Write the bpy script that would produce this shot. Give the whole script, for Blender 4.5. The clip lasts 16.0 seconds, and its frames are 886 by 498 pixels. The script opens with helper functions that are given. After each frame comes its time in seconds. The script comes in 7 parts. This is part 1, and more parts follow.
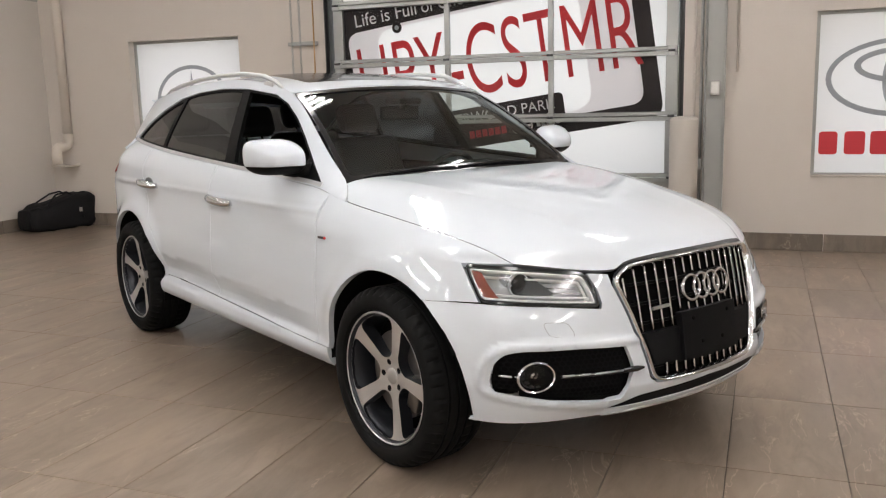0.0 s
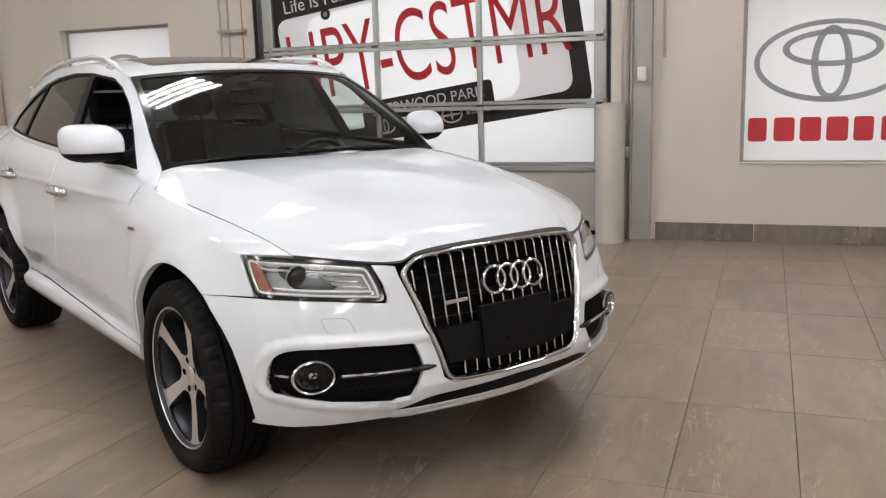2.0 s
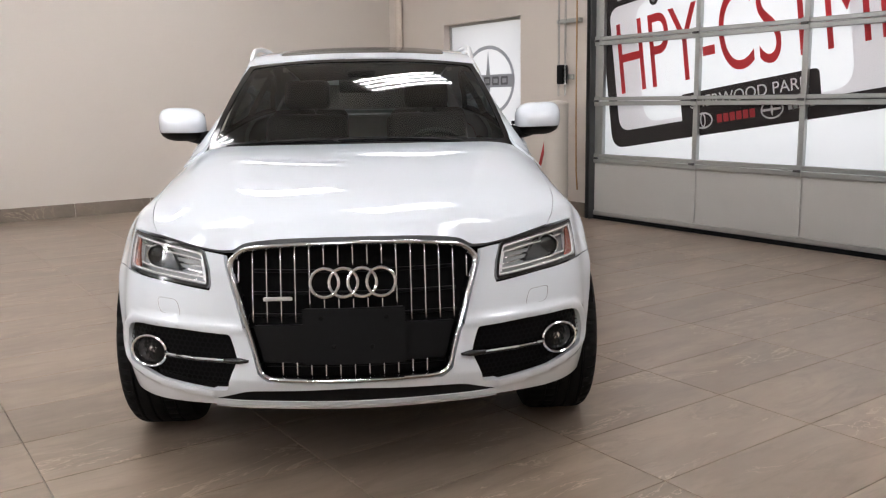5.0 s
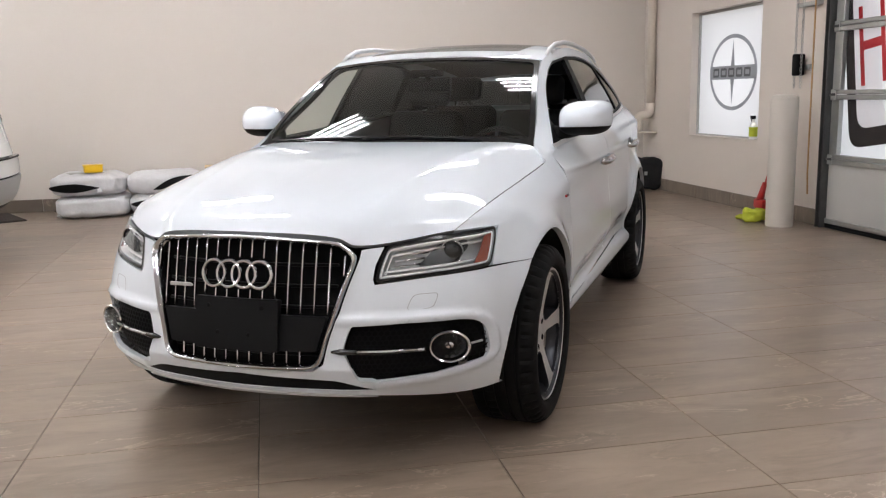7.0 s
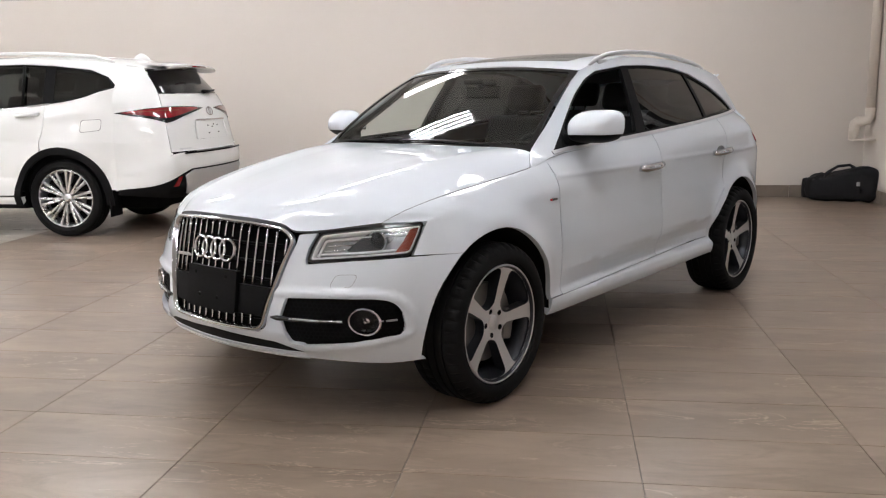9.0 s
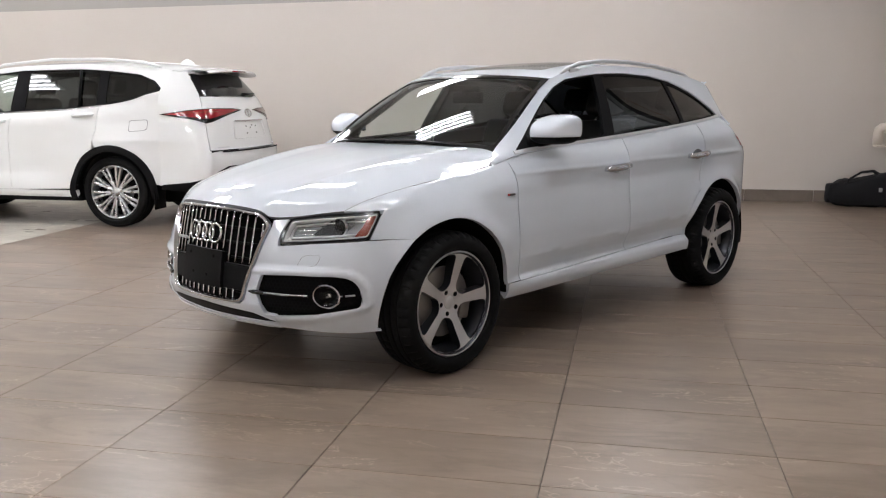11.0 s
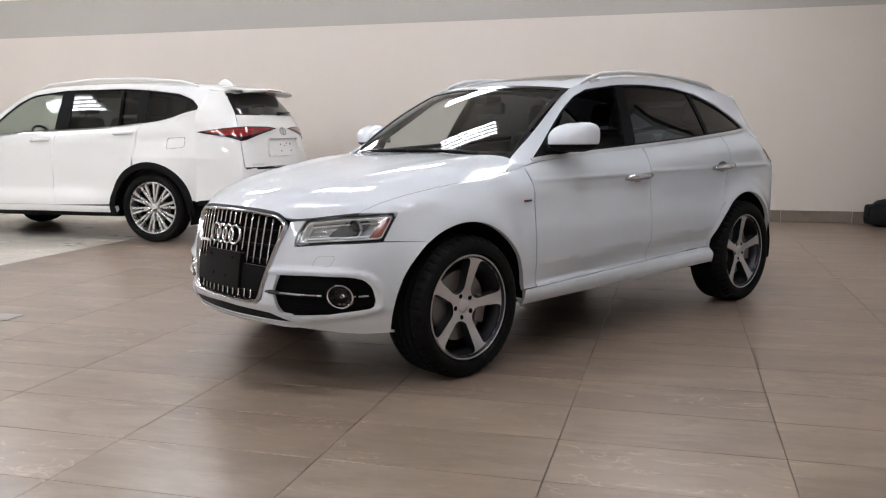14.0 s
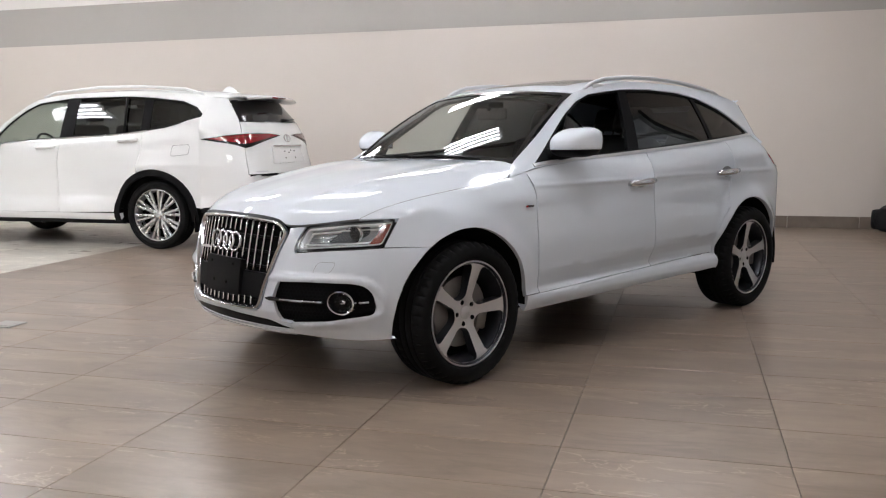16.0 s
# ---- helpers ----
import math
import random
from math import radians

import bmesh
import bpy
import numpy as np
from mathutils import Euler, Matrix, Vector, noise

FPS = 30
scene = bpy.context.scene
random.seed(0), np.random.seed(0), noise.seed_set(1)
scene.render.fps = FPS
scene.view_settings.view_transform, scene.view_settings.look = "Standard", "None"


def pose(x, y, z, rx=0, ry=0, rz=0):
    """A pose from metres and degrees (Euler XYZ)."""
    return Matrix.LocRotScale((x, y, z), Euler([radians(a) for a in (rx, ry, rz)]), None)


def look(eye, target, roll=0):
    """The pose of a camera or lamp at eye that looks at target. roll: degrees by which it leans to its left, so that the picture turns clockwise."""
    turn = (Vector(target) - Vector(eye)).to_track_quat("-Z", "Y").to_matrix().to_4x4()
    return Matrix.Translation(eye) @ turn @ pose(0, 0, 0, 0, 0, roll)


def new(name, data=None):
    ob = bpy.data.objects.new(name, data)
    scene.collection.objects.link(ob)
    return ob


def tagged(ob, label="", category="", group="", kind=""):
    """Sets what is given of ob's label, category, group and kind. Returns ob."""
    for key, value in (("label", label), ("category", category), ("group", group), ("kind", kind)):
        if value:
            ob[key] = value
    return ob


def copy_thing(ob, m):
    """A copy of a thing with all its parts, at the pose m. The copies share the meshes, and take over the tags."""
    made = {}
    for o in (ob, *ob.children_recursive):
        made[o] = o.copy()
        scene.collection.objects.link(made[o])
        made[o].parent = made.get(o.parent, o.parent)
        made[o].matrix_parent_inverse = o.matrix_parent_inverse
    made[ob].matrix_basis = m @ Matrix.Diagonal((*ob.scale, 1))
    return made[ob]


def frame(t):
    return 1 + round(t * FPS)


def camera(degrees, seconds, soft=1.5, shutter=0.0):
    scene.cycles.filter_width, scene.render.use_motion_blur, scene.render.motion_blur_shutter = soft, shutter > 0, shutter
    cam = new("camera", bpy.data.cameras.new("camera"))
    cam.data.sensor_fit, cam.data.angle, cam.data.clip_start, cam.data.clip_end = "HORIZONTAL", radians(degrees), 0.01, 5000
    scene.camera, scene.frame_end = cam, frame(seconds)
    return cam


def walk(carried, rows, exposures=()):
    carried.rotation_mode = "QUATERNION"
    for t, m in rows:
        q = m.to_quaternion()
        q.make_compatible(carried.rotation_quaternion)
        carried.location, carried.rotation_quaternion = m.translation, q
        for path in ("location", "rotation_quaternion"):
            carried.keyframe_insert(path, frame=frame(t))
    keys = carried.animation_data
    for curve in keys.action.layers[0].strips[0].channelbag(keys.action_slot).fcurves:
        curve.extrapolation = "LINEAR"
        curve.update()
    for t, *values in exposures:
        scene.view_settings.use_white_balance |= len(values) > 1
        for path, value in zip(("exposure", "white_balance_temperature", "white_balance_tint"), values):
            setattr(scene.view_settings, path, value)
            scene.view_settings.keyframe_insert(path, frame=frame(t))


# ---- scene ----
cam = camera(54.5, 16.0, soft=1.2)
PATH = [
    (0, (0.316, 0.726, 1.39), (-0.377, 2.572, 1.055), -1.4),
    (0.5, (0.345, 0.745, 1.369), (-0.345, 2.592, 1.032), -1.6),
    (1, (0.549, 0.855, 1.351), (-0.133, 2.703, 1.009), -1.9),
    (1.5, (0.773, 0.985, 1.349), (0.103, 2.838, 1.005), -1.8),
    (2, (0.929, 1.18, 1.325), (0.229, 3.02, 0.974), -1.7),
    (2.5, (1.141, 1.373, 1.315), (0.203, 3.104, 0.965), -1.8),
    (3, (1.479, 1.518, 1.326), (0.255, 3.062, 0.98), -1.6),
    (3.5, (1.69, 1.789, 1.285), (0.302, 3.185, 0.932), -1.5),
    (4, (1.909, 2.109, 1.278), (0.448, 3.429, 0.93), -1.4),
    (4.2, (2.016, 2.221, 1.275), (0.533, 3.517, 0.927), -1.2),
    (6.3, (2.881, 3.545, 1.289), (1.034, 4.225, 0.931), -1.3),
    (6.5, (2.901, 3.7, 1.308), (1.029, 4.304, 0.944), -1.3),
    (7, (3.035, 4.061, 1.291), (1.106, 4.452, 0.938), -1.2),
    (7.5, (3.209, 4.404, 1.324), (1.253, 4.623, 0.969), -1.1),
    (8, (3.223, 4.755, 1.316), (1.256, 4.767, 0.955), -1.0),
    (8.5, (3.316, 5.073, 1.3), (1.354, 4.897, 0.95), -0.8),
    (9, (3.496, 5.379, 1.324), (1.546, 5.105, 0.975), -0.7),
    (9.2, (3.54, 5.492, 1.303), (1.595, 5.186, 0.952), -0.7),
    (11.3, (3.941, 5.95, 1.331), (2.029, 5.466, 0.997), -0.1),
    (11.5, (3.967, 5.95, 1.327), (2.067, 5.416, 0.999), -0.0),
    (12, (3.992, 5.989, 1.33), (2.091, 5.44, 1.044), -0.3),
    (12.5, (3.985, 6.079, 1.297), (2.079, 5.538, 1.02), -0.5),
    (13, (3.907, 6.113, 1.237), (1.999, 5.583, 0.958), -0.4),
    (13.5, (3.901, 6.103, 1.217), (1.991, 5.579, 0.941), -0.3),
    (14, (3.915, 6.086, 1.216), (2.004, 5.565, 0.941), -0.3),
    (14.5, (3.901, 6.097, 1.209), (1.99, 5.576, 0.936), -0.5),
    (15, (3.897, 6.103, 1.213), (1.984, 5.589, 0.94), -0.5),
    (15.5, (3.892, 6.106, 1.208), (1.977, 5.596, 0.937), -0.6),
    (16, (3.884, 6.106, 1.208), (1.975, 5.569, 0.949), -0.5),
]
# the clip's camera warms and cools its picture slightly on the way
EXPOSURES = [(0, 0.0, 6720, 10), (3.0, 0.08, 6560, 10), (4.2, 0.12, 6500, 11), (6.3, 0.18, 6420, 11), (9.2, 0.13, 6370, 11), (11.3, 0.02, 6270, 11), (16, 0.0, 6260, 11)]
walk(cam, [(t, look(eye, target, roll)) for t, eye, target, roll in PATH], EXPOSURES)

# ---- world, lights ----
world = bpy.data.worlds.new("world")
scene.world = world
world.use_nodes = True
wn = world.node_tree
sky = wn.nodes.new("ShaderNodeTexSky")
sky.sky_type, sky.sun_disc, sky.sun_elevation, sky.sun_rotation = "NISHITA", False, radians(35), radians(200)
wn.nodes["Background"].inputs[1].default_value = 0.1
wn.links.new(sky.outputs[0], wn.nodes["Background"].inputs[0])


def area_lamp(name, m, sx, sy, watts, color):
    data = bpy.data.lights.new(name, "AREA")
    data.shape, data.size, data.size_y, data.energy, data.color = "RECTANGLE", sx, sy, watts, color
    ob = new(name, data)
    ob.matrix_world = m
    return ob


CEILING = 4.6
TUBE_GLOW = 30.0
FIXTURES = [(x, y) for x in (-5.5, -2.65, 0.25, 3.15, 6.05) for y in (-6.45, -3.3, -0.15, 3.0, 6.15) if (x, y) not in ((6.05, 3.0), (6.05, 6.15), (3.15, -6.45), (6.05, -6.45))]
# daylight behind the three translucent films
area_lamp("daylight_door", pose(-2.25, 9.62, 1.9, -90, 0, 0), 3.6, 2.8, 36, (1.0, 0.98, 0.97))
area_lamp("daylight_small_window", pose(-5.95, 9.62, 1.45, -90, 0, 0), 1.4, 1.4, 7.5, (1.0, 0.98, 0.97))
area_lamp("daylight_wide_window", pose(1.39, 9.62, 1.38, -90, 0, 0), 1.4, 1.4, 7.5, (1.0, 0.98, 0.97))

# ---- materials ----
def mat(name, color, rough=0.5, metal=0.0, var=0.0, scale=8.0, fine=0.0, fine_scale=120.0, bump=0.0, coat=0.0, spec=0.5, random_tint=0.0, rough_var=0.0, stretch=(1, 1, 1)):
    m = bpy.data.materials.new(name)
    m.use_nodes = True
    nt = m.node_tree
    b = nt.nodes["Principled BSDF"]
    b.inputs["Base Color"].default_value = (*color, 1)
    b.inputs["Roughness"].default_value = rough
    b.inputs["Metallic"].default_value = metal
    b.inputs["Coat Weight"].default_value = coat
    b.inputs["Coat Roughness"].default_value = 0.015
    b.inputs["Specular IOR Level"].default_value = spec
    if not (var or fine or bump or random_tint or rough_var):
        return m
    tc = nt.nodes.new("ShaderNodeTexCoord")
    mp = nt.nodes.new("ShaderNodeMapping")
    mp.inputs["Scale"].default_value = stretch
    nt.links.new(tc.outputs["Object"], mp.inputs[0])
    big = nt.nodes.new("ShaderNodeTexNoise")
    big.inputs["Scale"].default_value, big.inputs["Detail"].default_value = scale, 5
    small = nt.nodes.new("ShaderNodeTexNoise")
    small.inputs["Scale"].default_value, small.inputs["Detail"].default_value = fine_scale, 3
    for n in (big, small):
        nt.links.new(mp.outputs[0], n.inputs["Vector"])
    val = nt.nodes.new("ShaderNodeMath")
    val.operation = "MULTIPLY_ADD"
    nt.links.new(big.outputs["Fac"], val.inputs[0])
    val.inputs[1].default_value, val.inputs[2].default_value = 2 * var, 1 - var
    val2 = nt.nodes.new("ShaderNodeMath")
    val2.operation = "MULTIPLY_ADD"
    nt.links.new(small.outputs["Fac"], val2.inputs[0])
    val2.inputs[1].default_value, val2.inputs[2].default_value = 2 * fine, -fine
    add = nt.nodes.new("ShaderNodeMath")
    nt.links.new(val.outputs[0], add.inputs[0])
    nt.links.new(val2.outputs[0], add.inputs[1])
    out = add.outputs[0]
    if random_tint:
        info = nt.nodes.new("ShaderNodeObjectInfo")
        rt = nt.nodes.new("ShaderNodeMath")
        rt.operation = "MULTIPLY_ADD"
        nt.links.new(info.outputs["Random"], rt.inputs[0])
        rt.inputs[1].default_value, rt.inputs[2].default_value = 2 * random_tint, -random_tint
        add3 = nt.nodes.new("ShaderNodeMath")
        nt.links.new(out, add3.inputs[0])
        nt.links.new(rt.outputs[0], add3.inputs[1])
        out = add3.outputs[0]
    hsv = nt.nodes.new("ShaderNodeHueSaturation")
    hsv.inputs["Color"].default_value = (*color, 1)
    nt.links.new(out, hsv.inputs["Value"])
    nt.links.new(hsv.outputs[0], b.inputs["Base Color"])
    if rough_var:
        rv = nt.nodes.new("ShaderNodeMath")
        rv.operation = "MULTIPLY_ADD"
        nt.links.new(big.outputs["Fac"], rv.inputs[0])
        rv.inputs[1].default_value, rv.inputs[2].default_value = 2 * rough_var, rough - rough_var
        nt.links.new(rv.outputs[0], b.inputs["Roughness"])
    if bump:
        bp = nt.nodes.new("ShaderNodeBump")
        bp.inputs["Strength"].default_value, bp.inputs["Distance"].default_value = 1.0, bump
        nt.links.new(small.outputs["Fac"], bp.inputs["Height"])
        nt.links.new(bp.outputs[0], b.inputs["Normal"])
    return m


def glass(name, tint, rough=0.0, ior=1.45):
    """Thin pane: clear part tinted, gloss by the angle of view, alike from both sides."""
    m = bpy.data.materials.new(name)
    m.use_nodes = True
    nt = m.node_tree
    nt.nodes.remove(nt.nodes["Principled BSDF"])
    out = nt.nodes["Material Output"]
    tr, gl, mix, fr, power, share = (nt.nodes.new(k) for k in ("ShaderNodeBsdfTransparent", "ShaderNodeBsdfGlossy", "ShaderNodeMixShader", "ShaderNodeLayerWeight", "ShaderNodeMath", "ShaderNodeMath"))
    tr.inputs[0].default_value = (*tint, 1)
    gl.inputs["Roughness"].default_value = rough
    # both faces of a thin pane reflect: twice the share at right angles, all of it at a grazing view
    f0 = 1.8 * ((ior - 1) / (ior + 1)) ** 2
    power.operation, share.operation = "POWER", "MULTIPLY_ADD"
    nt.links.new(fr.outputs["Facing"], power.inputs[0])
    power.inputs[1].default_value = 4.5
    nt.links.new(power.outputs[0], share.inputs[0])
    share.inputs[1].default_value, share.inputs[2].default_value = 1 - f0, f0
    nt.links.new(share.outputs[0], mix.inputs[0])
    nt.links.new(tr.outputs[0], mix.inputs[1])
    nt.links.new(gl.outputs[0], mix.inputs[2])
    nt.links.new(mix.outputs[0], out.inputs[0])
    return m


def film(name, color, share=0.5):
    """Printed film on a window: light comes through it and off it."""
    m = bpy.data.materials.new(name)
    m.use_nodes = True
    nt = m.node_tree
    nt.nodes.remove(nt.nodes["Principled BSDF"])
    out = nt.nodes["Material Output"]
    a, b, mix = (nt.nodes.new(k) for k in ("ShaderNodeBsdfDiffuse", "ShaderNodeBsdfTranslucent", "ShaderNodeMixShader"))
    a.inputs[0].default_value = b.inputs[0].default_value = (*color, 1)
    mix.inputs[0].default_value = share
    nt.links.new(a.outputs[0], mix.inputs[1])
    nt.links.new(b.outputs[0], mix.inputs[2])
    nt.links.new(mix.outputs[0], out.inputs[0])
    return m


def glow(name, color, strength):
    m = bpy.data.materials.new(name)
    m.use_nodes = True
    b = m.node_tree.nodes["Principled BSDF"]
    b.inputs["Base Color"].default_value = (0.8, 0.8, 0.8, 1)
    b.inputs["Emission Color"].default_value = (*color, 1)
    b.inputs["Emission Strength"].default_value = strength
    return m


M_WALL = mat("wall_paint", (0.585, 0.53, 0.478), 0.55, var=0.03, scale=0.7, fine=0.02, fine_scale=60, bump=0.0006)
M_WALL_LONG = mat("wall_paint_long", (0.565, 0.517, 0.468), 0.5, var=0.03, scale=0.5, fine=0.015, fine_scale=50, bump=0.0006)
M_BAND = mat("grey_band_paint", (0.36, 0.34, 0.31), 0.5, var=0.05, scale=0.8, fine=0.02, bump=0.0005)
M_WHITEWALL = mat("upper_wall_paint", (0.70, 0.68, 0.64), 0.6, var=0.03, scale=0.8, fine=0.02)
M_CEIL = mat("ceiling_paint", (0.62, 0.60, 0.57), 0.8, var=0.05, scale=0.7)
M_GROUT = mat("grout", (0.10, 0.085, 0.07), 0.8, var=0.2, scale=4, fine=0.1)


def tile_mat(name, color, rough, tint, island=False):
    """Stone-look tile: faint clouds, long fine grain, thin pale clefts, varied from tile to tile."""
    m = mat(name, color, rough, random_tint=tint, var=0.16, scale=1.6, fine=0.10, fine_scale=9, rough_var=0.02, stretch=(3.2, 0.9, 1))
    nt = m.node_tree
    info = nt.nodes.new("ShaderNodeNewGeometry" if island else "ShaderNodeObjectInfo")
    rnd = info.outputs["Random Per Island" if island else "Random"]
    if island:
        old = nt.nodes["Object Info"].outputs["Random"]
        for l in list(old.links):
            nt.links.new(rnd, l.to_socket)
    mp = nt.nodes["Mapping"]
    mul = nt.nodes.new("ShaderNodeVectorMath")
    mul.operation = "SCALE"
    nt.links.new(rnd, mul.inputs[0])
    mul.inputs["Scale"].default_value = 37.0
    nt.links.new(mul.outputs[0], mp.inputs["Location"])

    def layer(scale, detail, rough_, twist, lo, hi, strength, vector):
        tex = nt.nodes.new("ShaderNodeTexNoise")
        for key, val in (("Scale", scale), ("Detail", detail), ("Roughness", rough_), ("Distortion", twist)):
            tex.inputs[key].default_value = val
        nt.links.new(vector, tex.inputs["Vector"])
        ramp = nt.nodes.new("ShaderNodeMapRange")
        ramp.inputs["From Min"].default_value, ramp.inputs["From Max"].default_value, ramp.inputs["To Max"].default_value = lo, hi, strength
        nt.links.new(tex.outputs["Fac"], ramp.inputs["Value"])
        return ramp.outputs[0]

    def over(base, share, tone):
        mix = nt.nodes.new("ShaderNodeMix")
        mix.data_type = "RGBA"
        mix.inputs[7].default_value = (*(min(1, c * tone) for c in color), 1)
        nt.links.new(share, mix.inputs[0])
        nt.links.new(base, mix.inputs[6])
        return mix.outputs[2]

    # the grain runs slantwise in every other tile
    turn = nt.nodes.new("ShaderNodeVectorRotate")
    turn.rotation_type = "Z_AXIS"
    ang = nt.nodes.new("ShaderNodeMath")
    ang.operation = "MULTIPLY_ADD"
    nt.links.new(rnd, ang.inputs[0])
    ang.inputs[1].default_value, ang.inputs[2].default_value = 1.1, -0.55
    nt.links.new(mp.outputs[0], turn.inputs["Vector"])
    nt.links.new(ang.outputs[0], turn.inputs["Angle"])
    v = turn.outputs[0]
    out = nt.nodes["Hue/Saturation/Value"].outputs[0]
    out = over(out, layer(1.3, 6, 0.62, 0.4, 0.44, 0.70, 0.50, v), 1.75)
    out = over(out, layer(2.3, 7, 0.70, 1.2, 0.50, 0.68, 0.50, v), 0.60)
    # thin pale clefts: where a rough noise crosses its middle
    cl = nt.nodes.new("ShaderNodeTexNoise")
    for key, val in (("Scale", 2.2), ("Detail", 5), ("Roughness", 0.6), ("Distortion", 0.8)):
        cl.inputs[key].default_value = val
    nt.links.new(v, cl.inputs["Vector"])
    off = nt.nodes.new("ShaderNodeMath")
    off.operation = "SUBTRACT"
    nt.links.new(cl.outputs["Fac"], off.inputs[0])
    off.inputs[1].default_value = 0.56
    ab = nt.nodes.new("ShaderNodeMath")
    ab.operation = "ABSOLUTE"
    nt.links.new(off.outputs[0], ab.inputs[0])
    thin = nt.nodes.new("ShaderNodeMapRange")
    thin.inputs["From Min"].default_value, thin.inputs["From Max"].default_value = 0.0, 0.013
    thin.inputs["To Min"].default_value, thin.inputs["To Max"].default_value = 1.0, 0.0
    nt.links.new(ab.outputs[0], thin.inputs["Value"])
    gate_ = nt.nodes.new("ShaderNodeMath")
    gate_.operation = "MULTIPLY"
    nt.links.new(thin.outputs[0], gate_.inputs[0])
    nt.links.new(layer(1.1, 3, 0.5, 0.0, 0.47, 0.58, 0.85, v), gate_.inputs[1])
    out = over(out, gate_.outputs[0], 2.0)
    nt.links.new(out, nt.nodes["Principled BSDF"].inputs["Base Color"])
    return m


M_TILE = tile_mat("floor_tile", (0.216, 0.166, 0.127), 0.29, 0.09)
M_TILE_FIELD = tile_mat("floor_tile_field", (0.216, 0.166, 0.127), 0.29, 0.09, True)
M_TILE_BASE = tile_mat("skirting_tile", (0.165, 0.135, 0.108), 0.35, 0.10)
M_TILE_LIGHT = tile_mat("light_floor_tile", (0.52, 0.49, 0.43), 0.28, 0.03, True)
M_WHITE_PAINT = mat("white_car_paint", (0.64, 0.685, 0.735), 0.55, spec=0.05, var=0.01, scale=3, coat=1.0)
M_PEARL_PAINT = mat("pearl_car_paint", (0.79, 0.80, 0.79), 0.55, spec=0.05, var=0.01, scale=3, coat=1.0)
M_BLACK_GLOSS = mat("black_gloss", (0.008, 0.008, 0.009), 0.12, var=0.2, scale=5)
M_BLACK = mat("black_plastic", (0.005, 0.005, 0.0055), 0.5, spec=0.08, var=0.15, scale=6, fine=0.1, bump=0.0003)
M_DARKPLASTIC = mat("grained_plastic", (0.006, 0.006, 0.0065), 0.55, spec=0.1, var=0.15, scale=6, fine=0.15, fine_scale=400, bump=0.0003)
M_LINER = mat("wheel_liner", (0.005, 0.005, 0.005), 0.9, spec=0.1, var=0.3, scale=12)
M_RUBBER = mat("tyre_rubber", (0.008, 0.008, 0.008), 0.7, spec=0.1, var=0.25, scale=9, fine=0.15, fine_scale=200, bump=0.0005)
M_CHROME = mat("chrome", (0.64, 0.65, 0.67), 0.10, 1.0, rough_var=0.03, scale=6)
M_SATIN = mat("satin_aluminium", (0.62, 0.63, 0.64), 0.28, 1.0, rough_var=0.05, scale=20)
M_MACHINED = mat("machined_alloy", (0.64, 0.64, 0.64), 0.34, 0.8, rough_var=0.03, scale=30)
M_GUNMETAL = mat("gunmetal_paint", (0.035, 0.038, 0.045), 0.35, 0.6, var=0.08, scale=10)
M_DISC = mat("brake_steel", (0.25, 0.24, 0.23), 0.4, 1.0, var=0.15, scale=20)
M_GLASS = glass("clear_glass", (0.80, 0.86, 0.83))
M_PANE = glass("clear_pane", (0.96, 0.97, 0.97), ior=1.2)
M_WINDSHIELD = glass("windshield_glass", (0.62, 0.69, 0.66), ior=1.5)
M_TINT = glass("tinted_glass", (0.10, 0.11, 0.115), ior=1.5)
M_TINT2 = glass("privacy_glass", (0.07, 0.075, 0.08), ior=1.36)
M_LENS = glass("lamp_lens", (0.97, 0.98, 0.98), ior=1.3)
M_AMBER = mat("amber_reflector", (0.20, 0.040, 0.022), 0.2, coat=0.4, var=0.1, scale=60)
M_RED = mat("red_lens", (0.22, 0.006, 0.010), 0.12, coat=1.0, var=0.1, scale=40)
M_REFLECTOR = mat("lamp_reflector", (0.34, 0.35, 0.36), 0.25, 0.0, coat=1.0, var=0.1, scale=14)
M_SEAT = mat("black_leather", (0.014, 0.014, 0.015), 0.5, var=0.2, scale=8, fine=0.1, bump=0.0006)
M_CLOTH = mat("dark_interior_cloth", (0.03, 0.03, 0.032), 0.9, var=0.2, scale=9)
M_HEADLINER = mat("grey_headliner", (0.10, 0.098, 0.095), 0.9, var=0.05, scale=9)
M_GALV = mat("galvanised_steel", (0.42, 0.43, 0.42), 0.42, 0.85, var=0.12, scale=7, fine=0.05, rough_var=0.08)
M_DOORPANEL = mat("grey_door_panel", (0.40, 0.39, 0.37), 0.45, var=0.05, scale=3, fine=0.02)
M_STEEL_GREY = mat("grey_painted_steel", (0.36, 0.36, 0.34), 0.45, var=0.07, scale=4, fine=0.03)
M_DARKSTEEL = mat("dark_track_steel", (0.10, 0.10, 0.10), 0.45, 0.6, var=0.2, scale=8)
M_PVC = mat("cream_pipe_paint", (0.60, 0.54, 0.47), 0.4, var=0.04, scale=4)
M_BOLLARD = mat("bollard_paint", (0.52, 0.48, 0.43), 0.42, var=0.05, scale=5, fine=0.02)
M_SWITCH = mat("white_plastic", (0.75, 0.74, 0.70), 0.35, var=0.03, scale=9)
M_FILM_WHITE = film("white_window_film", (0.88, 0.88, 0.88), 0.6)
M_FILM_PLATE = film("grey_window_film", (0.78, 0.75, 0.76), 0.6)
M_FILM_BLACK = film("black_window_film", (0.035, 0.03, 0.03), 0.2)
M_FILM_RED = film("red_window_film", (0.62, 0.075, 0.085), 0.55)
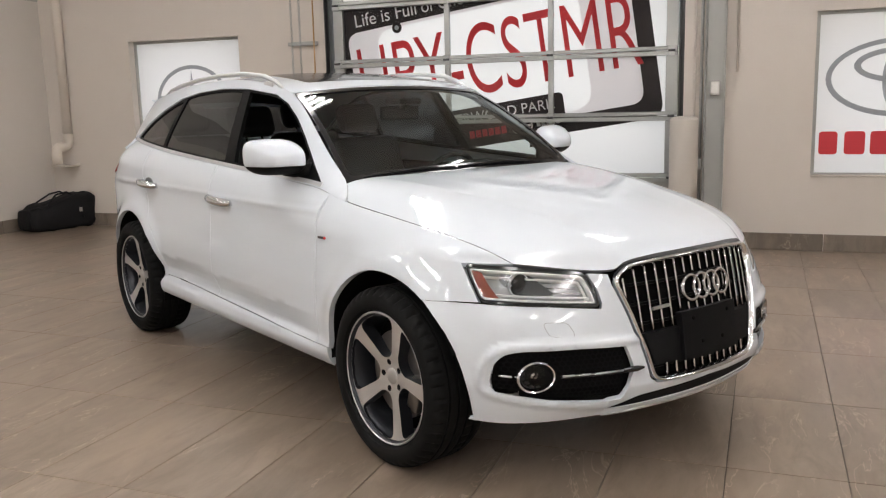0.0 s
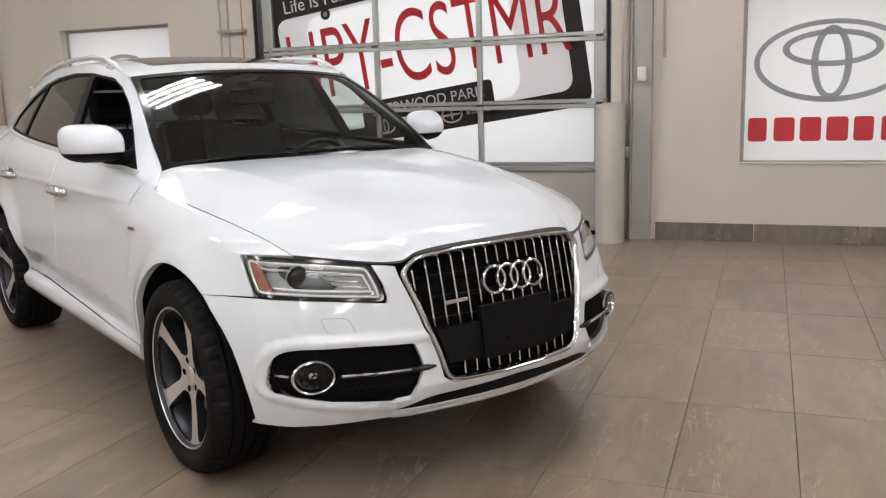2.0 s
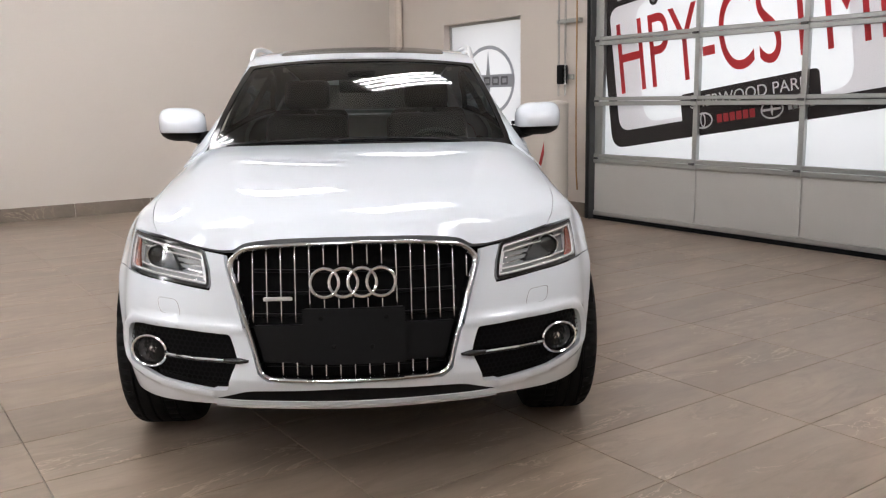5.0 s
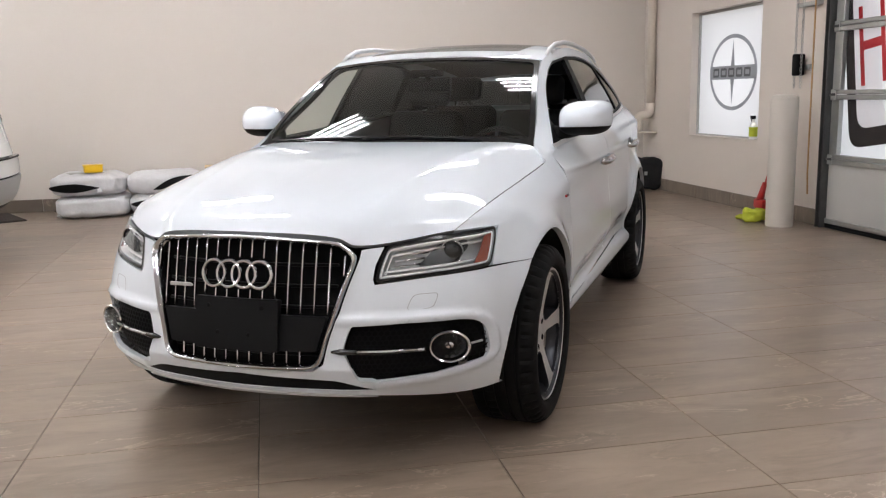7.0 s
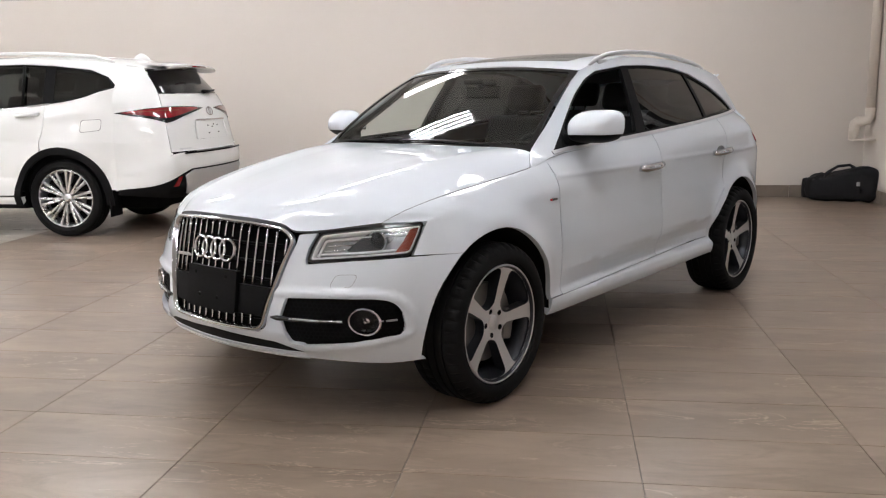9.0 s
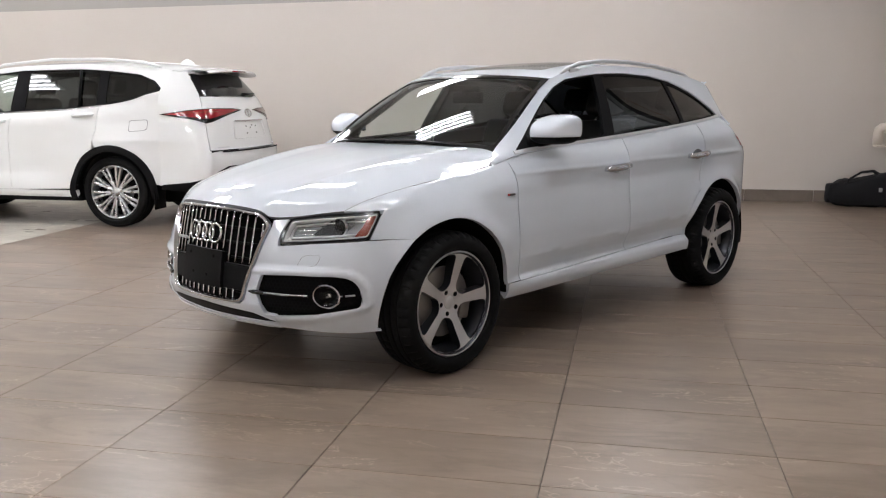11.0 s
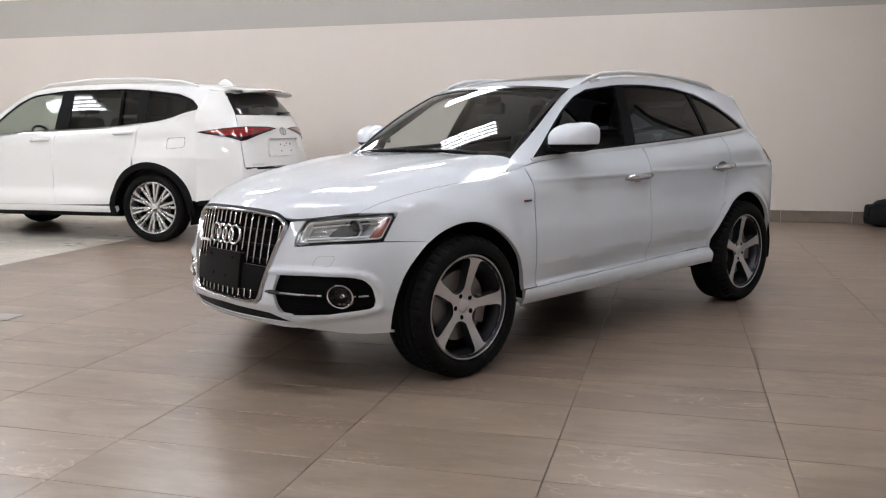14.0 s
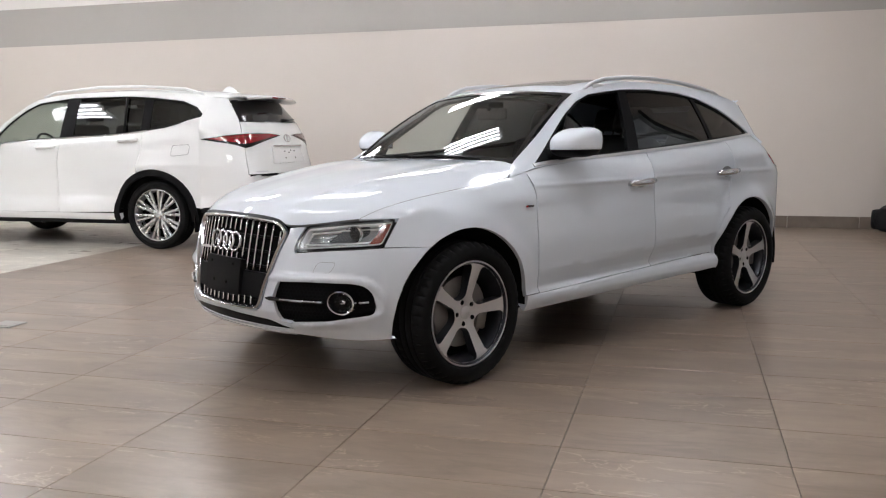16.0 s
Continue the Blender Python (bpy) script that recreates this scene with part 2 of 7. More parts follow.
M_FILM_SILVER = film("silver_window_film", (0.36, 0.37, 0.39), 0.35)
M_FILM_DARKGREY = film("dark_grey_window_film", (0.16, 0.16, 0.17), 0.3)
M_NYLON = mat("black_nylon", (0.006, 0.006, 0.007), 0.7, spec=0.25, var=0.3, scale=9, fine=0.3, fine_scale=90, bump=0.003)
M_BAGPLASTIC = mat("white_plastic_bag", (0.66, 0.66, 0.67), 0.35, var=0.08, scale=6, fine=0.06, fine_scale=24, bump=0.006)
M_YELLOW = mat("yellow_plastic", (0.85, 0.52, 0.01), 0.35, var=0.05, scale=9)
M_CARD = mat("cardboard", (0.42, 0.28, 0.14), 0.8, var=0.08, scale=6, fine=0.05)
M_HIVIS = mat("yellow_green_cloth", (0.40, 0.45, 0.03), 0.85, var=0.25, scale=14, fine=0.15, bump=0.003)
M_REDPLASTIC = mat("red_plastic", (0.42, 0.02, 0.02), 0.4, var=0.1, scale=12)
M_WOOD = mat("wooden_handle", (0.38, 0.22, 0.09), 0.55, var=0.15, scale=12, stretch=(1, 1, 0.1))
M_MAT = mat("dark_rubber_mat", (0.03, 0.022, 0.018), 0.8, var=0.25, scale=12, fine=0.2, bump=0.002)
M_TUBE = glow("fluorescent_tube", (0.99, 0.98, 1.0), TUBE_GLOW)
M_HOUSING = mat("white_lamp_housing", (0.75, 0.75, 0.73), 0.35, var=0.03, scale=4)
M_RAIL = mat("satin_rail", (0.60, 0.61, 0.62), 0.42, 0.55, var=0.02, scale=3)
M_JOINT = mat("shaded_joint", (0.16, 0.165, 0.17), 0.7, var=0.05, scale=9)
M_GUIDE = mat("light_guide", (0.93, 0.93, 0.94), 0.2, 0.0, coat=1.0, var=0.03, scale=20)
M_BEZEL = mat("lamp_bezel", (0.05, 0.052, 0.055), 0.25, 0.3, var=0.05, scale=20)
M_BADGE_RED = mat("badge_red", (0.5, 0.02, 0.02), 0.3)

# ---- mesh helpers ----
from mathutils.geometry import delaunay_2d_cdt


def finish(bm, angle=0.6):
    for f in bm.faces:
        f.smooth = True
    for e in bm.edges:
        if len(e.link_faces) != 2 or e.calc_face_angle(0) > angle:
            e.smooth = False


def part(name, bm, material, parent=None, label="", angle=0.6):
    """Links a bmesh as one mesh object under a thing or a part."""
    finish(bm, angle)
    me = bpy.data.meshes.new(name)
    bm.to_mesh(me)
    bm.free()
    for m in material if isinstance(material, (list, tuple)) else [material]:
        me.materials.append(m)
    ob = new(name, me)
    ob.parent = parent
    if label:
        ob["label"] = label
    return ob


def thing(name, m, label, category, group="", kind=""):
    ob = new(name)
    ob.empty_display_size = 0.1
    ob.matrix_world = m
    return tagged(ob, label, category, group, kind)


def box(bm, x0, x1, y0, y1, z0, z1, bevel=0.0, m=None, segs=2):
    r = bmesh.ops.create_cube(bm, size=1.0)
    vs = r["verts"]
    for v in vs:
        v.co = Vector(((x0 + x1) / 2 + v.co.x * (x1 - x0), (y0 + y1) / 2 + v.co.y * (y1 - y0), (z0 + z1) / 2 + v.co.z * (z1 - z0)))
    if m is not None:
        bmesh.ops.transform(bm, matrix=m, verts=vs)
    if bevel:
        es = list({e for v in vs for e in v.link_edges})
        bmesh.ops.bevel(bm, geom=es, offset=bevel, segments=segs, affect="EDGES", profile=0.5)
    return bm


def boxed(*a, **k):
    return box(bmesh.new(), *a, **k)


def tube(bm, pts, r, n=10, caps=True):
    """A pipe along points; r one radius or one for each point."""
    pts = [Vector(p) for p in pts]
    rs = r if isinstance(r, (list, tuple)) else [r] * len(pts)
    rings, side = [], None
    for i, p in enumerate(pts):
        d = (pts[min(i + 1, len(pts) - 1)] - pts[max(i - 1, 0)]).normalized()
        if side is None:
            side = d.orthogonal().normalized()
        side = (side - d * side.dot(d)).normalized()
        up = d.cross(side)
        rings.append([bm.verts.new(p + rs[i] * (side * math.cos(2 * math.pi * k / n) + up * math.sin(2 * math.pi * k / n))) for k in range(n)])
    for a, b in zip(rings, rings[1:]):
        for k in range(n):
            bm.faces.new((a[k], a[(k + 1) % n], b[(k + 1) % n], b[k]))
    if caps:
        bm.faces.new(rings[0][::-1])
        bm.faces.new(rings[-1])
    return bm


def lathe(bm, profile, n=48, axis="y", wobble=None, close=False):
    """Turns (axial, radius) points about an axis through the origin."""
    rings = []
    for i, (a, r) in enumerate(profile):
        ring = []
        for k in range(n):
            w = 2 * math.pi * k / n
            rr = r + (wobble(i, k) if wobble else 0)
            c, s = rr * math.cos(w), rr * math.sin(w)
            ring.append(bm.verts.new((c, a, s) if axis == "y" else (c, s, a) if axis == "z" else (a, c, s)))
        rings.append(ring)
    if close:
        rings.append(rings[0])
    for a, b in zip(rings, rings[1:]):
        for k in range(n):
            bm.faces.new((a[k], a[(k + 1) % n], b[(k + 1) % n], b[k]))
    bmesh.ops.recalc_face_normals(bm, faces=bm.faces)
    return bm


def curve(xs, ys):
    """A smooth curve through a few stations."""
    xs, ys = np.array(xs, float), np.array(ys, float)
    if xs[0] > xs[-1]:
        xs, ys = xs[::-1], ys[::-1]
    h, d = np.diff(xs), np.diff(ys) / np.diff(xs)
    m = np.zeros_like(xs)
    m[1:-1] = np.where(d[:-1] * d[1:] > 0, 2 * d[:-1] * d[1:] / np.where(d[:-1] + d[1:] == 0, 1, d[:-1] + d[1:]), 0)
    m[0], m[-1] = d[0], d[-1]

    def at(x):
        x = np.clip(np.asarray(x, float), xs[0], xs[-1])
        i = np.clip(np.searchsorted(xs, x, side="right") - 1, 0, len(h) - 1)
        t = (x - xs[i]) / h[i]
        return ((2 * t**3 - 3 * t**2 + 1) * ys[i] + (t**3 - 2 * t**2 + t) * h[i] * m[i] + (-2 * t**3 + 3 * t**2) * ys[i + 1] + (t**3 - t**2) * h[i] * m[i + 1])
    return at


def dense(loop, step):
    """A closed outline with points every step."""
    out = []
    for a, b in zip(loop, loop[1:] + loop[:1]):
        n = max(1, int(math.hypot(b[0] - a[0], b[1] - a[1]) / step + 0.5))
        out += [(a[0] + (b[0] - a[0]) * k / n, a[1] + (b[1] - a[1]) * k / n) for k in range(n)]
    return out


def rounded(loop, r, n=5):
    """A closed outline with its corners rounded (r: one radius or one a corner)."""
    out, k = [], len(loop)
    for i in range(k):
        rr = r[i] if isinstance(r, (list, tuple)) else r
        p, a, b = Vector(loop[i]), Vector(loop[i - 1]), Vector(loop[(i + 1) % k])
        da, db = (a - p), (b - p)
        la, lb = min(rr, da.length * 0.48), min(rr, db.length * 0.48)
        if rr <= 0:
            out.append(tuple(p))
            continue
        pa, pb = p + da.normalized() * la, p + db.normalized() * lb
        for j in range(n + 1):
            t = j / n
            out.append(tuple((1 - t) ** 2 * pa + 2 * t * (1 - t) * p + t * t * pb))
    return out


def inside(pts, loop):
    a = np.array(loop)
    b = np.roll(a, -1, 0)
    x, y = pts[:, 0:1], pts[:, 1:2]
    dy = np.where(a[:, 1] == b[:, 1], 1e-12, b[:, 1] - a[:, 1])
    cross = ((a[:, 1] > y) != (b[:, 1] > y)) & (x < (b[:, 0] - a[:, 0]) * (y - a[:, 1]) / dy + a[:, 0])
    return cross.sum(1) % 2 == 1


def distance(pts, loop):
    a = np.array(loop)
    ab = np.roll(a, -1, 0) - a
    ll = np.maximum((ab**2).sum(1), 1e-12)
    px, py = pts[:, 0:1] - a[:, 0], pts[:, 1:2] - a[:, 1]
    t = np.clip((px * ab[:, 0] + py * ab[:, 1]) / ll, 0, 1)
    return np.sqrt(((px - t * ab[:, 0]) ** 2 + (py - t * ab[:, 1]) ** 2).min(1))


def sheet(name, fn, outline, holes, step, depth, material, parent, label="", flip=False, rim=None, inset=0.0, crease=()):
    """A curved panel: an outline with holes in the plane (u, v), laid onto the surface fn(u, v) -> x, y, z, with returned edges that go depth inwards.
    inset moves the whole panel inwards; crease: lines that the mesh follows. rim: the material of the returned edges, if another."""
    loops = [dense(list(l), step) for l in (outline, *holes)]
    allp = np.array(loops[0])
    lo, hi = allp.min(0), allp.max(0)
    nx, ny = int((hi[0] - lo[0]) / step) + 1, int((hi[1] - lo[1]) / step) + 1
    gx, gy = np.meshgrid(np.linspace(lo[0], hi[0], nx + 1), np.linspace(lo[1], hi[1], ny + 1))
    grid = np.stack([gx.ravel(), gy.ravel()], 1)
    keep = inside(grid, loops[0]) & (distance(grid, loops[0]) > 0.45 * step)
    for l in loops[1:]:
        keep &= ~inside(grid, l) & (distance(grid, l) > 0.45 * step)
    pts, edges = [], []
    for l in loops:
        n0 = len(pts)
        pts += [Vector(p) for p in l]
        edges += [(n0 + i, n0 + (i + 1) % len(l)) for i in range(len(l))]
    for path in crease:
        line = np.array(path)
        seg = np.concatenate([[0], np.cumsum(np.hypot(*np.diff(line, axis=0).T))])
        at = np.linspace(0, seg[-1], int(seg[-1] / step * 1.3) + 2)
        line = np.stack([np.interp(at, seg, line[:, 0]), np.interp(at, seg, line[:, 1])], 1)
        n0 = len(pts)
        pts += [Vector(p) for p in line]
        edges += [(n0 + i, n0 + i + 1) for i in range(len(line) - 1)]
        keep &= np.sqrt(((grid[:, None, :] - line[None]) ** 2).sum(2)).min(1) > 0.5 * step
    pts += [Vector(p) for p in grid[keep]]
    vs, _, faces, *_ = delaunay_2d_cdt(pts, edges, [], 0, 1e-6)
    uv = np.array([tuple(v) for v in vs])
    cent = np.array([uv[list(f)].mean(0) for f in faces])
    ok = inside(cent, loops[0])
    for l in loops[1:]:
        ok &= ~inside(cent, l)
    faces = [tuple(f) for f, k in zip(faces, ok) if k]

    def place(p):
        e = 1e-3
        q = np.stack(fn(p[:, 0], p[:, 1]), 1)
        du = np.stack(fn(p[:, 0] + e, p[:, 1]), 1) - np.stack(fn(p[:, 0] - e, p[:, 1]), 1)
        dv = np.stack(fn(p[:, 0], p[:, 1] + e), 1) - np.stack(fn(p[:, 0], p[:, 1] - e), 1)
        nn = np.cross(du, dv)
        nn /= np.linalg.norm(nn, axis=1)[:, None] + 1e-12
        return q, -nn if flip else nn
    q, nn = place(uv)
    q = q - nn * inset
    verts, norms = [tuple(v) for v in q], list(nn)
    tri = [f if not flip else f[::-1] for f in faces]
    # orientation of cdt faces
    a, b, c = (uv[[f[k] for f in faces]] for k in (0, 1, 2))
    ccw = ((b - a)[:, 0] * (c - a)[:, 1] - (b - a)[:, 1] * (c - a)[:, 0]) > 0
    tri = [t if k else t[::-1] for t, k in zip(tri, ccw)]
    loopn = [tuple(norms[i]) for t in tri for i in t]
    nfront = len(tri)
    if depth:
        for l in loops:
            p = np.array(l)
            lq, ln = place(p)
            lq = lq - ln * inset
            n0, k = len(verts), len(l)
            verts += [tuple(v) for v in lq] + [tuple(v) for v in lq - ln * depth]
            for i in range(k):
                j = (i + 1) % k
                f = (n0 + i, n0 + j, n0 + k + j, n0 + k + i)
                fnrm = np.cross(lq[j] - lq[i], -ln[i])
                fnrm = fnrm / (np.linalg.norm(fnrm) + 1e-12)
                tri.append(f)
                loopn += [tuple(fnrm)] * 4
    me = bpy.data.meshes.new(name)
    me.from_pydata(verts, [], tri)
    for m in (material, rim or material):
        me.materials.append(m)
    for p in me.polygons:
        p.use_smooth = True
        p.material_index = 1 if p.index >= nfront else 0
    me.normals_split_custom_set(loopn)
    ob = new(name, me)
    ob.parent = parent
    if label:
        ob["label"] = label
    return ob


def around(loop, n):
    """n points at even steps along a closed outline."""
    a = np.array(list(loop) + [loop[0]], float)
    d = np.concatenate([[0], np.cumsum(np.hypot(*np.diff(a, axis=0).T))])
    s = np.linspace(0, d[-1], n, endpoint=False)
    return np.stack([np.interp(s, d, a[:, 0]), np.interp(s, d, a[:, 1])], 1)


def loft(name, fn, outer, inner, profile, material, parent, label="", flip=False, n=160):
    """A moulding between two outlines on a surface; profile: (share of the way in, height over the surface)."""
    a, b = around(outer, n), around(inner, n)
    k = int(np.argmin(((b - a[0]) ** 2).sum(1)))
    b = np.roll(b, -k, 0)
    bm, rows = bmesh.new(), []
    for share, high in profile:
        p = a + (b - a) * share
        e = 1e-3
        q = np.stack(fn(p[:, 0], p[:, 1]), 1)
        du = np.stack(fn(p[:, 0] + e, p[:, 1]), 1) - np.stack(fn(p[:, 0] - e, p[:, 1]), 1)
        dv = np.stack(fn(p[:, 0], p[:, 1] + e), 1) - np.stack(fn(p[:, 0], p[:, 1] - e), 1)
        nn = np.cross(du, dv)
        nn /= np.linalg.norm(nn, axis=1)[:, None] + 1e-12
        rows.append([bm.verts.new(v) for v in q + nn * (-high if flip else high)])
    for r0, r1 in zip(rows, rows[1:]):
        for i in range(n):
            bm.faces.new((r0[i], r0[(i + 1) % n], r1[(i + 1) % n], r1[i]))
    bmesh.ops.recalc_face_normals(bm, faces=bm.faces)
    return part(name, bm, material, parent, label, angle=1.2)


def text_mesh(body, height, width, thick=0.004, thin=0.0):
    """Letters in the plane x, z, standing at the origin, set to a height and a width."""
    cu = bpy.data.curves.new("letters", "FONT")
    cu.body, cu.size, cu.extrude, cu.offset = body, 1.0, 0.01, -thin
    ob = bpy.data.objects.new("letters", cu)
    scene.collection.objects.link(ob)
    me = bpy.data.meshes.new_from_object(ob.evaluated_get(bpy.context.evaluated_depsgraph_get()))
    bpy.data.objects.remove(ob)
    co = np.array([v.co for v in me.vertices])
    lo, hi = co.min(0), co.max(0)
    for v in me.vertices:
        x, y, z = (np.array(v.co) - lo) / np.maximum(hi - lo, 1e-6)
        v.co = (x * width, (z - 0.5) * -thick, y * height)
    bm = bmesh.new()
    bm.from_mesh(me)
    bpy.data.meshes.remove(me)
    return bm

# ---- the hall ----
X_LONG, Y_DOOR, Y_RIGHT, X_EAST, Y_SOUTH, TOP = -8.0, 9.12, 9.0, 7.5, -8.0, CEILING


def structure(name, label, category):
    return thing(name, Matrix(), label, category, kind="structure")


def slab(name, x0, x1, y0, y1, z0, z1, material, label="", category="", parent=None):
    ob = part(name, boxed(x0, x1, y0, y1, z0, z1), material, parent)
    if label:
        tagged(ob, label, category, kind="structure")
    return ob


# long wall: beige below, grey band, pale above
wl = structure("wall_west", "long beige painted wall with a grey band high up", "wall")
slab("lower_wall", X_LONG - 0.2, X_LONG, Y_SOUTH - 0.2, Y_DOOR + 0.25, 0, 2.71, M_WALL_LONG, parent=wl)
slab("grey_band", X_LONG - 0.2, X_LONG + 0.003, Y_SOUTH - 0.2, Y_DOOR, 2.71, 3.30, M_BAND, parent=wl)
slab("upper_wall", X_LONG - 0.2, X_LONG, Y_SOUTH - 0.2, Y_DOOR + 0.25, 3.30, TOP, M_WHITEWALL, parent=wl)

# door wall with its openings
WIN_A = (-6.70, -5.20, 0.74, 2.18)
WIN_B = (0.70, 2.08, 0.67, 2.09)
DOOR = (-4.12, -0.40, 3.70)
wn_ = structure("wall_north", "beige painted wall with a roll-up door and a window", "wall")
a, b = Y_DOOR, Y_DOOR + 0.25
for x0, x1, z0, z1 in ((X_LONG, WIN_A[0], 0, TOP), (WIN_A[0], WIN_A[1], 0, WIN_A[2]), (WIN_A[0], WIN_A[1], WIN_A[3], TOP), (WIN_A[1], DOOR[0], 0, TOP), (DOOR[0], DOOR[1], DOOR[2], TOP)):
    slab("wall_panel", x0, x1, a, b, z0, z1, M_WALL, parent=wn_)
wr = structure("wall_north_2", "beige painted wall with a wide window", "wall")
a = Y_RIGHT
for x0, x1, z0, z1 in ((DOOR[1], WIN_B[0], 0, TOP), (WIN_B[0], WIN_B[1], 0, WIN_B[2]), (WIN_B[0], WIN_B[1], WIN_B[3], TOP), (WIN_B[1], X_EAST, 0, TOP)):
    slab("wall_panel", x0, x1, a, b, z0, z1, M_WALL, parent=wr)
slab("wall_east", X_EAST, X_EAST + 0.2, Y_SOUTH, b, 0, TOP, M_WALL, "plain beige painted wall", "wall")
slab("wall_south", X_LONG, X_EAST + 0.2, Y_SOUTH - 0.2, Y_SOUTH, 0, TOP, M_WALL, "plain beige painted wall", "wall")
slab("ceiling", X_LONG - 0.2, X_EAST + 0.2, Y_SOUTH - 0.2, b, TOP, TOP + 0.2, M_CEIL, "pale painted ceiling", "ceiling")

# floor bed under the tiles
TX, TY, X0, Y0 = 0.4225, 0.845, 0.645, 4.82
slab("floor", X_LONG - 0.2, X_EAST + 0.2, Y_SOUTH - 0.2, Y_DOOR + 0.6, -0.2, -0.006, M_GROUT, "brown grout bed under the stone-look floor tiles", "floor")
floor = bpy.data.objects["floor"]


# skirting tiles along the walls
def skirting(x0, x1, y0, y1, along):
    g = 0.003
    n = max(1, round(((x1 - x0) if along == "x" else (y1 - y0)) / 0.845))
    for k in range(n):
        if along == "x":
            d = (x1 - x0) / n
            bm = boxed(x0 + k * d + g, x0 + (k + 1) * d - g, y0, y1, 0, 0.155, 0.003, segs=1)
        else:
            d = (y1 - y0) / n
            bm = boxed(x0, x1, y0 + k * d + g, y0 + (k + 1) * d - g, 0, 0.155, 0.003, segs=1)
        part("skirting_tile", bm, M_TILE_BASE, base)


base = structure("baseboard", "brown stone-look skirting tiles along the walls", "baseboard")
skirting(X_LONG, X_LONG + 0.014, Y_SOUTH, Y_DOOR - 0.014, "y")
skirting(X_LONG, DOOR[0] - 0.02, Y_DOOR - 0.014, Y_DOOR, "x")
skirting(0.0, X_EAST, Y_RIGHT - 0.014, Y_RIGHT, "x")


# ---- windows with printed films ----
def film_sheet(name, x0, x1, z0, z1, y, material, parent):
    bm = bmesh.new()
    bm.faces.new([bm.verts.new((x, y, z)) for x, z in ((x0, z0), (x1, z0), (x1, z1), (x0, z1))])
    return part(name, bm, material, parent)


def flat(name, loop, y, material, parent, thick=0.0, holes=()):
    """A flat cut-out in the plane x, z, facing -y."""
    return sheet(name, lambda u, v: (u, np.full_like(u, y), v), list(loop), [list(h) for h in holes], 0.05, thick, material, parent, flip=False)


def ellipse(cx, cz, a, b, n=40, turn=0.0):
    c, s = math.cos(turn), math.sin(turn)
    return [(cx + a * math.cos(w) * c - b * math.sin(w) * s, cz + a * math.cos(w) * s + b * math.sin(w) * c) for w in (2 * math.pi * k / n for k in range(n))]


def window(name, rect, y_face, y_film, label):
    x0, x1, z0, z1 = rect
    w = structure(name, label, "window")
    fr = boxed(x0, x0 + 0.03, y_film - 0.02, y_film + 0.03, z0, z1)
    box(fr, x1 - 0.03, x1, y_film - 0.02, y_film + 0.03, z0, z1)
    box(fr, x0 + 0.03, x1 - 0.03, y_film - 0.02, y_film + 0.03, z1 - 0.03, z1)
    box(fr, x0 + 0.03, x1 - 0.03, y_film - 0.02, y_film + 0.03, z0, z0 + 0.03)
    part("window_frame", fr, M_STEEL_GREY, w)
    part("window_sill", boxed(x0, x1, y_face - 0.012, y_film - 0.022, z0, z0 + 0.014, 0.003, segs=1), M_WALL, w)
    film_sheet("film", x0 + 0.03, x1 - 0.03, z0 + 0.03, z1 - 0.03, y_film, M_FILM_WHITE, w)
    return w


wa = window("window_1", WIN_A, Y_DOOR, Y_DOOR + 0.11, "recessed window with a white printed film and a silver oval emblem")
yf = Y_DOOR + 0.105
cx, cz = -5.93, 1.47
flat("emblem_ring", ellipse(cx, cz, 0.50, 0.42), yf, M_FILM_SILVER, wa, holes=[ellipse(cx, cz, 0.455, 0.378)])
flat("emblem_blade", [(cx - 0.05, cz), (cx, cz + 0.36), (cx + 0.05, cz), (cx, cz - 0.36)], yf, M_FILM_SILVER, wa)
flat("emblem_band", [(cx - 0.46, cz - 0.075), (cx + 0.46, cz - 0.075), (cx + 0.46, cz + 0.075), (cx - 0.46, cz + 0.075)], yf - 0.003, M_FILM_SILVER, wa)
for k in range(5):
    flat("emblem_bar", rounded([(cx - 0.41 + k * 0.165, cz - 0.05), (cx - 0.28 + k * 0.165, cz - 0.05), (cx - 0.28 + k * 0.165, cz + 0.05), (cx - 0.41 + k * 0.165, cz + 0.05)], 0.02), yf - 0.006, M_FILM_DARKGREY, wa,
         holes=[[(cx - 0.385 + k * 0.165, cz - 0.025), (cx - 0.305 + k * 0.165, cz - 0.025), (cx - 0.305 + k * 0.165, cz + 0.025), (cx - 0.385 + k * 0.165, cz + 0.025)]])

wb = window("window_2", WIN_B, Y_RIGHT, Y_RIGHT + 0.06, "wide window with a white printed film, silver ovals and red bars")
yf = Y_RIGHT + 0.055
cx, cz = 1.39, 1.50
flat("emblem_outer_oval", ellipse(cx, cz + 0.015, 0.60, 0.335), yf, M_FILM_SILVER, wb, holes=[ellipse(cx, cz + 0.018, 0.555, 0.292)])
flat("emblem_wide_oval", ellipse(cx, cz + 0.12, 0.38, 0.15), yf - 0.003, M_FILM_SILVER, wb, holes=[ellipse(cx, cz + 0.12, 0.325, 0.105)])
flat("emblem_tall_oval", ellipse(cx, cz, 0.155, 0.30), yf - 0.006, M_FILM_SILVER, wb, holes=[ellipse(cx, cz + 0.0, 0.10, 0.25)])
for k, w in enumerate((0.15, 0.165, 0.165, 0.165, 0.15, 0.165)):
    x = 0.76 + k * 0.205
    flat("red_bar", rounded([(x, 0.86), (x + w, 0.86), (x + w, 1.06), (x, 1.06)], 0.03), yf, M_FILM_RED, wb)

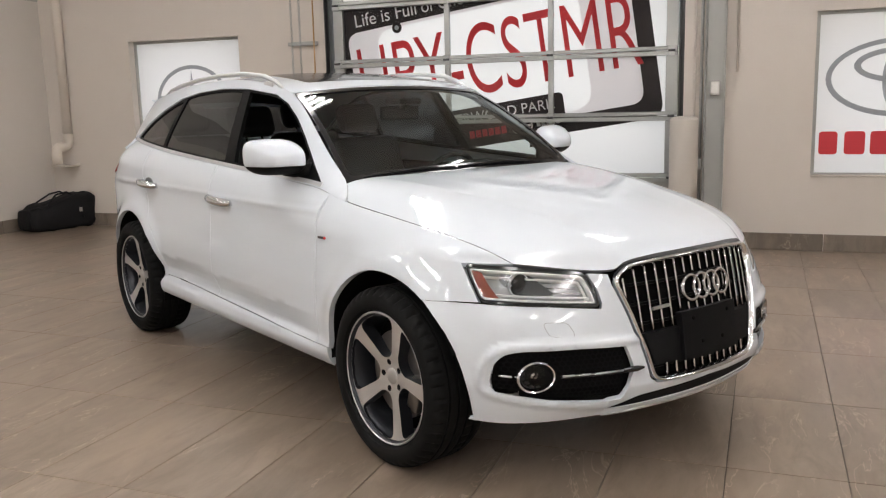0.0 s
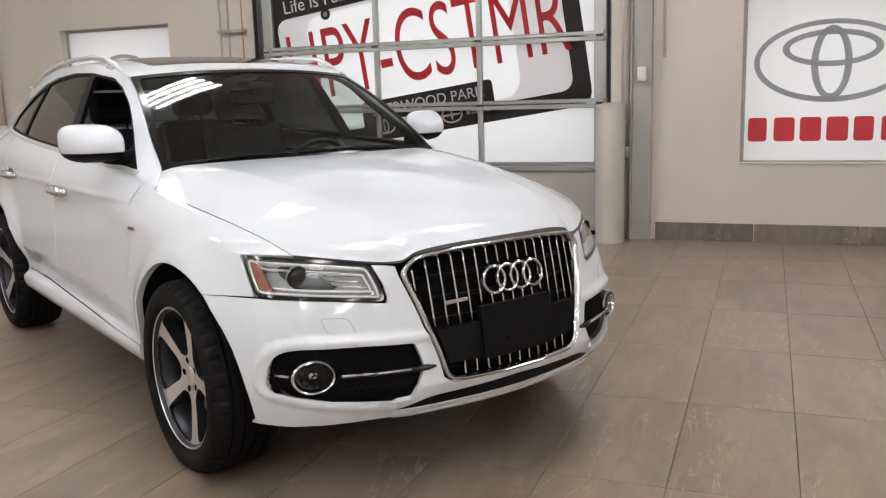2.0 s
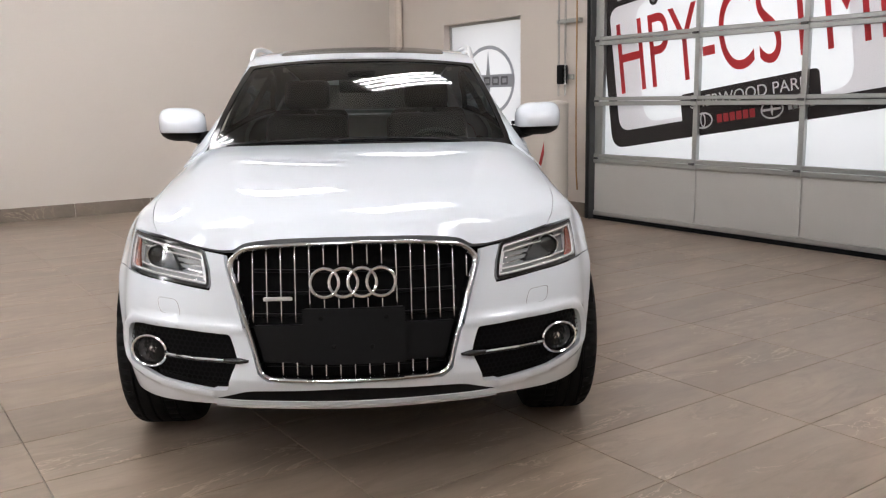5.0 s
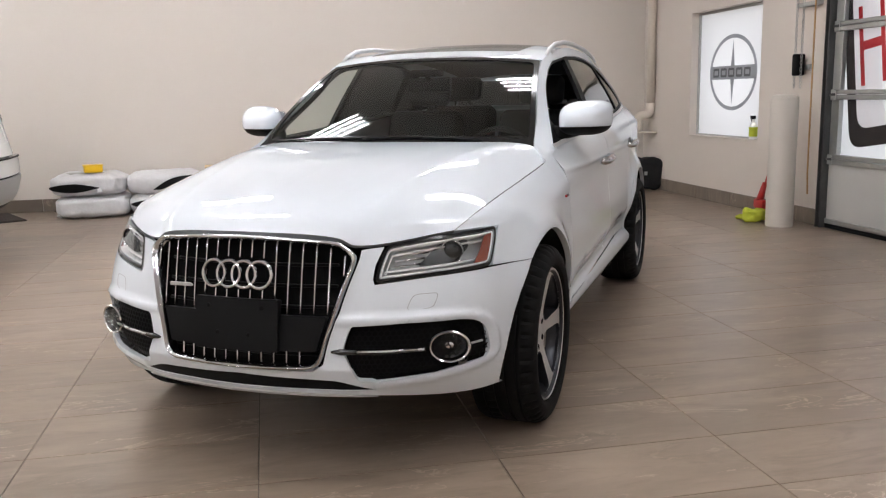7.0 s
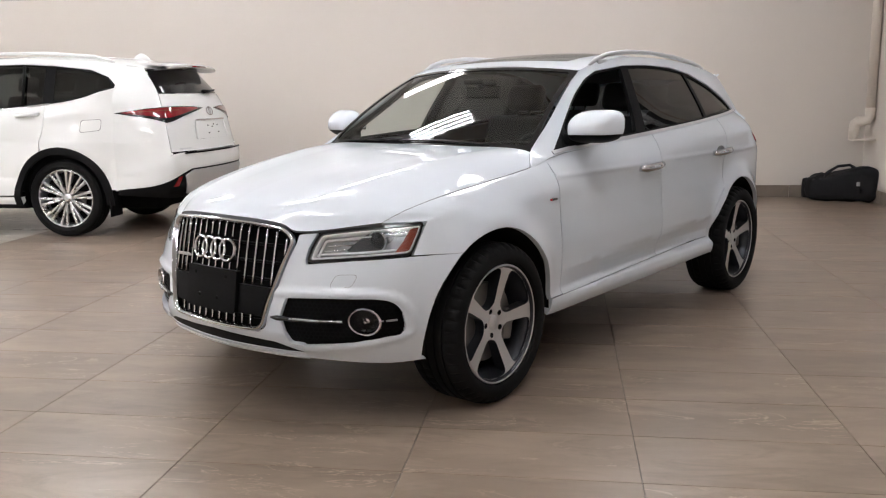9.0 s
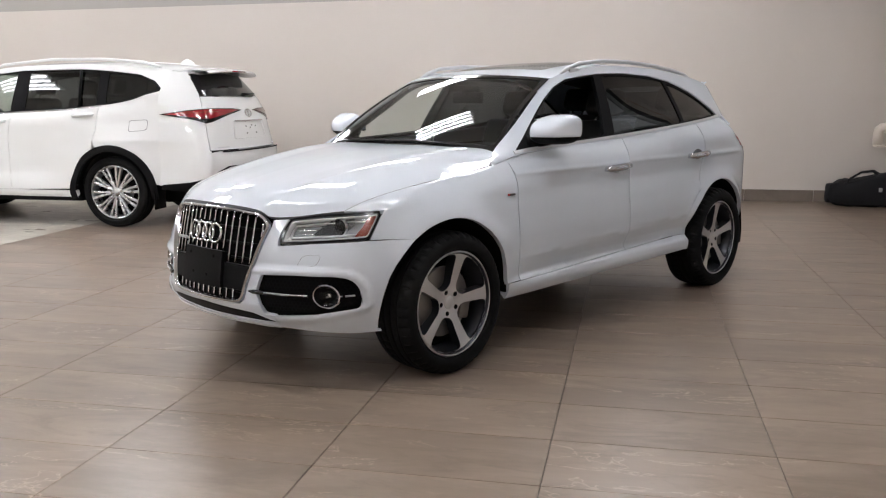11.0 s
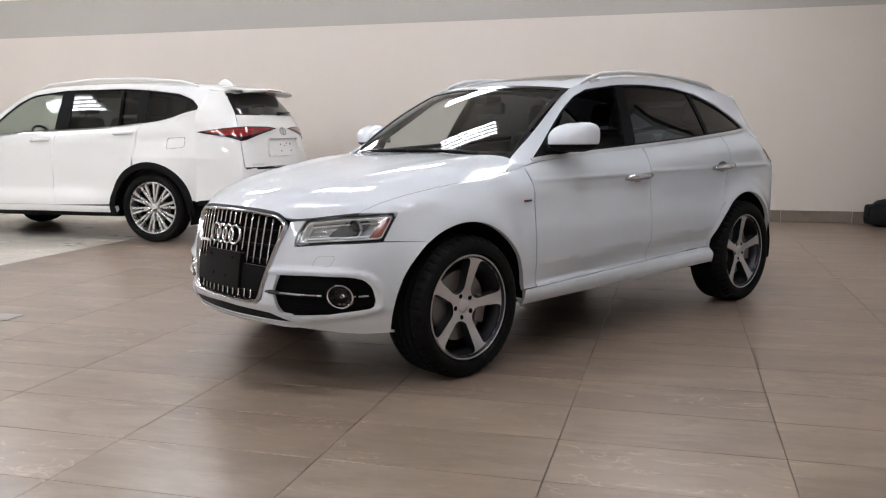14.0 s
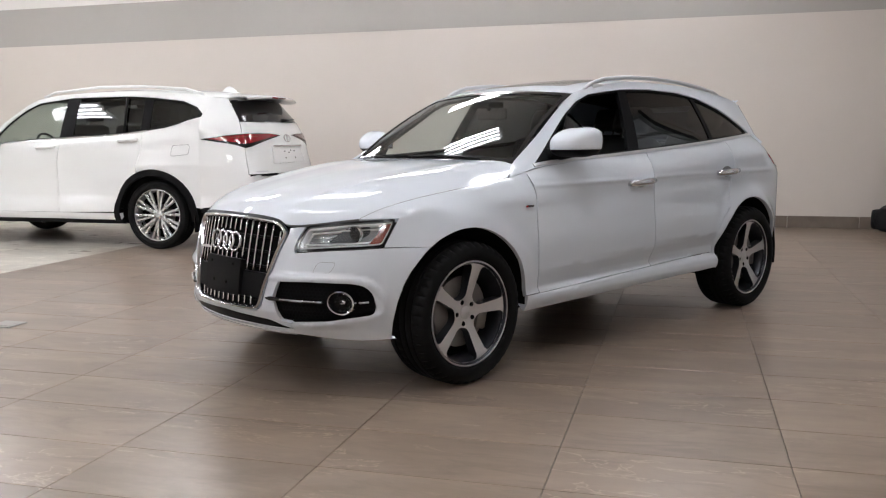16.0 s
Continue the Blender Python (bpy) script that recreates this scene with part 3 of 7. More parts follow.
# ---- roll-up door with a printed film behind its panes ----
rd = structure("door_1", "roll-up sectional door of grey steel with glazed panes and a printed film", "roll-up door")
XL, XR = -4.02, -0.47
RAILS = [0.64, 1.22, 1.82, 2.42, 3.02, 3.60]
MULL = [-3.96, -2.74, -1.67, -0.52]
part("bottom_panel", boxed(XL, XR, Y_DOOR + 0.01, Y_DOOR + 0.05, 0.04, 0.60, 0.004, segs=1), M_DOORPANEL, rd, "plain grey bottom panel")
part("bottom_seal", boxed(XL, XR, Y_DOOR + 0.0, Y_DOOR + 0.055, 0.0, 0.04, 0.004, segs=1), M_BLACK, rd)
part("bottom_rail", boxed(XL, XR, Y_DOOR - 0.006, Y_DOOR + 0.008, 0.045, 0.09, 0.003, segs=1), M_GALV, rd)
for z in RAILS:
    part("rail", boxed(XL, XR, Y_DOOR - 0.012, Y_DOOR + 0.05, z - 0.045, z - 0.003, 0.005, segs=1), M_GALV, rd)
    part("rail", boxed(XL, XR, Y_DOOR - 0.004, Y_DOOR + 0.05, z + 0.003, z + 0.04, 0.005, segs=1), M_GALV, rd)
for z0, z1 in zip(RAILS, RAILS[1:]):
    for i, x in enumerate(MULL):
        w = 0.055 if i in (0, 3) else 0.026
        part("mullion", boxed(x - w, x + w, Y_DOOR + 0.0, Y_DOOR + 0.046, z0 + 0.041, z1 - 0.046, 0.004, segs=1), M_GALV, rd)
for x in MULL[1:3]:
    part("panel_stile", boxed(x - 0.03, x + 0.03, Y_DOOR - 0.002, Y_DOOR + 0.009, 0.095, 0.59, 0.003, segs=1), M_DOORPANEL, rd)
for z in RAILS[:5]:
    for x in (XL + 0.05, MULL[1], MULL[2], XR - 0.05):
        part("hinge", boxed(x - 0.035, x + 0.035, Y_DOOR - 0.024, Y_DOOR - 0.0125, z - 0.05, z + 0.045, 0.004, segs=1), M_GALV, rd)
        part("hinge_pin", tube(bmesh.new(), [(x - 0.03, Y_DOOR - 0.03, z), (x + 0.03, Y_DOOR - 0.03, z)], 0.011, 8), M_DARKSTEEL, rd)
for x in (XL - 0.045, XR + 0.045):
    tr = boxed(x - 0.025, x + 0.025, Y_DOOR + 0.02, Y_DOOR + 0.06, 0, 3.7)
    box(tr, x - 0.03, x - 0.022, Y_DOOR - 0.05, Y_DOOR + 0.019, 0, 3.7)
    box(tr, x + 0.022, x + 0.03, Y_DOOR - 0.05, Y_DOOR + 0.019, 0, 3.7)
    part("track", tr, M_DARKSTEEL, rd, "dark steel door track")
# printed film
film_sheet("film", XL, XR, 0.66, 3.62, Y_DOOR + 0.053, M_FILM_WHITE, rd)
SLOPE = radians(8.3)
CP, SP = math.cos(SLOPE), math.sin(SLOPE)
PX, PZ = -3.80, 0.74


def on_plate(u, v):
    """From the tilted print's own plane to the door's."""
    return PX + u * CP - v * SP, PZ + u * SP + v * CP


def print_shape(name, loop, layer, material, holes=()):
    yy = Y_DOOR + 0.0525 - 0.0035 * (layer + 1)
    return flat(name, [on_plate(*p) for p in loop], yy, material, rd, holes=[[on_plate(*p) for p in h] for h in holes])


def print_text(body, u, v, height, width, layer, material, thin=0.0):
    bm = text_mesh(body, height, width, 0.002, thin)
    x, z = on_plate(u, v)
    bmesh.ops.transform(bm, matrix=Matrix.Translation((x, Y_DOOR + 0.0525 - 0.0035 * (layer + 1), z)) @ Matrix.Rotation(-SLOPE, 4, "Y"), verts=bm.verts)
    return part("lettering", bm, material, rd)


print_shape("plate_border", rounded([(0, 0.0), (3.25, 0.0), (3.25, 1.66), (0, 1.66)], 0.16, 8), 0, M_FILM_BLACK, [rounded([(0.12, 0.16), (3.09, 0.16), (3.09, 1.38), (0.12, 1.38)], 0.14, 8)])
print_shape("plate_field", rounded([(0.12, 0.16), (3.09, 0.16), (3.09, 1.38), (0.12, 1.38)], 0.14, 8), 1, M_FILM_PLATE, [rounded([(0.45, 0.20), (2.60, 0.20), (2.60, 1.35), (0.45, 1.35)], 0.2, 8)])
print_text("HPY-CSTMR", 0.20, 0.515, 0.70, 2.93, 3, M_FILM_RED, 0.006)
print_text("Life is Full", 0.24, 1.43, 0.13, 0.70, 2, M_FILM_WHITE)
print_text("of Choices", 1.00, 1.43, 0.13, 0.72, 2, M_FILM_WHITE)
print_shape("plate_bolt", ellipse(0.70, 1.34, 0.055, 0.055, 20), 3, M_FILM_BLACK)
print_shape("plate_bolt_middle", ellipse(0.70, 1.34, 0.025, 0.025, 16), 4, M_FILM_SILVER)
print_shape("name_plaque", rounded([(0.92, 0.02), (2.32, 0.02), (2.32, 0.40), (0.92, 0.40)], 0.05), 4, M_FILM_BLACK)
print_text("SHERWOOD PARK", 1.03, 0.255, 0.10, 1.20, 5, M_FILM_WHITE)
print_shape("emblem_oval", ellipse(1.16, 0.13, 0.105, 0.075), 5, M_FILM_WHITE, holes=[ellipse(1.16, 0.13, 0.088, 0.058)])
print_shape("emblem_inner_oval", ellipse(1.16, 0.135, 0.03, 0.065), 6, M_FILM_WHITE, holes=[ellipse(1.16, 0.135, 0.017, 0.05)])
for k in range(6):
    print_shape("red_bar", rounded([(1.31 + k * 0.068, 0.09), (1.365 + k * 0.068, 0.09), (1.365 + k * 0.068, 0.165), (1.31 + k * 0.068, 0.165)], 0.01), 5, M_FILM_RED)
print_shape("emblem_ring", ellipse(1.87, 0.13, 0.11, 0.08), 5, M_FILM_WHITE, holes=[ellipse(1.87, 0.13, 0.095, 0.065)])
print_shape("emblem_blade", [(1.855, 0.13), (1.87, 0.19), (1.885, 0.13), (1.87, 0.07)], 6, M_FILM_WHITE)
print_shape("emblem_bar", [(1.78, 0.12), (1.96, 0.12), (1.96, 0.14), (1.78, 0.14)], 7, M_FILM_WHITE)
for k in range(5):
    print_shape("white_bar", [(2.02 + k * 0.05, 0.105), (2.058 + k * 0.05, 0.105), (2.058 + k * 0.05, 0.145), (2.02 + k * 0.05, 0.145)], 5, M_FILM_WHITE)
# glass panes of the door
for z0, z1 in zip(RAILS, RAILS[1:]):
    for x0, x1 in zip(MULL, MULL[1:]):
        p = film_sheet("pane", x0 + 0.02, x1 - 0.02, z0 + 0.03, z1 - 0.035, Y_DOOR + 0.014, M_PANE, rd)
        p.visible_shadow = False

# ---- posts, conduit, boxes beside the door ----
post = structure("door_post", "grey painted steel post beside the roll-up door", "post")
part("web", boxed(-0.20, -0.05, 8.93, 8.998, 0, 3.9, 0.004, segs=1), M_STEEL_GREY, post)
part("flange", boxed(-0.215, -0.201, 8.90, 8.998, 0, 3.9, 0.003, segs=1), M_STEEL_GREY, post)
part("flange", boxed(-0.049, -0.035, 8.90, 8.998, 0, 3.9, 0.003, segs=1), M_STEEL_GREY, post)


def conduit(name, pts, r, material, label):
    return tagged(part(name, tube(bmesh.new(), pts, r, 12), material, None), label, "conduit", kind="structure")


conduit("conduit", [(-0.245, 8.97, 0.0), (-0.245, 8.97, TOP)], 0.014, M_STEEL_GREY, "thin grey steel conduit on the wall")
conduit("conduit_2", [(-0.30, 8.975, 0.0), (-0.30, 8.975, TOP)], 0.011, M_WALL, "thin beige painted conduit on the wall")
conduit("conduit_3", [(0.06, 8.98, 1.60), (0.06, 8.98, TOP)], 0.010, M_WALL, "thin beige painted conduit on the wall")


def small_box(name, x, y, z, w, d, h, material, label, category):
    t = thing(name, pose(x, y, z), label, category)
    part("case", boxed(-w / 2, w / 2, -d / 2, d / 2, -h / 2, h / 2, 0.006), material, t)
    part("cover", boxed(-w * 0.36, w * 0.36, -d / 2 - 0.006, -d / 2 - 0.0005, -h * 0.36, h * 0.36, 0.002, segs=1), material, t)
    return t


small_box("wall_switch", -0.12, 8.905, 1.46, 0.075, 0.045, 0.12, M_SWITCH, "small white door switch on the grey post", "switch")
small_box("junction_box", -0.26, 8.93, 0.78, 0.08, 0.05, 0.10, M_GALV, "small grey steel junction box on the conduit", "junction box")


# ---- bollards ----
def bollard(x, y, h):
    t = thing("bollard", pose(x, y, 0), "beige painted steel bollard with a rounded top", "bollard", "bollards at the roll-up door")
    r = 0.125
    part("pipe", lathe(bmesh.new(), [(0.0, r), (h - 0.05, r)], 40, "z"), M_BOLLARD, t)
    part("cap", lathe(bmesh.new(), [(h - 0.049, r), (h - 0.03, r * 0.985), (h - 0.012, r * 0.86), (h, r * 0.5), (h + 0.004, 0.001)], 40, "z"), M_BOLLARD, t)


bollard(-0.37, 8.78, 1.22)
bollard(-4.25, 8.80, 1.23)

# ---- chain hoist at the door's edge ----
hoist = thing("chain_hoist", pose(-4.42, 9.03, 0), "hanging steel chain loop with a black tensioner", "chain hoist")
for dx in (-0.05, 0.05):
    bm = bmesh.new()
    z, k = 1.30, 0
    while z < 3.4:
        m = Matrix.Translation((dx, 0, z)) @ Matrix.Rotation(math.pi / 2 * (k % 2), 4, "Z")
        ring = [m @ Vector((0.011 * math.cos(w), 0, 0.019 * math.sin(w))) for w in (2 * math.pi * i / 8 for i in range(9))]
        tube(bm, ring, 0.0035, 5, caps=False)
        z, k = z + 0.031, k + 1
    part("chain", bm, M_GALV, hoist)
part("tensioner", boxed(-0.042, 0.042, -0.04, 0.05, 1.40, 1.60, 0.012), M_BLACK, hoist, "black tensioner box")
part("bracket", boxed(-0.02, 0.10, 0.051, 0.088, 1.45, 1.50, 0.004), M_GALV, hoist)
part("upper_bracket", boxed(-0.12, 0.22, 0.03, 0.085, 2.03, 2.07, 0.004), M_STEEL_GREY, hoist)
strap = thing("door_rope", pose(-4.22, 9.04, 0), "orange pull rope hanging at the door track", "rope")
part("cord", tube(bmesh.new(), [(0, 0.08, 3.4), (0.01, 0.0, 3.2), (0.01, 0.0, 2.2), (0.0, 0.01, 1.2), (0.02, 0.0, 0.5), (0.05, -0.01, 0.30)], 0.008, 8), M_WOOD, strap)

# ---- drain pipe in the corner ----
pipe = thing("drain_pipe", pose(-7.67, 9.04, 0), "cream painted drain pipe with an elbow in the corner", "pipe", kind="structure")
part("riser", tube(bmesh.new(), [(0.0, 0.02, TOP), (0.0, 0.02, 1.10)], 0.055, 20), M_PVC, pipe)
part("elbow", tube(bmesh.new(), [(0.0, 0.02, 1.13), (0, 0.02, 1.03), (-0.01, 0.0, 0.985), (-0.03, -0.05, 0.97), (-0.04, -0.10, 0.965), (-0.045, -0.13, 0.94), (-0.045, -0.14, 0.88), (-0.045, -0.14, 0.76)], 0.06, 20), M_PVC, pipe)
part("outlet", boxed(-0.11, 0.10, -0.18, 0.08, 0.735, 0.758, 0.006), M_PVC, pipe)

# ---- ceiling lamps ----
def ceiling_lamp():
    t = thing("ceiling_lamp", pose(0, 0, 0), "white high-bay ceiling lamp with four fluorescent tubes", "ceiling lamp", "rows of ceiling lamps")
    part("housing", boxed(-0.62, 0.62, -0.28, 0.28, 0.035, 0.075, 0.01), M_HOUSING, t)
    for y in (-0.21, -0.07, 0.07, 0.21):
        part("tube", tube(bmesh.new(), [(-0.58, y, 0), (0.58, y, 0)], 0.028, 10), M_TUBE, t, "glowing fluorescent tube")
        part("reflector", boxed(-0.6, 0.6, y - 0.06, y + 0.06, 0.029, 0.034), M_HOUSING, t)
    for x in (-0.45, 0.45):
        part("hanger", tube(bmesh.new(), [(x, 0, 0.07), (x, 0, TOP - 4.1)], 0.004, 6), M_DARKSTEEL, t)
    return t


first = ceiling_lamp()
for i, (x, y) in enumerate(FIXTURES):
    m = pose(x, y, 4.1, 0, 0, 90)
    if i:
        copy_thing(first, m)
    else:
        first.matrix_world = m

# ---- the white sport utility car ----
CAR = Matrix.Translation((-0.558, 4.362, 0)) @ Matrix.Rotation(radians(-31.3), 4, "Z")
WB, AXLE_Z, ARCH = 2.775, 0.352, 0.423


class Skin:
    """The body's outer surface below the belt: at each height a plan curve from the middle of the nose round the side to the middle of the tail.
    fn(g, z): g runs along that curve in metres, negative on the other side of the car."""

    def __init__(self, nose, heights, side_x, side_y, tail, flares, slope=0.85, draw=0.14):
        self.slope, self.draw = slope, draw
        self.nose, self.heights, self.side_x, self.side_y, self.tail, self.flares = [np.array(n) for n in nose], heights, side_x, side_y, np.array(tail), flares
        self.n = len(nose[0]) + len(side_x) + len(tail)
        self.s = np.linspace(0, self.n - 1, 1200)
        x, y = self.along(self.s, np.full(1200, heights[1]))
        self.g = np.concatenate([[0], np.cumsum(np.hypot(np.diff(x), np.diff(y)))])
        self.x, self.rows = x, {}

    def control(self, z):
        h0, h1, h2 = self.heights
        zz = np.clip(z, h0 - 0.06, h2 + 0.05)
        w0 = (zz - h1) * (zz - h2) / ((h0 - h1) * (h0 - h2))
        w1 = (zz - h0) * (zz - h2) / ((h1 - h0) * (h1 - h2))
        w2 = (zz - h0) * (zz - h1) / ((h2 - h0) * (h2 - h1))
        nose = w0[:, None, None] * self.nose[0] + w1[:, None, None] * self.nose[1] + w2[:, None, None] * self.nose[2]
        under = np.clip(h0 - 0.05 - z, 0, 1)
        nose[:, :, 0] -= (0.25 * under + 2.2 * under**2)[:, None]
        side = np.stack([np.stack([np.full_like(z, x), self.side_y(x, z)], 1) for x in self.side_x], 1)
        tail = np.repeat(self.tail[None], len(z), 0).copy()
        tail[:, :, 0] += (self.slope * np.clip(z - 0.93, 0, 1) + np.clip(0.45 - z, 0, 1) * 0.3)[:, None]
        tail[:, :, 1] *= (1 - self.draw * np.clip((z - 0.98) / 0.2, 0, 1) ** 1.7)[:, None]
        return np.concatenate([nose, side, tail], 1)

    def along(self, s, z):
        c = self.control(z)
        s = np.clip(s, 0, self.n - 1.0001)
        i = s.astype(int)
        t = (s - i)[:, None]
        r = np.arange(len(s))
        first, last = c[:, 0] * [1, -1] + (c[:, 1] - c[:, 0]) * [0, 0], c[:, -1]
        mirror_a, mirror_b = c[:, 1] * [1, -1], c[:, -2] * [1, -1]
        p1, p2 = c[r, i], c[r, i + 1]
        p0 = np.where((i > 0)[:, None], c[r, np.maximum(i - 1, 0)], mirror_a)
        p3 = np.where((i + 2 < self.n)[:, None], c[r, np.minimum(i + 2, self.n - 1)], mirror_b)
        p = 0.5 * (2 * p1 + (p2 - p0) * t + (2 * p0 - 5 * p1 + 4 * p2 - p3) * t**2 + (3 * p1 - p0 - 3 * p2 + p3) * t**3)
        return p[:, 0], p[:, 1]

    def __call__(self, g, z):
        g, z = np.asarray(g, float), np.asarray(z, float)
        s = np.interp(np.abs(g), self.g, self.s)
        x, y = self.along(s, z)
        for xc, zc, r, amount, wide in self.flares:
            d = np.hypot(x - xc, z - zc)
            y = y + amount * np.exp(-((np.maximum(d, r) - r) / wide) ** 2) * np.clip((y - 0.5) / 0.3, 0, 1) * np.clip((z - 0.36) / 0.22, 0, 1) * np.clip((xc + r + 0.03 - x) / 0.16, 0, 1)
        return x, np.sign(g + 1e-9) * y, z

    def row(self, z):
        """The plan curve at a height, kept for later."""
        key = round(float(z), 4)
        if key not in self.rows:
            self.rows[key] = self.along(self.s, np.full(1200, key))
        return self.rows[key]

    def at_x(self, x, z=None):
        """g on the side at a length x and a height z."""
        xx, _ = self.row(self.heights[1] if z is None else z)
        k = int(np.argmax(self.s > 2.5))
        return float(np.interp(-x, np.maximum.accumulate(-xx[k:]), self.g[k:]))

    def at_y(self, y, z):
        """g on the nose at a half width y and a height z."""
        k = int(len(self.s) * (len(self.nose[0]) + 1) / (self.n - 1))
        _, yy = self.row(z)
        return float(np.interp(y, np.maximum.accumulate(yy[:k]), self.g[:k]))


# the hood's rise from its front edge to its rear edge
rise = curve([0, 0.06, 0.18, 0.38, 0.6, 0.83, 1.0, 1.1], [0, 0.20, 0.40, 0.61, 0.80, 0.943, 1.0, 1.02])
FRONT, REAR = 0.475, -0.528


class Rear:
    """A rear end above or round the flank: at each height a curve from the flank round the corner to the middle.
    fn(u, z): u in quarter metres from the middle, negative on the right."""

    def __init__(self, flank, xs, middle, wide, turn=(0.24, 0.10, 0.03)):
        self.flank, self.xs, self.middle, self.wide, self.turn = flank, xs, middle, wide, turn

    def __call__(self, u, z):
        u, z = np.asarray(u, float), np.asarray(z, float)
        xb, w = self.middle(z), self.wide(z)
        c = [np.stack([np.full_like(z, x), self.flank(x, z)], 1) for x in self.xs]
        c += [np.stack([xb + t, w * k], 1) for t, k in zip(self.turn, (0.975, 0.84, 0.5))] + [np.stack([xb, 0 * w], 1)]
        n = len(c)
        c = np.stack([c[0] * 2 - c[1]] + c + [c[-2] * [1, -1]], 1)
        s = np.clip(n - 1 - np.abs(u) / 0.25, 0, n - 1.0001)
        i = s.astype(int)
        t = (s - i)[:, None]
        r = np.arange(len(s))
        p0, p1, p2, p3 = c[r, i], c[r, i + 1], c[r, i + 2], c[r, i + 3]
        p = 0.5 * (2 * p1 + (p2 - p0) * t + (2 * p0 - 5 * p1 + 4 * p2 - p3) * t**2 + (3 * p1 - p0 - 3 * p2 + p3) * t**3)
        return p[:, 0], np.where(u < 0, -1, 1) * p[:, 1], z


belt = curve([0.475, 0.43, 0.38, 0.20, -0.08, -0.40, -0.53, -0.66, -1.35, -1.97, -2.77, -3.3], [0.836, 0.858, 0.878, 0.918, 0.955, 0.995, 1.022, 1.045, 1.083, 1.119, 1.174, 1.212])
lean = curve([0.3, -0.35, -0.55, -0.9, -2.2, -2.7, -3.1], [0.105, 0.080, 0.076, 0.055, 0.050, 0.075, 0.13])
door_section = curve([0.26, 0.30, 0.33, 0.36, 0.382, 0.402, 0.45, 0.62, 0.75, 0.88, 0.93, 0.952, 0.972, 1.3], [0.810, 0.850, 0.870, 0.879, 0.878, 0.869, 0.867, 0.870, 0.861, 0.853, 0.854, 0.860, 0.856, 0.852])
rear_in = curve([0.3, -2.2, -2.8, -3.2], [0.0, 0.0, 0.006, 0.03])


def crease_z(x):
    return 0.492 + 0.040 * np.clip(-x - 0.5, 0, 1.9)


def side_y(x, z):
    d = np.clip((z - (belt(x) - 0.13)) / 0.13, 0, 1.4)
    # a crease that climbs towards the rear, with the door drawn in below it
    under = np.clip((crease_z(x) - z) / 0.09, 0, 1)
    tuck = 0.040 * under * np.clip((z - 0.392) / 0.03, 0, 1) * np.clip((-x - 0.45) / 0.15, 0, 1) * np.clip((x + 2.42) / 0.12, 0, 1)
    return door_section(z) - rear_in(x) - lean(x) * d**1.7 - tuck


skin = Skin(
    nose=[[(0.835, 0), (0.827, 0.15), (0.80, 0.32), (0.764, 0.45), (0.705, 0.58), (0.628, 0.69), (0.50, 0.792), (0.29, 0.86)],
          [(0.80, 0), (0.792, 0.15), (0.764, 0.30), (0.712, 0.46), (0.634, 0.60), (0.550, 0.71), (0.44, 0.795), (0.25, 0.845)],
          [(0.768, 0), (0.759, 0.15), (0.720, 0.33), (0.652, 0.46), (0.545, 0.61), (0.450, 0.71), (0.358, 0.777), (0.20, 0.82)]],
    heights=(0.46, 0.69, 0.84), side_x=[0.04, -0.4, -0.9, -1.5, -2.1, -2.7, -3.05], side_y=side_y,
    tail=[(-3.33, 0.79), (-3.50, 0.68), (-3.60, 0.42), (-3.64, 0)],
    flares=[(0.0, AXLE_Z, ARCH, 0.030, 0.075), (-WB, AXLE_Z, ARCH, 0.036, 0.08)])
GX, GY = skin.at_x, skin.at_y

car = thing("car", CAR, "white compact sport utility car with open front windows and alloy wheels", "car", "parked cars")
PAINT = M_WHITE_PAINT


def arch_line(xc, a0, a1, r=ARCH, n=24):
    """Points of a wheel arch, from angle a0 to a1, as (x, z)."""
    return [(xc + r * math.cos(radians(a0 + (a1 - a0) * k / n)), AXLE_Z + r * math.sin(radians(a0 + (a1 - a0) * k / n))) for k in range(n + 1)]


def on_side(pts):
    return [(GX(x, z), z) for x, z in pts]


def on_nose(pts):
    return [(GY(y, z), z) for y, z in pts]


def mirrored(loop):
    return [(-u, v) for u, v in reversed(loop)]


GAP = 0.0025
LAMP = [(0.462, 0.688), (0.466, 0.74), (0.484, 0.806), (0.60, 0.822), (0.70, 0.831), (0.775, 0.838), (0.782, 0.80), (0.783, 0.714), (0.62, 0.701)]
lamp_loop = on_nose(LAMP)
GRILLE = [(0.0, 0.402), (0.272, 0.406), (0.303, 0.430), (0.353, 0.595), (0.403, 0.762), (0.397, 0.783), (0.358, 0.814), (0.335, 0.824), (0.18, 0.838), (0.0, 0.842)]
FOG = [(0.372, 0.468), (0.396, 0.550), (0.55, 0.557), (0.712, 0.556), (0.760, 0.546), (0.785, 0.507), (0.792, 0.436), (0.780, 0.410), (0.648, 0.382), (0.46, 0.360), (0.412, 0.364)]
fog_loop = rounded(on_nose(FOG), [0.012, 0.012, 0.0, 0.02, 0.03, 0.03, 0.02, 0.015, 0.0, 0.012, 0.015], 4)
SLOT = [(-0.47, 0.326), (0.47, 0.326), (0.34, 0.366), (0.0, 0.379), (-0.34, 0.366)]

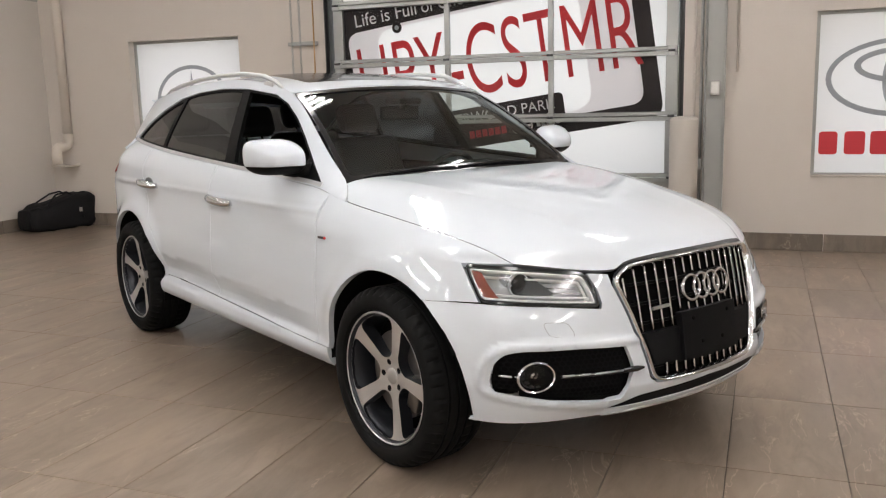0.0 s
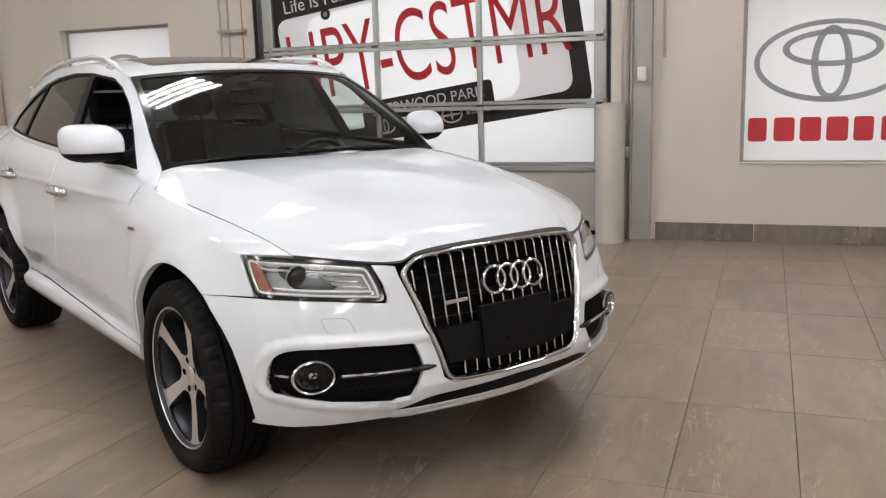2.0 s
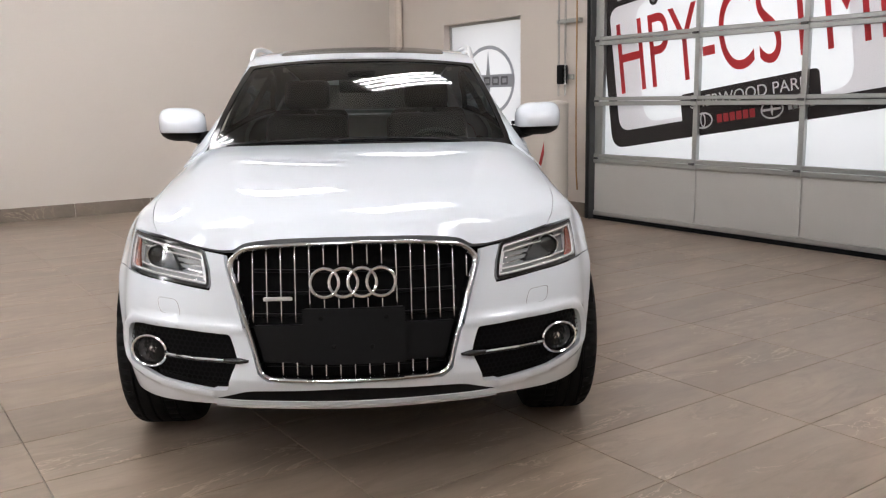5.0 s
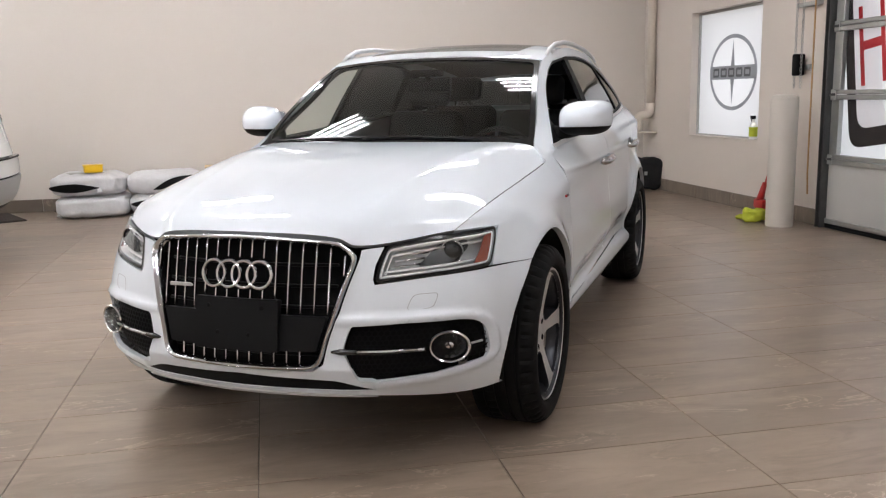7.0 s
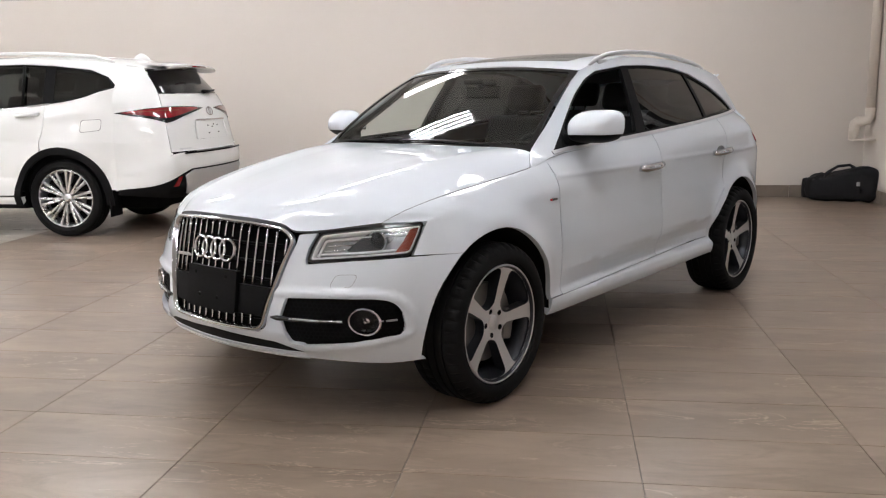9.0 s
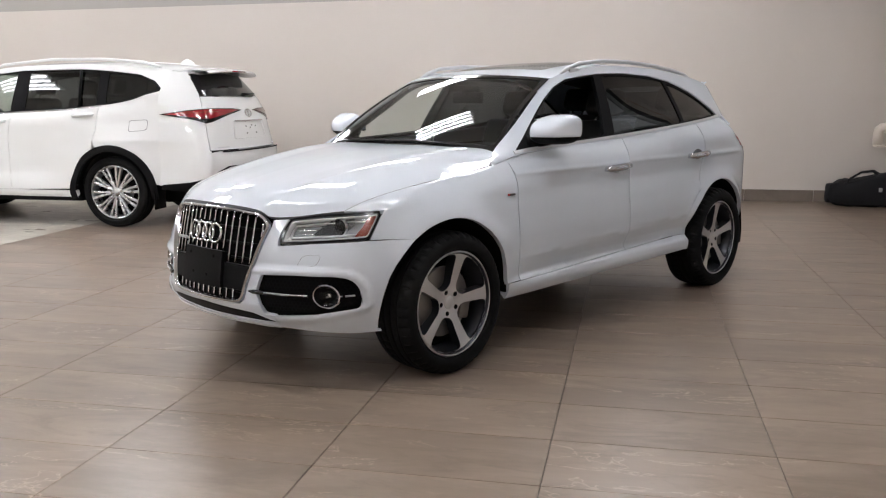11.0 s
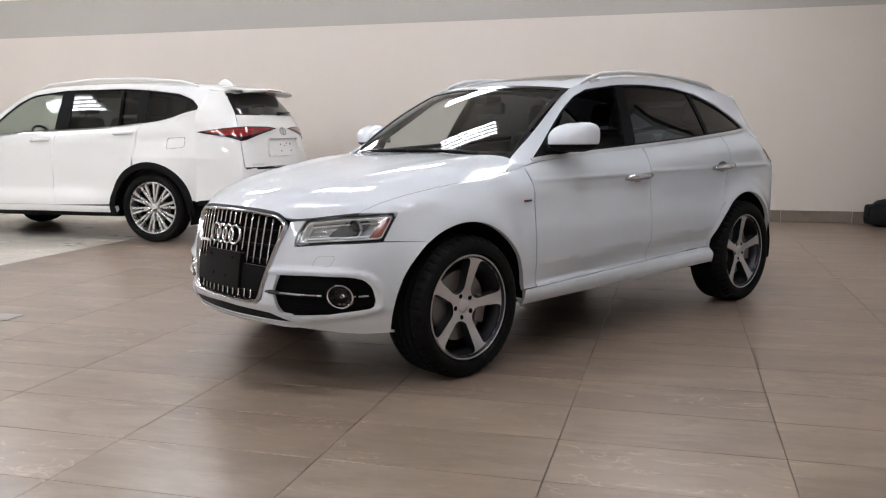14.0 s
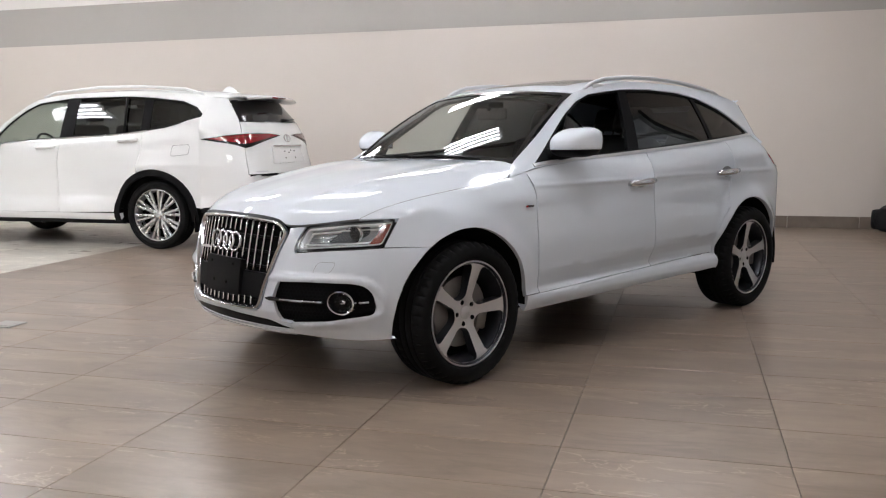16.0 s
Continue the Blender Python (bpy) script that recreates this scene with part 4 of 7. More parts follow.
ridge_path = [(0.33, 0.567), (0.40, 0.568), (0.55, 0.573), (0.712, 0.571), (0.770, 0.559), (0.801, 0.512), (0.807, 0.436), (0.793, 0.396), (0.648, 0.364), (0.47, 0.342)]
for _ in range(3):
    ridge_path = ridge_path[:1] + [((a[0] * k + b[0] * (4 - k)) / 4, (a[1] * k + b[1] * (4 - k)) / 4) for a, b in zip(ridge_path, ridge_path[1:]) for k in (3, 1)] + ridge_path[-1:]
ridge_path = on_nose(ridge_path)


def bumper_fn(g, z):
    """The nose with a raised lip round each fog lamp opening and a crease above it."""
    x, y, z = skin(g, z)
    x2, y2, _ = skin(np.abs(g) + 2e-3, z)
    s = np.where(g < 0, -1, 1)
    tx, ty = x2 - x, y2 - np.abs(y)
    ll = np.hypot(tx, ty) + 1e-9
    p = np.stack([np.abs(g), z], 1)
    path = np.array(ridge_path)
    a, ab = path[:-1], np.diff(path, axis=0)
    px, pz = p[:, 0:1] - a[:, 0], p[:, 1:2] - a[:, 1]
    t = np.clip((px * ab[:, 0] + pz * ab[:, 1]) / (ab**2).sum(1), 0, 1)
    d = np.sqrt(((px - t * ab[:, 0]) ** 2 + (pz - t * ab[:, 1]) ** 2).min(1))
    lift = 0.013 * np.clip(1 - np.sqrt(d**2 + 0.002**2) / 0.026, 0, 1) ** 1.4
    return x + lift * ty / ll, y - s * lift * tx / ll, z


slot = rounded([(math.copysign(GY(abs(y), z), y), z) for y, z in SLOT], 0.02, 3)
# front bumper, one piece from arch to arch
seam = 0.70
xs = math.sqrt(ARCH**2 - (seam - AXLE_Z) ** 2)
under_z = curve([0.0, 0.3, 0.5, 0.62, 0.72], [0.312, 0.309, 0.301, 0.292, 0.283])
half = on_nose([(y, float(under_z(y))) for y in np.linspace(0.0, 0.72, 13)])
half += [(GX(0.40, 0.285), 0.285)] + on_side(arch_line(0, -8, math.degrees(math.asin((seam - AXLE_Z) / ARCH)), ARCH + 0.002))
half += [(GY(0.783, 0.708), 0.708)]
half += on_nose([(0.62, 0.697), (0.462, 0.682), (0.455, 0.70), (0.459, 0.745), (0.478, 0.800), (0.44, 0.797), (0.413, 0.793)])
half += on_nose([(0.409, 0.762), (0.359, 0.595), (0.309, 0.426), (0.275, 0.400), (0.0, 0.396)])
bumper_outline = half[:-1] + [half[-1]] + mirrored(half[1:-1])
sheet("front_bumper", bumper_fn, bumper_outline, [fog_loop, mirrored(fog_loop), slot], 0.013, 0.02, PAINT, car, rim=PAINT, crease=[ridge_path, [(-a, b) for a, b in ridge_path]])
# dark backing behind its openings
sheet("bumper_backing", skin, half[:13] + on_nose([(0.76, 0.58), (0.40, 0.60), (0.0, 0.60)]) + mirrored(half[1:13] + on_nose([(0.76, 0.58), (0.40, 0.60)])), [], 0.03, 0.0, M_BLACK, car, inset=0.055)
sheet("lower_intake", skin, slot, [], 0.03, 0.0, M_BLACK, car, "black lower intake", inset=0.004)
# bright lip under the nose
lip = on_nose([(y, float(under_z(y)) - 0.002) for y in np.linspace(0.0, 0.46, 10)])
low = on_nose([(y, float(under_z(y)) - 0.003 - 0.009 * (1 - (y / 0.46) ** 2)) for y in np.linspace(0.46, 0.0, 10)])
sheet("skid_lip", skin, lip + low + mirrored(low[:-1]) + mirrored(lip[1:]), [], 0.02, 0.012, M_RAIL, car, "silver lower lip", inset=-0.004)

# hood: across w (0 middle, 1 at the joint with the fender), along v (0 front, 1 rear)
ny = [0.0, 0.1, 0.2, 0.3, 0.345, 0.385, 0.42, 0.484, 0.55, 0.60, 0.668, 0.72]
front_z = curve(ny, [0.849, 0.848, 0.845, 0.836, 0.826, 0.804, 0.802, 0.807, 0.817, 0.826, 0.836, 0.84])
front_soft = curve([0, 0.2, 0.45, 0.6, 0.668, 0.72], [0.849, 0.845, 0.822, 0.827, 0.836, 0.84])
nose_x = curve(ny, [float(skin(np.array([GY(y, float(front_z(y)))]), np.array([float(front_z(y))]))[0][0]) for y in ny])
HOOD_Y = 0.668
joint_y = curve([0.475, 0.39, 0.20, -0.10, -0.40, -0.53], [HOOD_Y, 0.703, 0.737, 0.759, 0.772, 0.776])
rear_x = curve([0, 0.5, 0.8, 0.9, 1.0], [-0.468, -0.485, -0.508, -0.518, REAR])


def hood_line(v):
    """Where the crease of the raised middle runs."""
    return 0.50 + 0.24 * np.clip(v, 0, 1)


def hood_fn(u, v):
    w_ = np.abs(u)
    yf = np.clip(w_, 0, 1.05) * HOOD_Y
    joint_x = FRONT + (REAR - FRONT) * v
    x = nose_x(yf) * (1 - v) + rear_x(w_) * v
    y = u * joint_y(joint_x)
    zc, drop = 0.862 + 0.218 * rise(v), 0.862 + 0.218 * rise(v) - belt(joint_x)
    crown = 0.022 - 0.018 * np.clip(v, 0, 1)
    k, width = 0.78 + 0.10 * v, 0.05
    soft = np.log1p(np.exp((w_ - k) / width)) / np.log1p(np.exp((1 - k) / width))
    z = zc - crown * w_**2 - (drop - crown) * soft
    z0 = 0.862 - 0.022 * w_**2 - 0.004 * np.log1p(np.exp((w_ - 0.78) / width)) / np.log1p(np.exp(0.22 / width))
    broad = front_soft(yf)
    z = z + 0.007 * np.clip(1 - np.abs(w_ - hood_line(v)) / 0.22, 0, 1) ** 1.5 * np.clip(v / 0.12, 0, 1) * np.clip((1.02 - v) / 0.3, 0, 1)
    return x, y, z + (broad - z0) * np.clip(1 - v, 0, 1) ** 5 + (front_z(yf) - broad) * np.clip(1 - v, 0, 1) ** 22


# fender: the skin up to a line low on the shoulder, rounded from there to the hood's joint
shoulder = [(FRONT + (REAR - FRONT) * t, 0.350 + (REAR - 0.350) * t) for t in np.linspace(0, 1, 60)]
turn_z = curve([0.35, 0.2, 0.0, -0.3, -0.53], [0.838, 0.848, 0.862, 0.880, 0.905])
turn_g = np.array([GX(b, float(turn_z(b))) for _, b in shoulder])


def fender_fn(g, z):
    t = np.interp(g, turn_g, np.linspace(0, 1, 60))
    lim = turn_z(0.350 + (REAR - 0.350) * t)
    low = np.minimum(z, lim)
    b = np.stack(skin(g, low), 1)
    up = (b - np.stack(skin(g, low - 2e-3), 1))
    up /= np.linalg.norm(up, axis=1)[:, None] + 1e-9
    s = np.clip((z - lim) / 0.1, 0, 1.02)[:, None]
    a = np.stack(hood_fn(np.ones_like(t), t), 1)
    into = np.stack(hood_fn(np.full_like(t, 0.985), t), 1) - a
    into /= np.linalg.norm(into, axis=1)[:, None]
    steep = np.clip((t - 0.85) / 0.15, 0, 1)[:, None]
    into = into * (1 - steep) + np.array([0, -0.5, 0.86]) * steep
    span = np.linalg.norm(a - b, axis=1)[:, None] * np.clip(0.4 + t / 0.3, 0, 0.85)[:, None]
    p = (2 * s**3 - 3 * s**2 + 1) * b + (s**3 - 2 * s**2 + s) * up * span + (3 * s**2 - 2 * s**3) * a + (s**3 - s**2) * into * span
    chord = np.clip(1 - t / 0.06, 0, 1)[:, None]
    p = p * (1 - chord) + (b + (a - b) * s) * chord
    p = np.where(s > 0, p, b)
    return p[:, 0], p[:, 1], p[:, 2]


for sgn, side in ((1, "left"), (-1, "right")):
    S = (lambda f: (lambda g, z: f(g, z)))(skin) if sgn > 0 else (lambda g, z: (lambda p: (p[0], -p[1], p[2]))(skin(g, z)))
    fl = sgn < 0
    # front fender
    F = fender_fn if sgn > 0 else (lambda g, z: (lambda p: (p[0], -p[1], p[2]))(fender_fn(g, z)))
    fend = on_side([(-0.528 + GAP, 0.390), (-0.528 + GAP, 0.90)])
    fend += [(float(gt), float(turn_z(b)) + 0.0992) for gt, (_, b) in zip(turn_g[::-1], shoulder[::-1])]
    fend += [(float(turn_g[0]), 0.838), (GY(0.784, 0.80), 0.80), (GY(0.786, 0.713), 0.713)]
    arch = on_side(arch_line(0, math.degrees(math.asin((seam - AXLE_Z) / ARCH)) + 0.6, 175))
    fend += arch
    sheet("front_fender", F, fend, [], 0.017, 0.025, PAINT, car, flip=fl)
    part("fender_badge", boxed(-0.500, -0.458, sgn * 0.857 - 0.004, sgn * 0.857 + 0.004, 0.842, 0.852, 0.002), M_DARKSTEEL, car)
    part("fender_badge_tip", boxed(-0.455, -0.444, sgn * 0.857 - 0.004, sgn * 0.857 + 0.004, 0.842, 0.852, 0.002), M_BADGE_RED, car)
    # doors
    zt = lambda x: float(belt(x)) + 0.004
    zs = lambda x: 0.387 + 0.022 * (-x - 0.5)
    edge = lambda x0, x1: [on_side([(x, float(crease_z(x))) for x in np.linspace(x0, x1, 12)])]
    d1 = on_side([(-0.528 - GAP, zs(-0.53)), (-0.528 - GAP, zt(-0.53))] + [(x, zt(x)) for x in np.linspace(-0.58, -1.57, 14)] + [(-1.595 + GAP, zt(-1.595)), (-1.612 + GAP, 0.9), (-1.612 + GAP, zs(-1.61))])
    door = sheet("front_door", S, d1, [], 0.018, 0.02, PAINT, car, flip=fl, crease=edge(-0.56, -1.59))
    d2 = on_side([(-1.612 - GAP, zs(-1.61)), (-1.612 - GAP, 0.9), (-1.595 - GAP, zt(-1.6))] + [(x, zt(x)) for x in np.linspace(-1.66, -2.52, 14)] + [(-2.56, zt(-2.56)), (-2.58, 1.0), (-2.50, 0.80)] + arch_line(-WB, 52, 20, ARCH + 0.05, 8) + [(-2.330, zs(-2.33))])
    door2 = sheet("rear_door", S, d2, [], 0.018, 0.02, PAINT, car, flip=fl, crease=edge(-1.64, -2.28))
    # quarter panel
    q = on_side([(-2.352, 0.31)] + [(-2.334, zs(-2.33))] + arch_line(-WB, 19, 51, ARCH + 0.046, 8) + [(-2.505, 0.80), (-2.585, 1.0), (-2.566, zt(-2.566))] + [(x, zt(x)) for x in np.linspace(-2.65, -3.10, 8)] + [(-3.16, 1.195), (-3.3, 1.172)]) + [(GX(-3.3) + 0.12, 1.165), (GX(-3.3) + 0.30, 0.40)]
    q += [(GX(-3.28), 0.33)] + on_side(arch_line(-WB, 186, -8, ARCH, 40))
    sheet("rear_quarter", S, q, [], 0.022, 0.025, PAINT, car, flip=fl)
    # sill
    sl = on_side([(-0.428, 0.300), (-0.430, 0.383), (-2.334, 0.4235), (-2.352, 0.325)])
    sheet("sill", S, sl, [], 0.022, 0.05, PAINT, car, flip=fl)
    # door handles
    for x, z, d in ((-1.47, 0.928, door), (-2.47, 0.955, door2)):
        yb = sgn * float(skin(np.array([GX(x)]), np.array([z]))[1][0])
        if sgn < 0:
            yb = -abs(yb)
        bm = tube(bmesh.new(), [(x + 0.125, yb - sgn * 0.012, z - 0.004), (x + 0.105, yb + sgn * 0.022, z - 0.002), (x + 0.04, yb + sgn * 0.036, z + 0.002), (x - 0.04, yb + sgn * 0.036, z + 0.006), (x - 0.10, yb + sgn * 0.024, z + 0.008), (x - 0.12, yb - sgn * 0.012, z + 0.008)], [0.014, 0.020, 0.022, 0.022, 0.020, 0.014], 12)
        part("door_handle", bm, M_CHROME, d, "chrome grab handle")
        # no hollow behind the grip: a grey dish carries the bowl's shade as colour
        part("handle_bowl_shade", lathe(bmesh.new(), [(0.0015, 0.0005), (0.002, 0.040), (0.0045, 0.048), (0.0035, 0.054), (0.0, 0.057)], 28, "y"), M_JOINT, d).matrix_local = Matrix.Translation((x, yb - sgn * 0.001, z + 0.005)) @ Matrix.Diagonal((1.15, sgn, 0.62, 1))
    # lamp washer cover outline
    wl_ = rounded(on_nose([(0.560, 0.596), (0.640, 0.600), (0.652, 0.648), (0.577, 0.646)]), 0.018, 3)
    wi_ = rounded(on_nose([(0.5615, 0.5972), (0.6388, 0.6011), (0.6507, 0.6468), (0.5783, 0.6448)]), 0.0165, 3)
    sheet("washer_cover_joint", S, wl_, [wi_], 0.01, 0.002, M_JOINT, car, flip=fl, inset=-0.0006)

# roof and upper body
roof_edge = curve([-0.40, -0.46, -0.52, -0.62, -0.8, -1.0, -1.15, -1.4, -1.8, -2.3, -2.8, -3.1, -3.3], [1.003, 1.043, 1.076, 1.134, 1.240, 1.364, 1.453, 1.510, 1.540, 1.531, 1.490, 1.447, 1.395])
roof_half = curve([-0.40, -0.52, -0.66, -1.15, -1.6, -2.6, -3.3], [0.768, 0.700, 0.675, 0.588, 0.592, 0.577, 0.53])


def upper(x, z):
    """Side of the cabin between belt and roof edge."""
    zb, zr = belt(x), roof_edge(x)
    yb = side_y(x, zb)
    t = np.clip((z - zb) / np.maximum(zr - zb, 0.02), -0.2, 1.2)
    return x, yb - (yb - roof_half(x)) * np.sign(t) * np.abs(t) ** 1.2, z


GLASS_TOP = [(-0.62, 1.066), (-0.72, 1.128), (-0.84, 1.208), (-1.04, 1.343), (-1.14, 1.405), (-1.27, 1.452), (-1.58, 1.487), (-1.89, 1.496), (-2.20, 1.484), (-2.45, 1.450), (-2.68, 1.383), (-2.90, 1.280), (-3.04, 1.202)]
opening = GLASS_TOP + [(x, float(belt(x)) + 0.014) for x in np.linspace(-3.02, -0.61, 17)]
opening = opening[::-1]
shell = [(x, float(belt(x)) + (0.0 if x > -0.53 else 0.003)) for x in np.linspace(-0.408, -3.12, 32)] + [(x, float(roof_edge(x))) for x in np.linspace(-3.12, -0.408, 42)]


def strip_window(x0f, x0t, x1f, x1t, lo=0.02, hi=0.012):
    """Outline of one side pane between slanted fore and aft edges (bottom x, top x)."""
    top = curve([p[0] for p in GLASS_TOP][::-1], [p[1] for p in GLASS_TOP][::-1])
    bot = [(x, float(belt(x)) + 0.014 + lo) for x in np.linspace(x0f, x1f, 10)]
    up = [(x, float(top(x)) - hi) for x in np.linspace(x1t, x0t, 14)]
    return bot + up


for sgn in (1, -1):
    U = (lambda x, z: upper(x, z)) if sgn > 0 else (lambda x, z: (lambda p: (p[0], -p[1], p[2]))(upper(x, z)))
    fl = sgn > 0
    sheet("cabin_side", U, shell, [opening], 0.022, 0.012, PAINT, car, flip=fl)
    trim = [(-0.47, float(belt(-0.47)) + 0.008), (-0.60, float(belt(-0.60)) + 0.004)] + GLASS_TOP[:5] + [(x, float(roof_edge(x)) - 0.006) for x in np.linspace(GLASS_TOP[4][0], -0.47, 14)]
    sheet("pillar_trim", U, trim, [], 0.03, 0.0, M_CLOTH, car, "dark inner pillar cover", flip=fl, inset=0.017)
    panes = [strip_window(-0.80, -0.80, -1.43, -1.55), strip_window(-1.54, -1.63, -2.37, -2.36), strip_window(-2.41, -2.40, -2.97, -2.95, hi=0.02)]
    panes = [rounded(p, 0.012, 2) for p in panes]
    sheet("window_seal", U, opening, panes, 0.03, 0.02, M_BLACK, car, "black window surround", flip=fl, inset=0.008)
    for p in panes[1:]:
        sheet("side_window", U, p, [], 0.03, 0.0, M_TINT2, car, "dark tinted pane", flip=fl, inset=0.014)
    strip = [(x, float(belt(x)) + 0.009) for x in np.linspace(-0.60, -3.04, 22)] + [(x, float(belt(x)) + 0.024) for x in np.linspace(-3.04, -0.60, 22)]
    sheet("belt_trim", U, strip, [], 0.03, 0.006, M_RAIL, car, "satin aluminium belt moulding", flip=fl, inset=-0.004)
    # roof rail
    rail = [(-1.25, 1.480), (-1.32, 1.513), (-1.44, 1.545), (-1.68, 1.566), (-1.98, 1.568), (-2.33, 1.553), (-2.60, 1.527), (-2.76, 1.505), (-2.85, 1.482)]
    rr = part("roof_rail", tube(bmesh.new(), [(x, sgn * (float(roof_half(x)) - 0.005), z) for x, z in rail], [0.008, 0.012, 0.013, 0.013, 0.013, 0.013, 0.013, 0.012, 0.008], 14), M_RAIL, car, "satin aluminium roof rail")
    for x, z in ((-1.38, 1.522), (-2.70, 1.505)):
        part("rail_foot", boxed(x - 0.05, x + 0.05, sgn * (float(roof_half(x)) - 0.005) - 0.012, sgn * (float(roof_half(x)) - 0.005) + 0.012, z - 0.04, z - 0.004, 0.006), M_RAIL, rr)

roof_mid = curve([-1.12, -1.4, -1.8, -2.3, -2.8, -3.1, -3.3], [1.484, 1.543, 1.580, 1.579, 1.545, 1.496, 1.448])


def roof_fn(u, v):
    """u across (-1 to 1), v the length."""
    y = u * roof_half(v)
    return v, y, roof_mid(v) + (roof_edge(v) - roof_mid(v)) * np.abs(u) ** 2.4


def ws_front(u):
    return -1.105 - 0.045 * u**2


roof_loop = [(u, float(ws_front(u)) - 0.004) for u in np.linspace(1, -1, 14)] + [(-1, -3.10), (-0.97, -3.18), (-0.86, -3.28), (-0.5, -3.32), (0.5, -3.32), (0.86, -3.28), (0.97, -3.18), (1, -3.10)]
sun = rounded([(-0.74, -1.28), (0.74, -1.28), (0.74, -2.62), (-0.74, -2.62)], 0.06, 4)
sheet("roof", roof_fn, roof_loop, [sun], 0.045, 0.02, PAINT, car, flip=True)
sheet("sunroof", roof_fn, rounded([(-0.735, -1.283), (0.735, -1.283), (0.735, -2.617), (-0.735, -2.617)], 0.06, 4), [], 0.05, 0.004, M_BLACK_GLOSS, car, "dark glass sunroof panel", flip=True, inset=0.002)


# windscreen
def ws(u, v):
    bx, bz = -0.475 - 0.05 * u**2, 1.081 - 0.024 * u**2
    tx, tz = ws_front(u), 1.482 - 0.030 * np.abs(u) ** 2.4
    k = 4 * v * (1 - v)
    return bx + (tx - bx) * v + 0.022 * k, u * (0.697 + (0.575 - 0.697) * v), bz + (tz - bz) * v + 0.022 * k


ws_loop = [(-1, 0), (1, 0), (1, 1), (-1, 1)]
ws_in = rounded([(-0.965, 0.055), (0.965, 0.055), (0.955, 0.955), (-0.955, 0.955)], 0.05, 4)
w = sheet("windshield", ws, ws_in, [], 0.06, 0.0, M_WINDSHIELD, car, "clear laminated windscreen", inset=0.004)
sheet("windshield_border", ws, ws_loop, [ws_in], 0.06, 0.006, M_BLACK_GLOSS, w, "black ceramic border")
part("sensor_housing", boxed(-1.12, -0.98, -0.07, 0.07, 1.385, 1.42, 0.012, m=None), M_BLACK, w)

# hood
HV = (FRONT + 0.402) / (FRONT - REAR)
hood_loop = [(u_, 0.004) for u_ in np.linspace(-0.9968, 0.9968, 60)] + [(0.9968, HV - 0.012), (0.993, HV), (0.895, 0.998), (-0.895, 0.998), (-0.993, HV), (-0.9968, HV - 0.012)]
sheet("hood", hood_fn, hood_loop, [], 0.022, 0.02, PAINT, car, rim=M_JOINT, crease=[[(s_ * hood_line(v), v) for v in np.linspace(0.03, 0.97, 20)] for s_ in (1, -1)])
part("hood_underside", boxed(-0.4, 0.45, -0.62, 0.62, 0.70, 0.80, 0.02), M_LINER, car)
# cowl and wipers
cow = bmesh.new()
box(cow, -0.66, -0.47, -0.66, 0.66, 0.99, 1.03, 0.01)
part("cowl", cow, M_BLACK, car)
for y0, y1 in ((0.46, -0.10), (-0.12, -0.60)):
    pts = []
    for k in range(9):
        u = (y0 + (y1 - y0) * k / 8) / 0.69
        p = ws(np.array([u]), np.array([0.022 + 0.010 * math.sin(k / 8 * math.pi)]))
        pts.append((float(p[0][0]) + 0.004, float(p[1][0]), float(p[2][0]) + 0.004))
    wp = part("wiper", tube(bmesh.new(), pts, 0.004, 6), M_BLACK, car)
    part("wiper_arm", tube(bmesh.new(), [(pts[0][0] + 0.0, pts[0][1] + 0.03, pts[0][2] - 0.012), pts[2], pts[4]], [0.007, 0.006, 0.005], 8), M_BLACK, wp)

# tail, hardly seen
full = float(skin.g[-1])


def tail_fn(u, v):
    """u across (metres from the middle), v height."""
    return skin(full - np.abs(u), v)[0], np.where(u < 0, -1, 1) * np.abs(skin(full - np.abs(u), v)[1]), v


wmax = full - (GX(-3.3) + 0.12)
sheet("tailgate", tail_fn, [(-wmax, 0.36), (wmax, 0.36), (wmax, 1.17), (-wmax, 1.17)], [], 0.05, 0.02, PAINT, car, flip=True)


def flank(x, z):
    return np.where(z < belt(x), side_y(np.full_like(z, x), z), upper(np.full_like(z, x), z)[1])


rear_mid = curve([1.05, 1.15, 1.3, 1.42, 1.5], [-3.52, -3.465, -3.425, -3.39, -3.36])
rear_wide = curve([1.05, 1.17, 1.3, 1.42, 1.5], [0.77, 0.70, 0.63, 0.565, 0.52])
rear_top = Rear(flank, [-2.98, -3.12], rear_mid, rear_wide)
glass_loop = rounded([(-0.60, 1.20), (0.60, 1.20), (0.56, 1.395), (-0.56, 1.395)], 0.04, 3)
sheet("rear_window", rear_top, glass_loop, [], 0.05, 0.0, M_TINT2, car, "dark tinted rear window", flip=True)
sheet("rear_pillar", rear_top, [(-1.0, 1.150), (1.0, 1.150), (1.0, 1.460), (0.75, 1.432), (0.5, 1.414), (0.3, 1.432), (0.0, 1.440), (-0.3, 1.432), (-0.5, 1.414), (-0.75, 1.432), (-1.0, 1.460)], [glass_loop], 0.03, 0.02, PAINT, car, flip=True)
for sgn in (1, -1):
    TL = (lambda g, z: skin(g, z)) if sgn > 0 else (lambda g, z: (lambda p: (p[0], -p[1], p[2]))(skin(g, z)))
    g0 = GX(-3.3)
    sheet("tail_lamp", TL, rounded([(g0 - 0.03, 0.99), (g0 + 0.32, 0.93), (g0 + 0.36, 1.05), (g0 + 0.10, 1.10), (g0 + 0.0, 1.06)], 0.02, 3), [], 0.03, 0.01, M_RED, car, "red tail lamp", flip=sgn < 0, inset=-0.006)
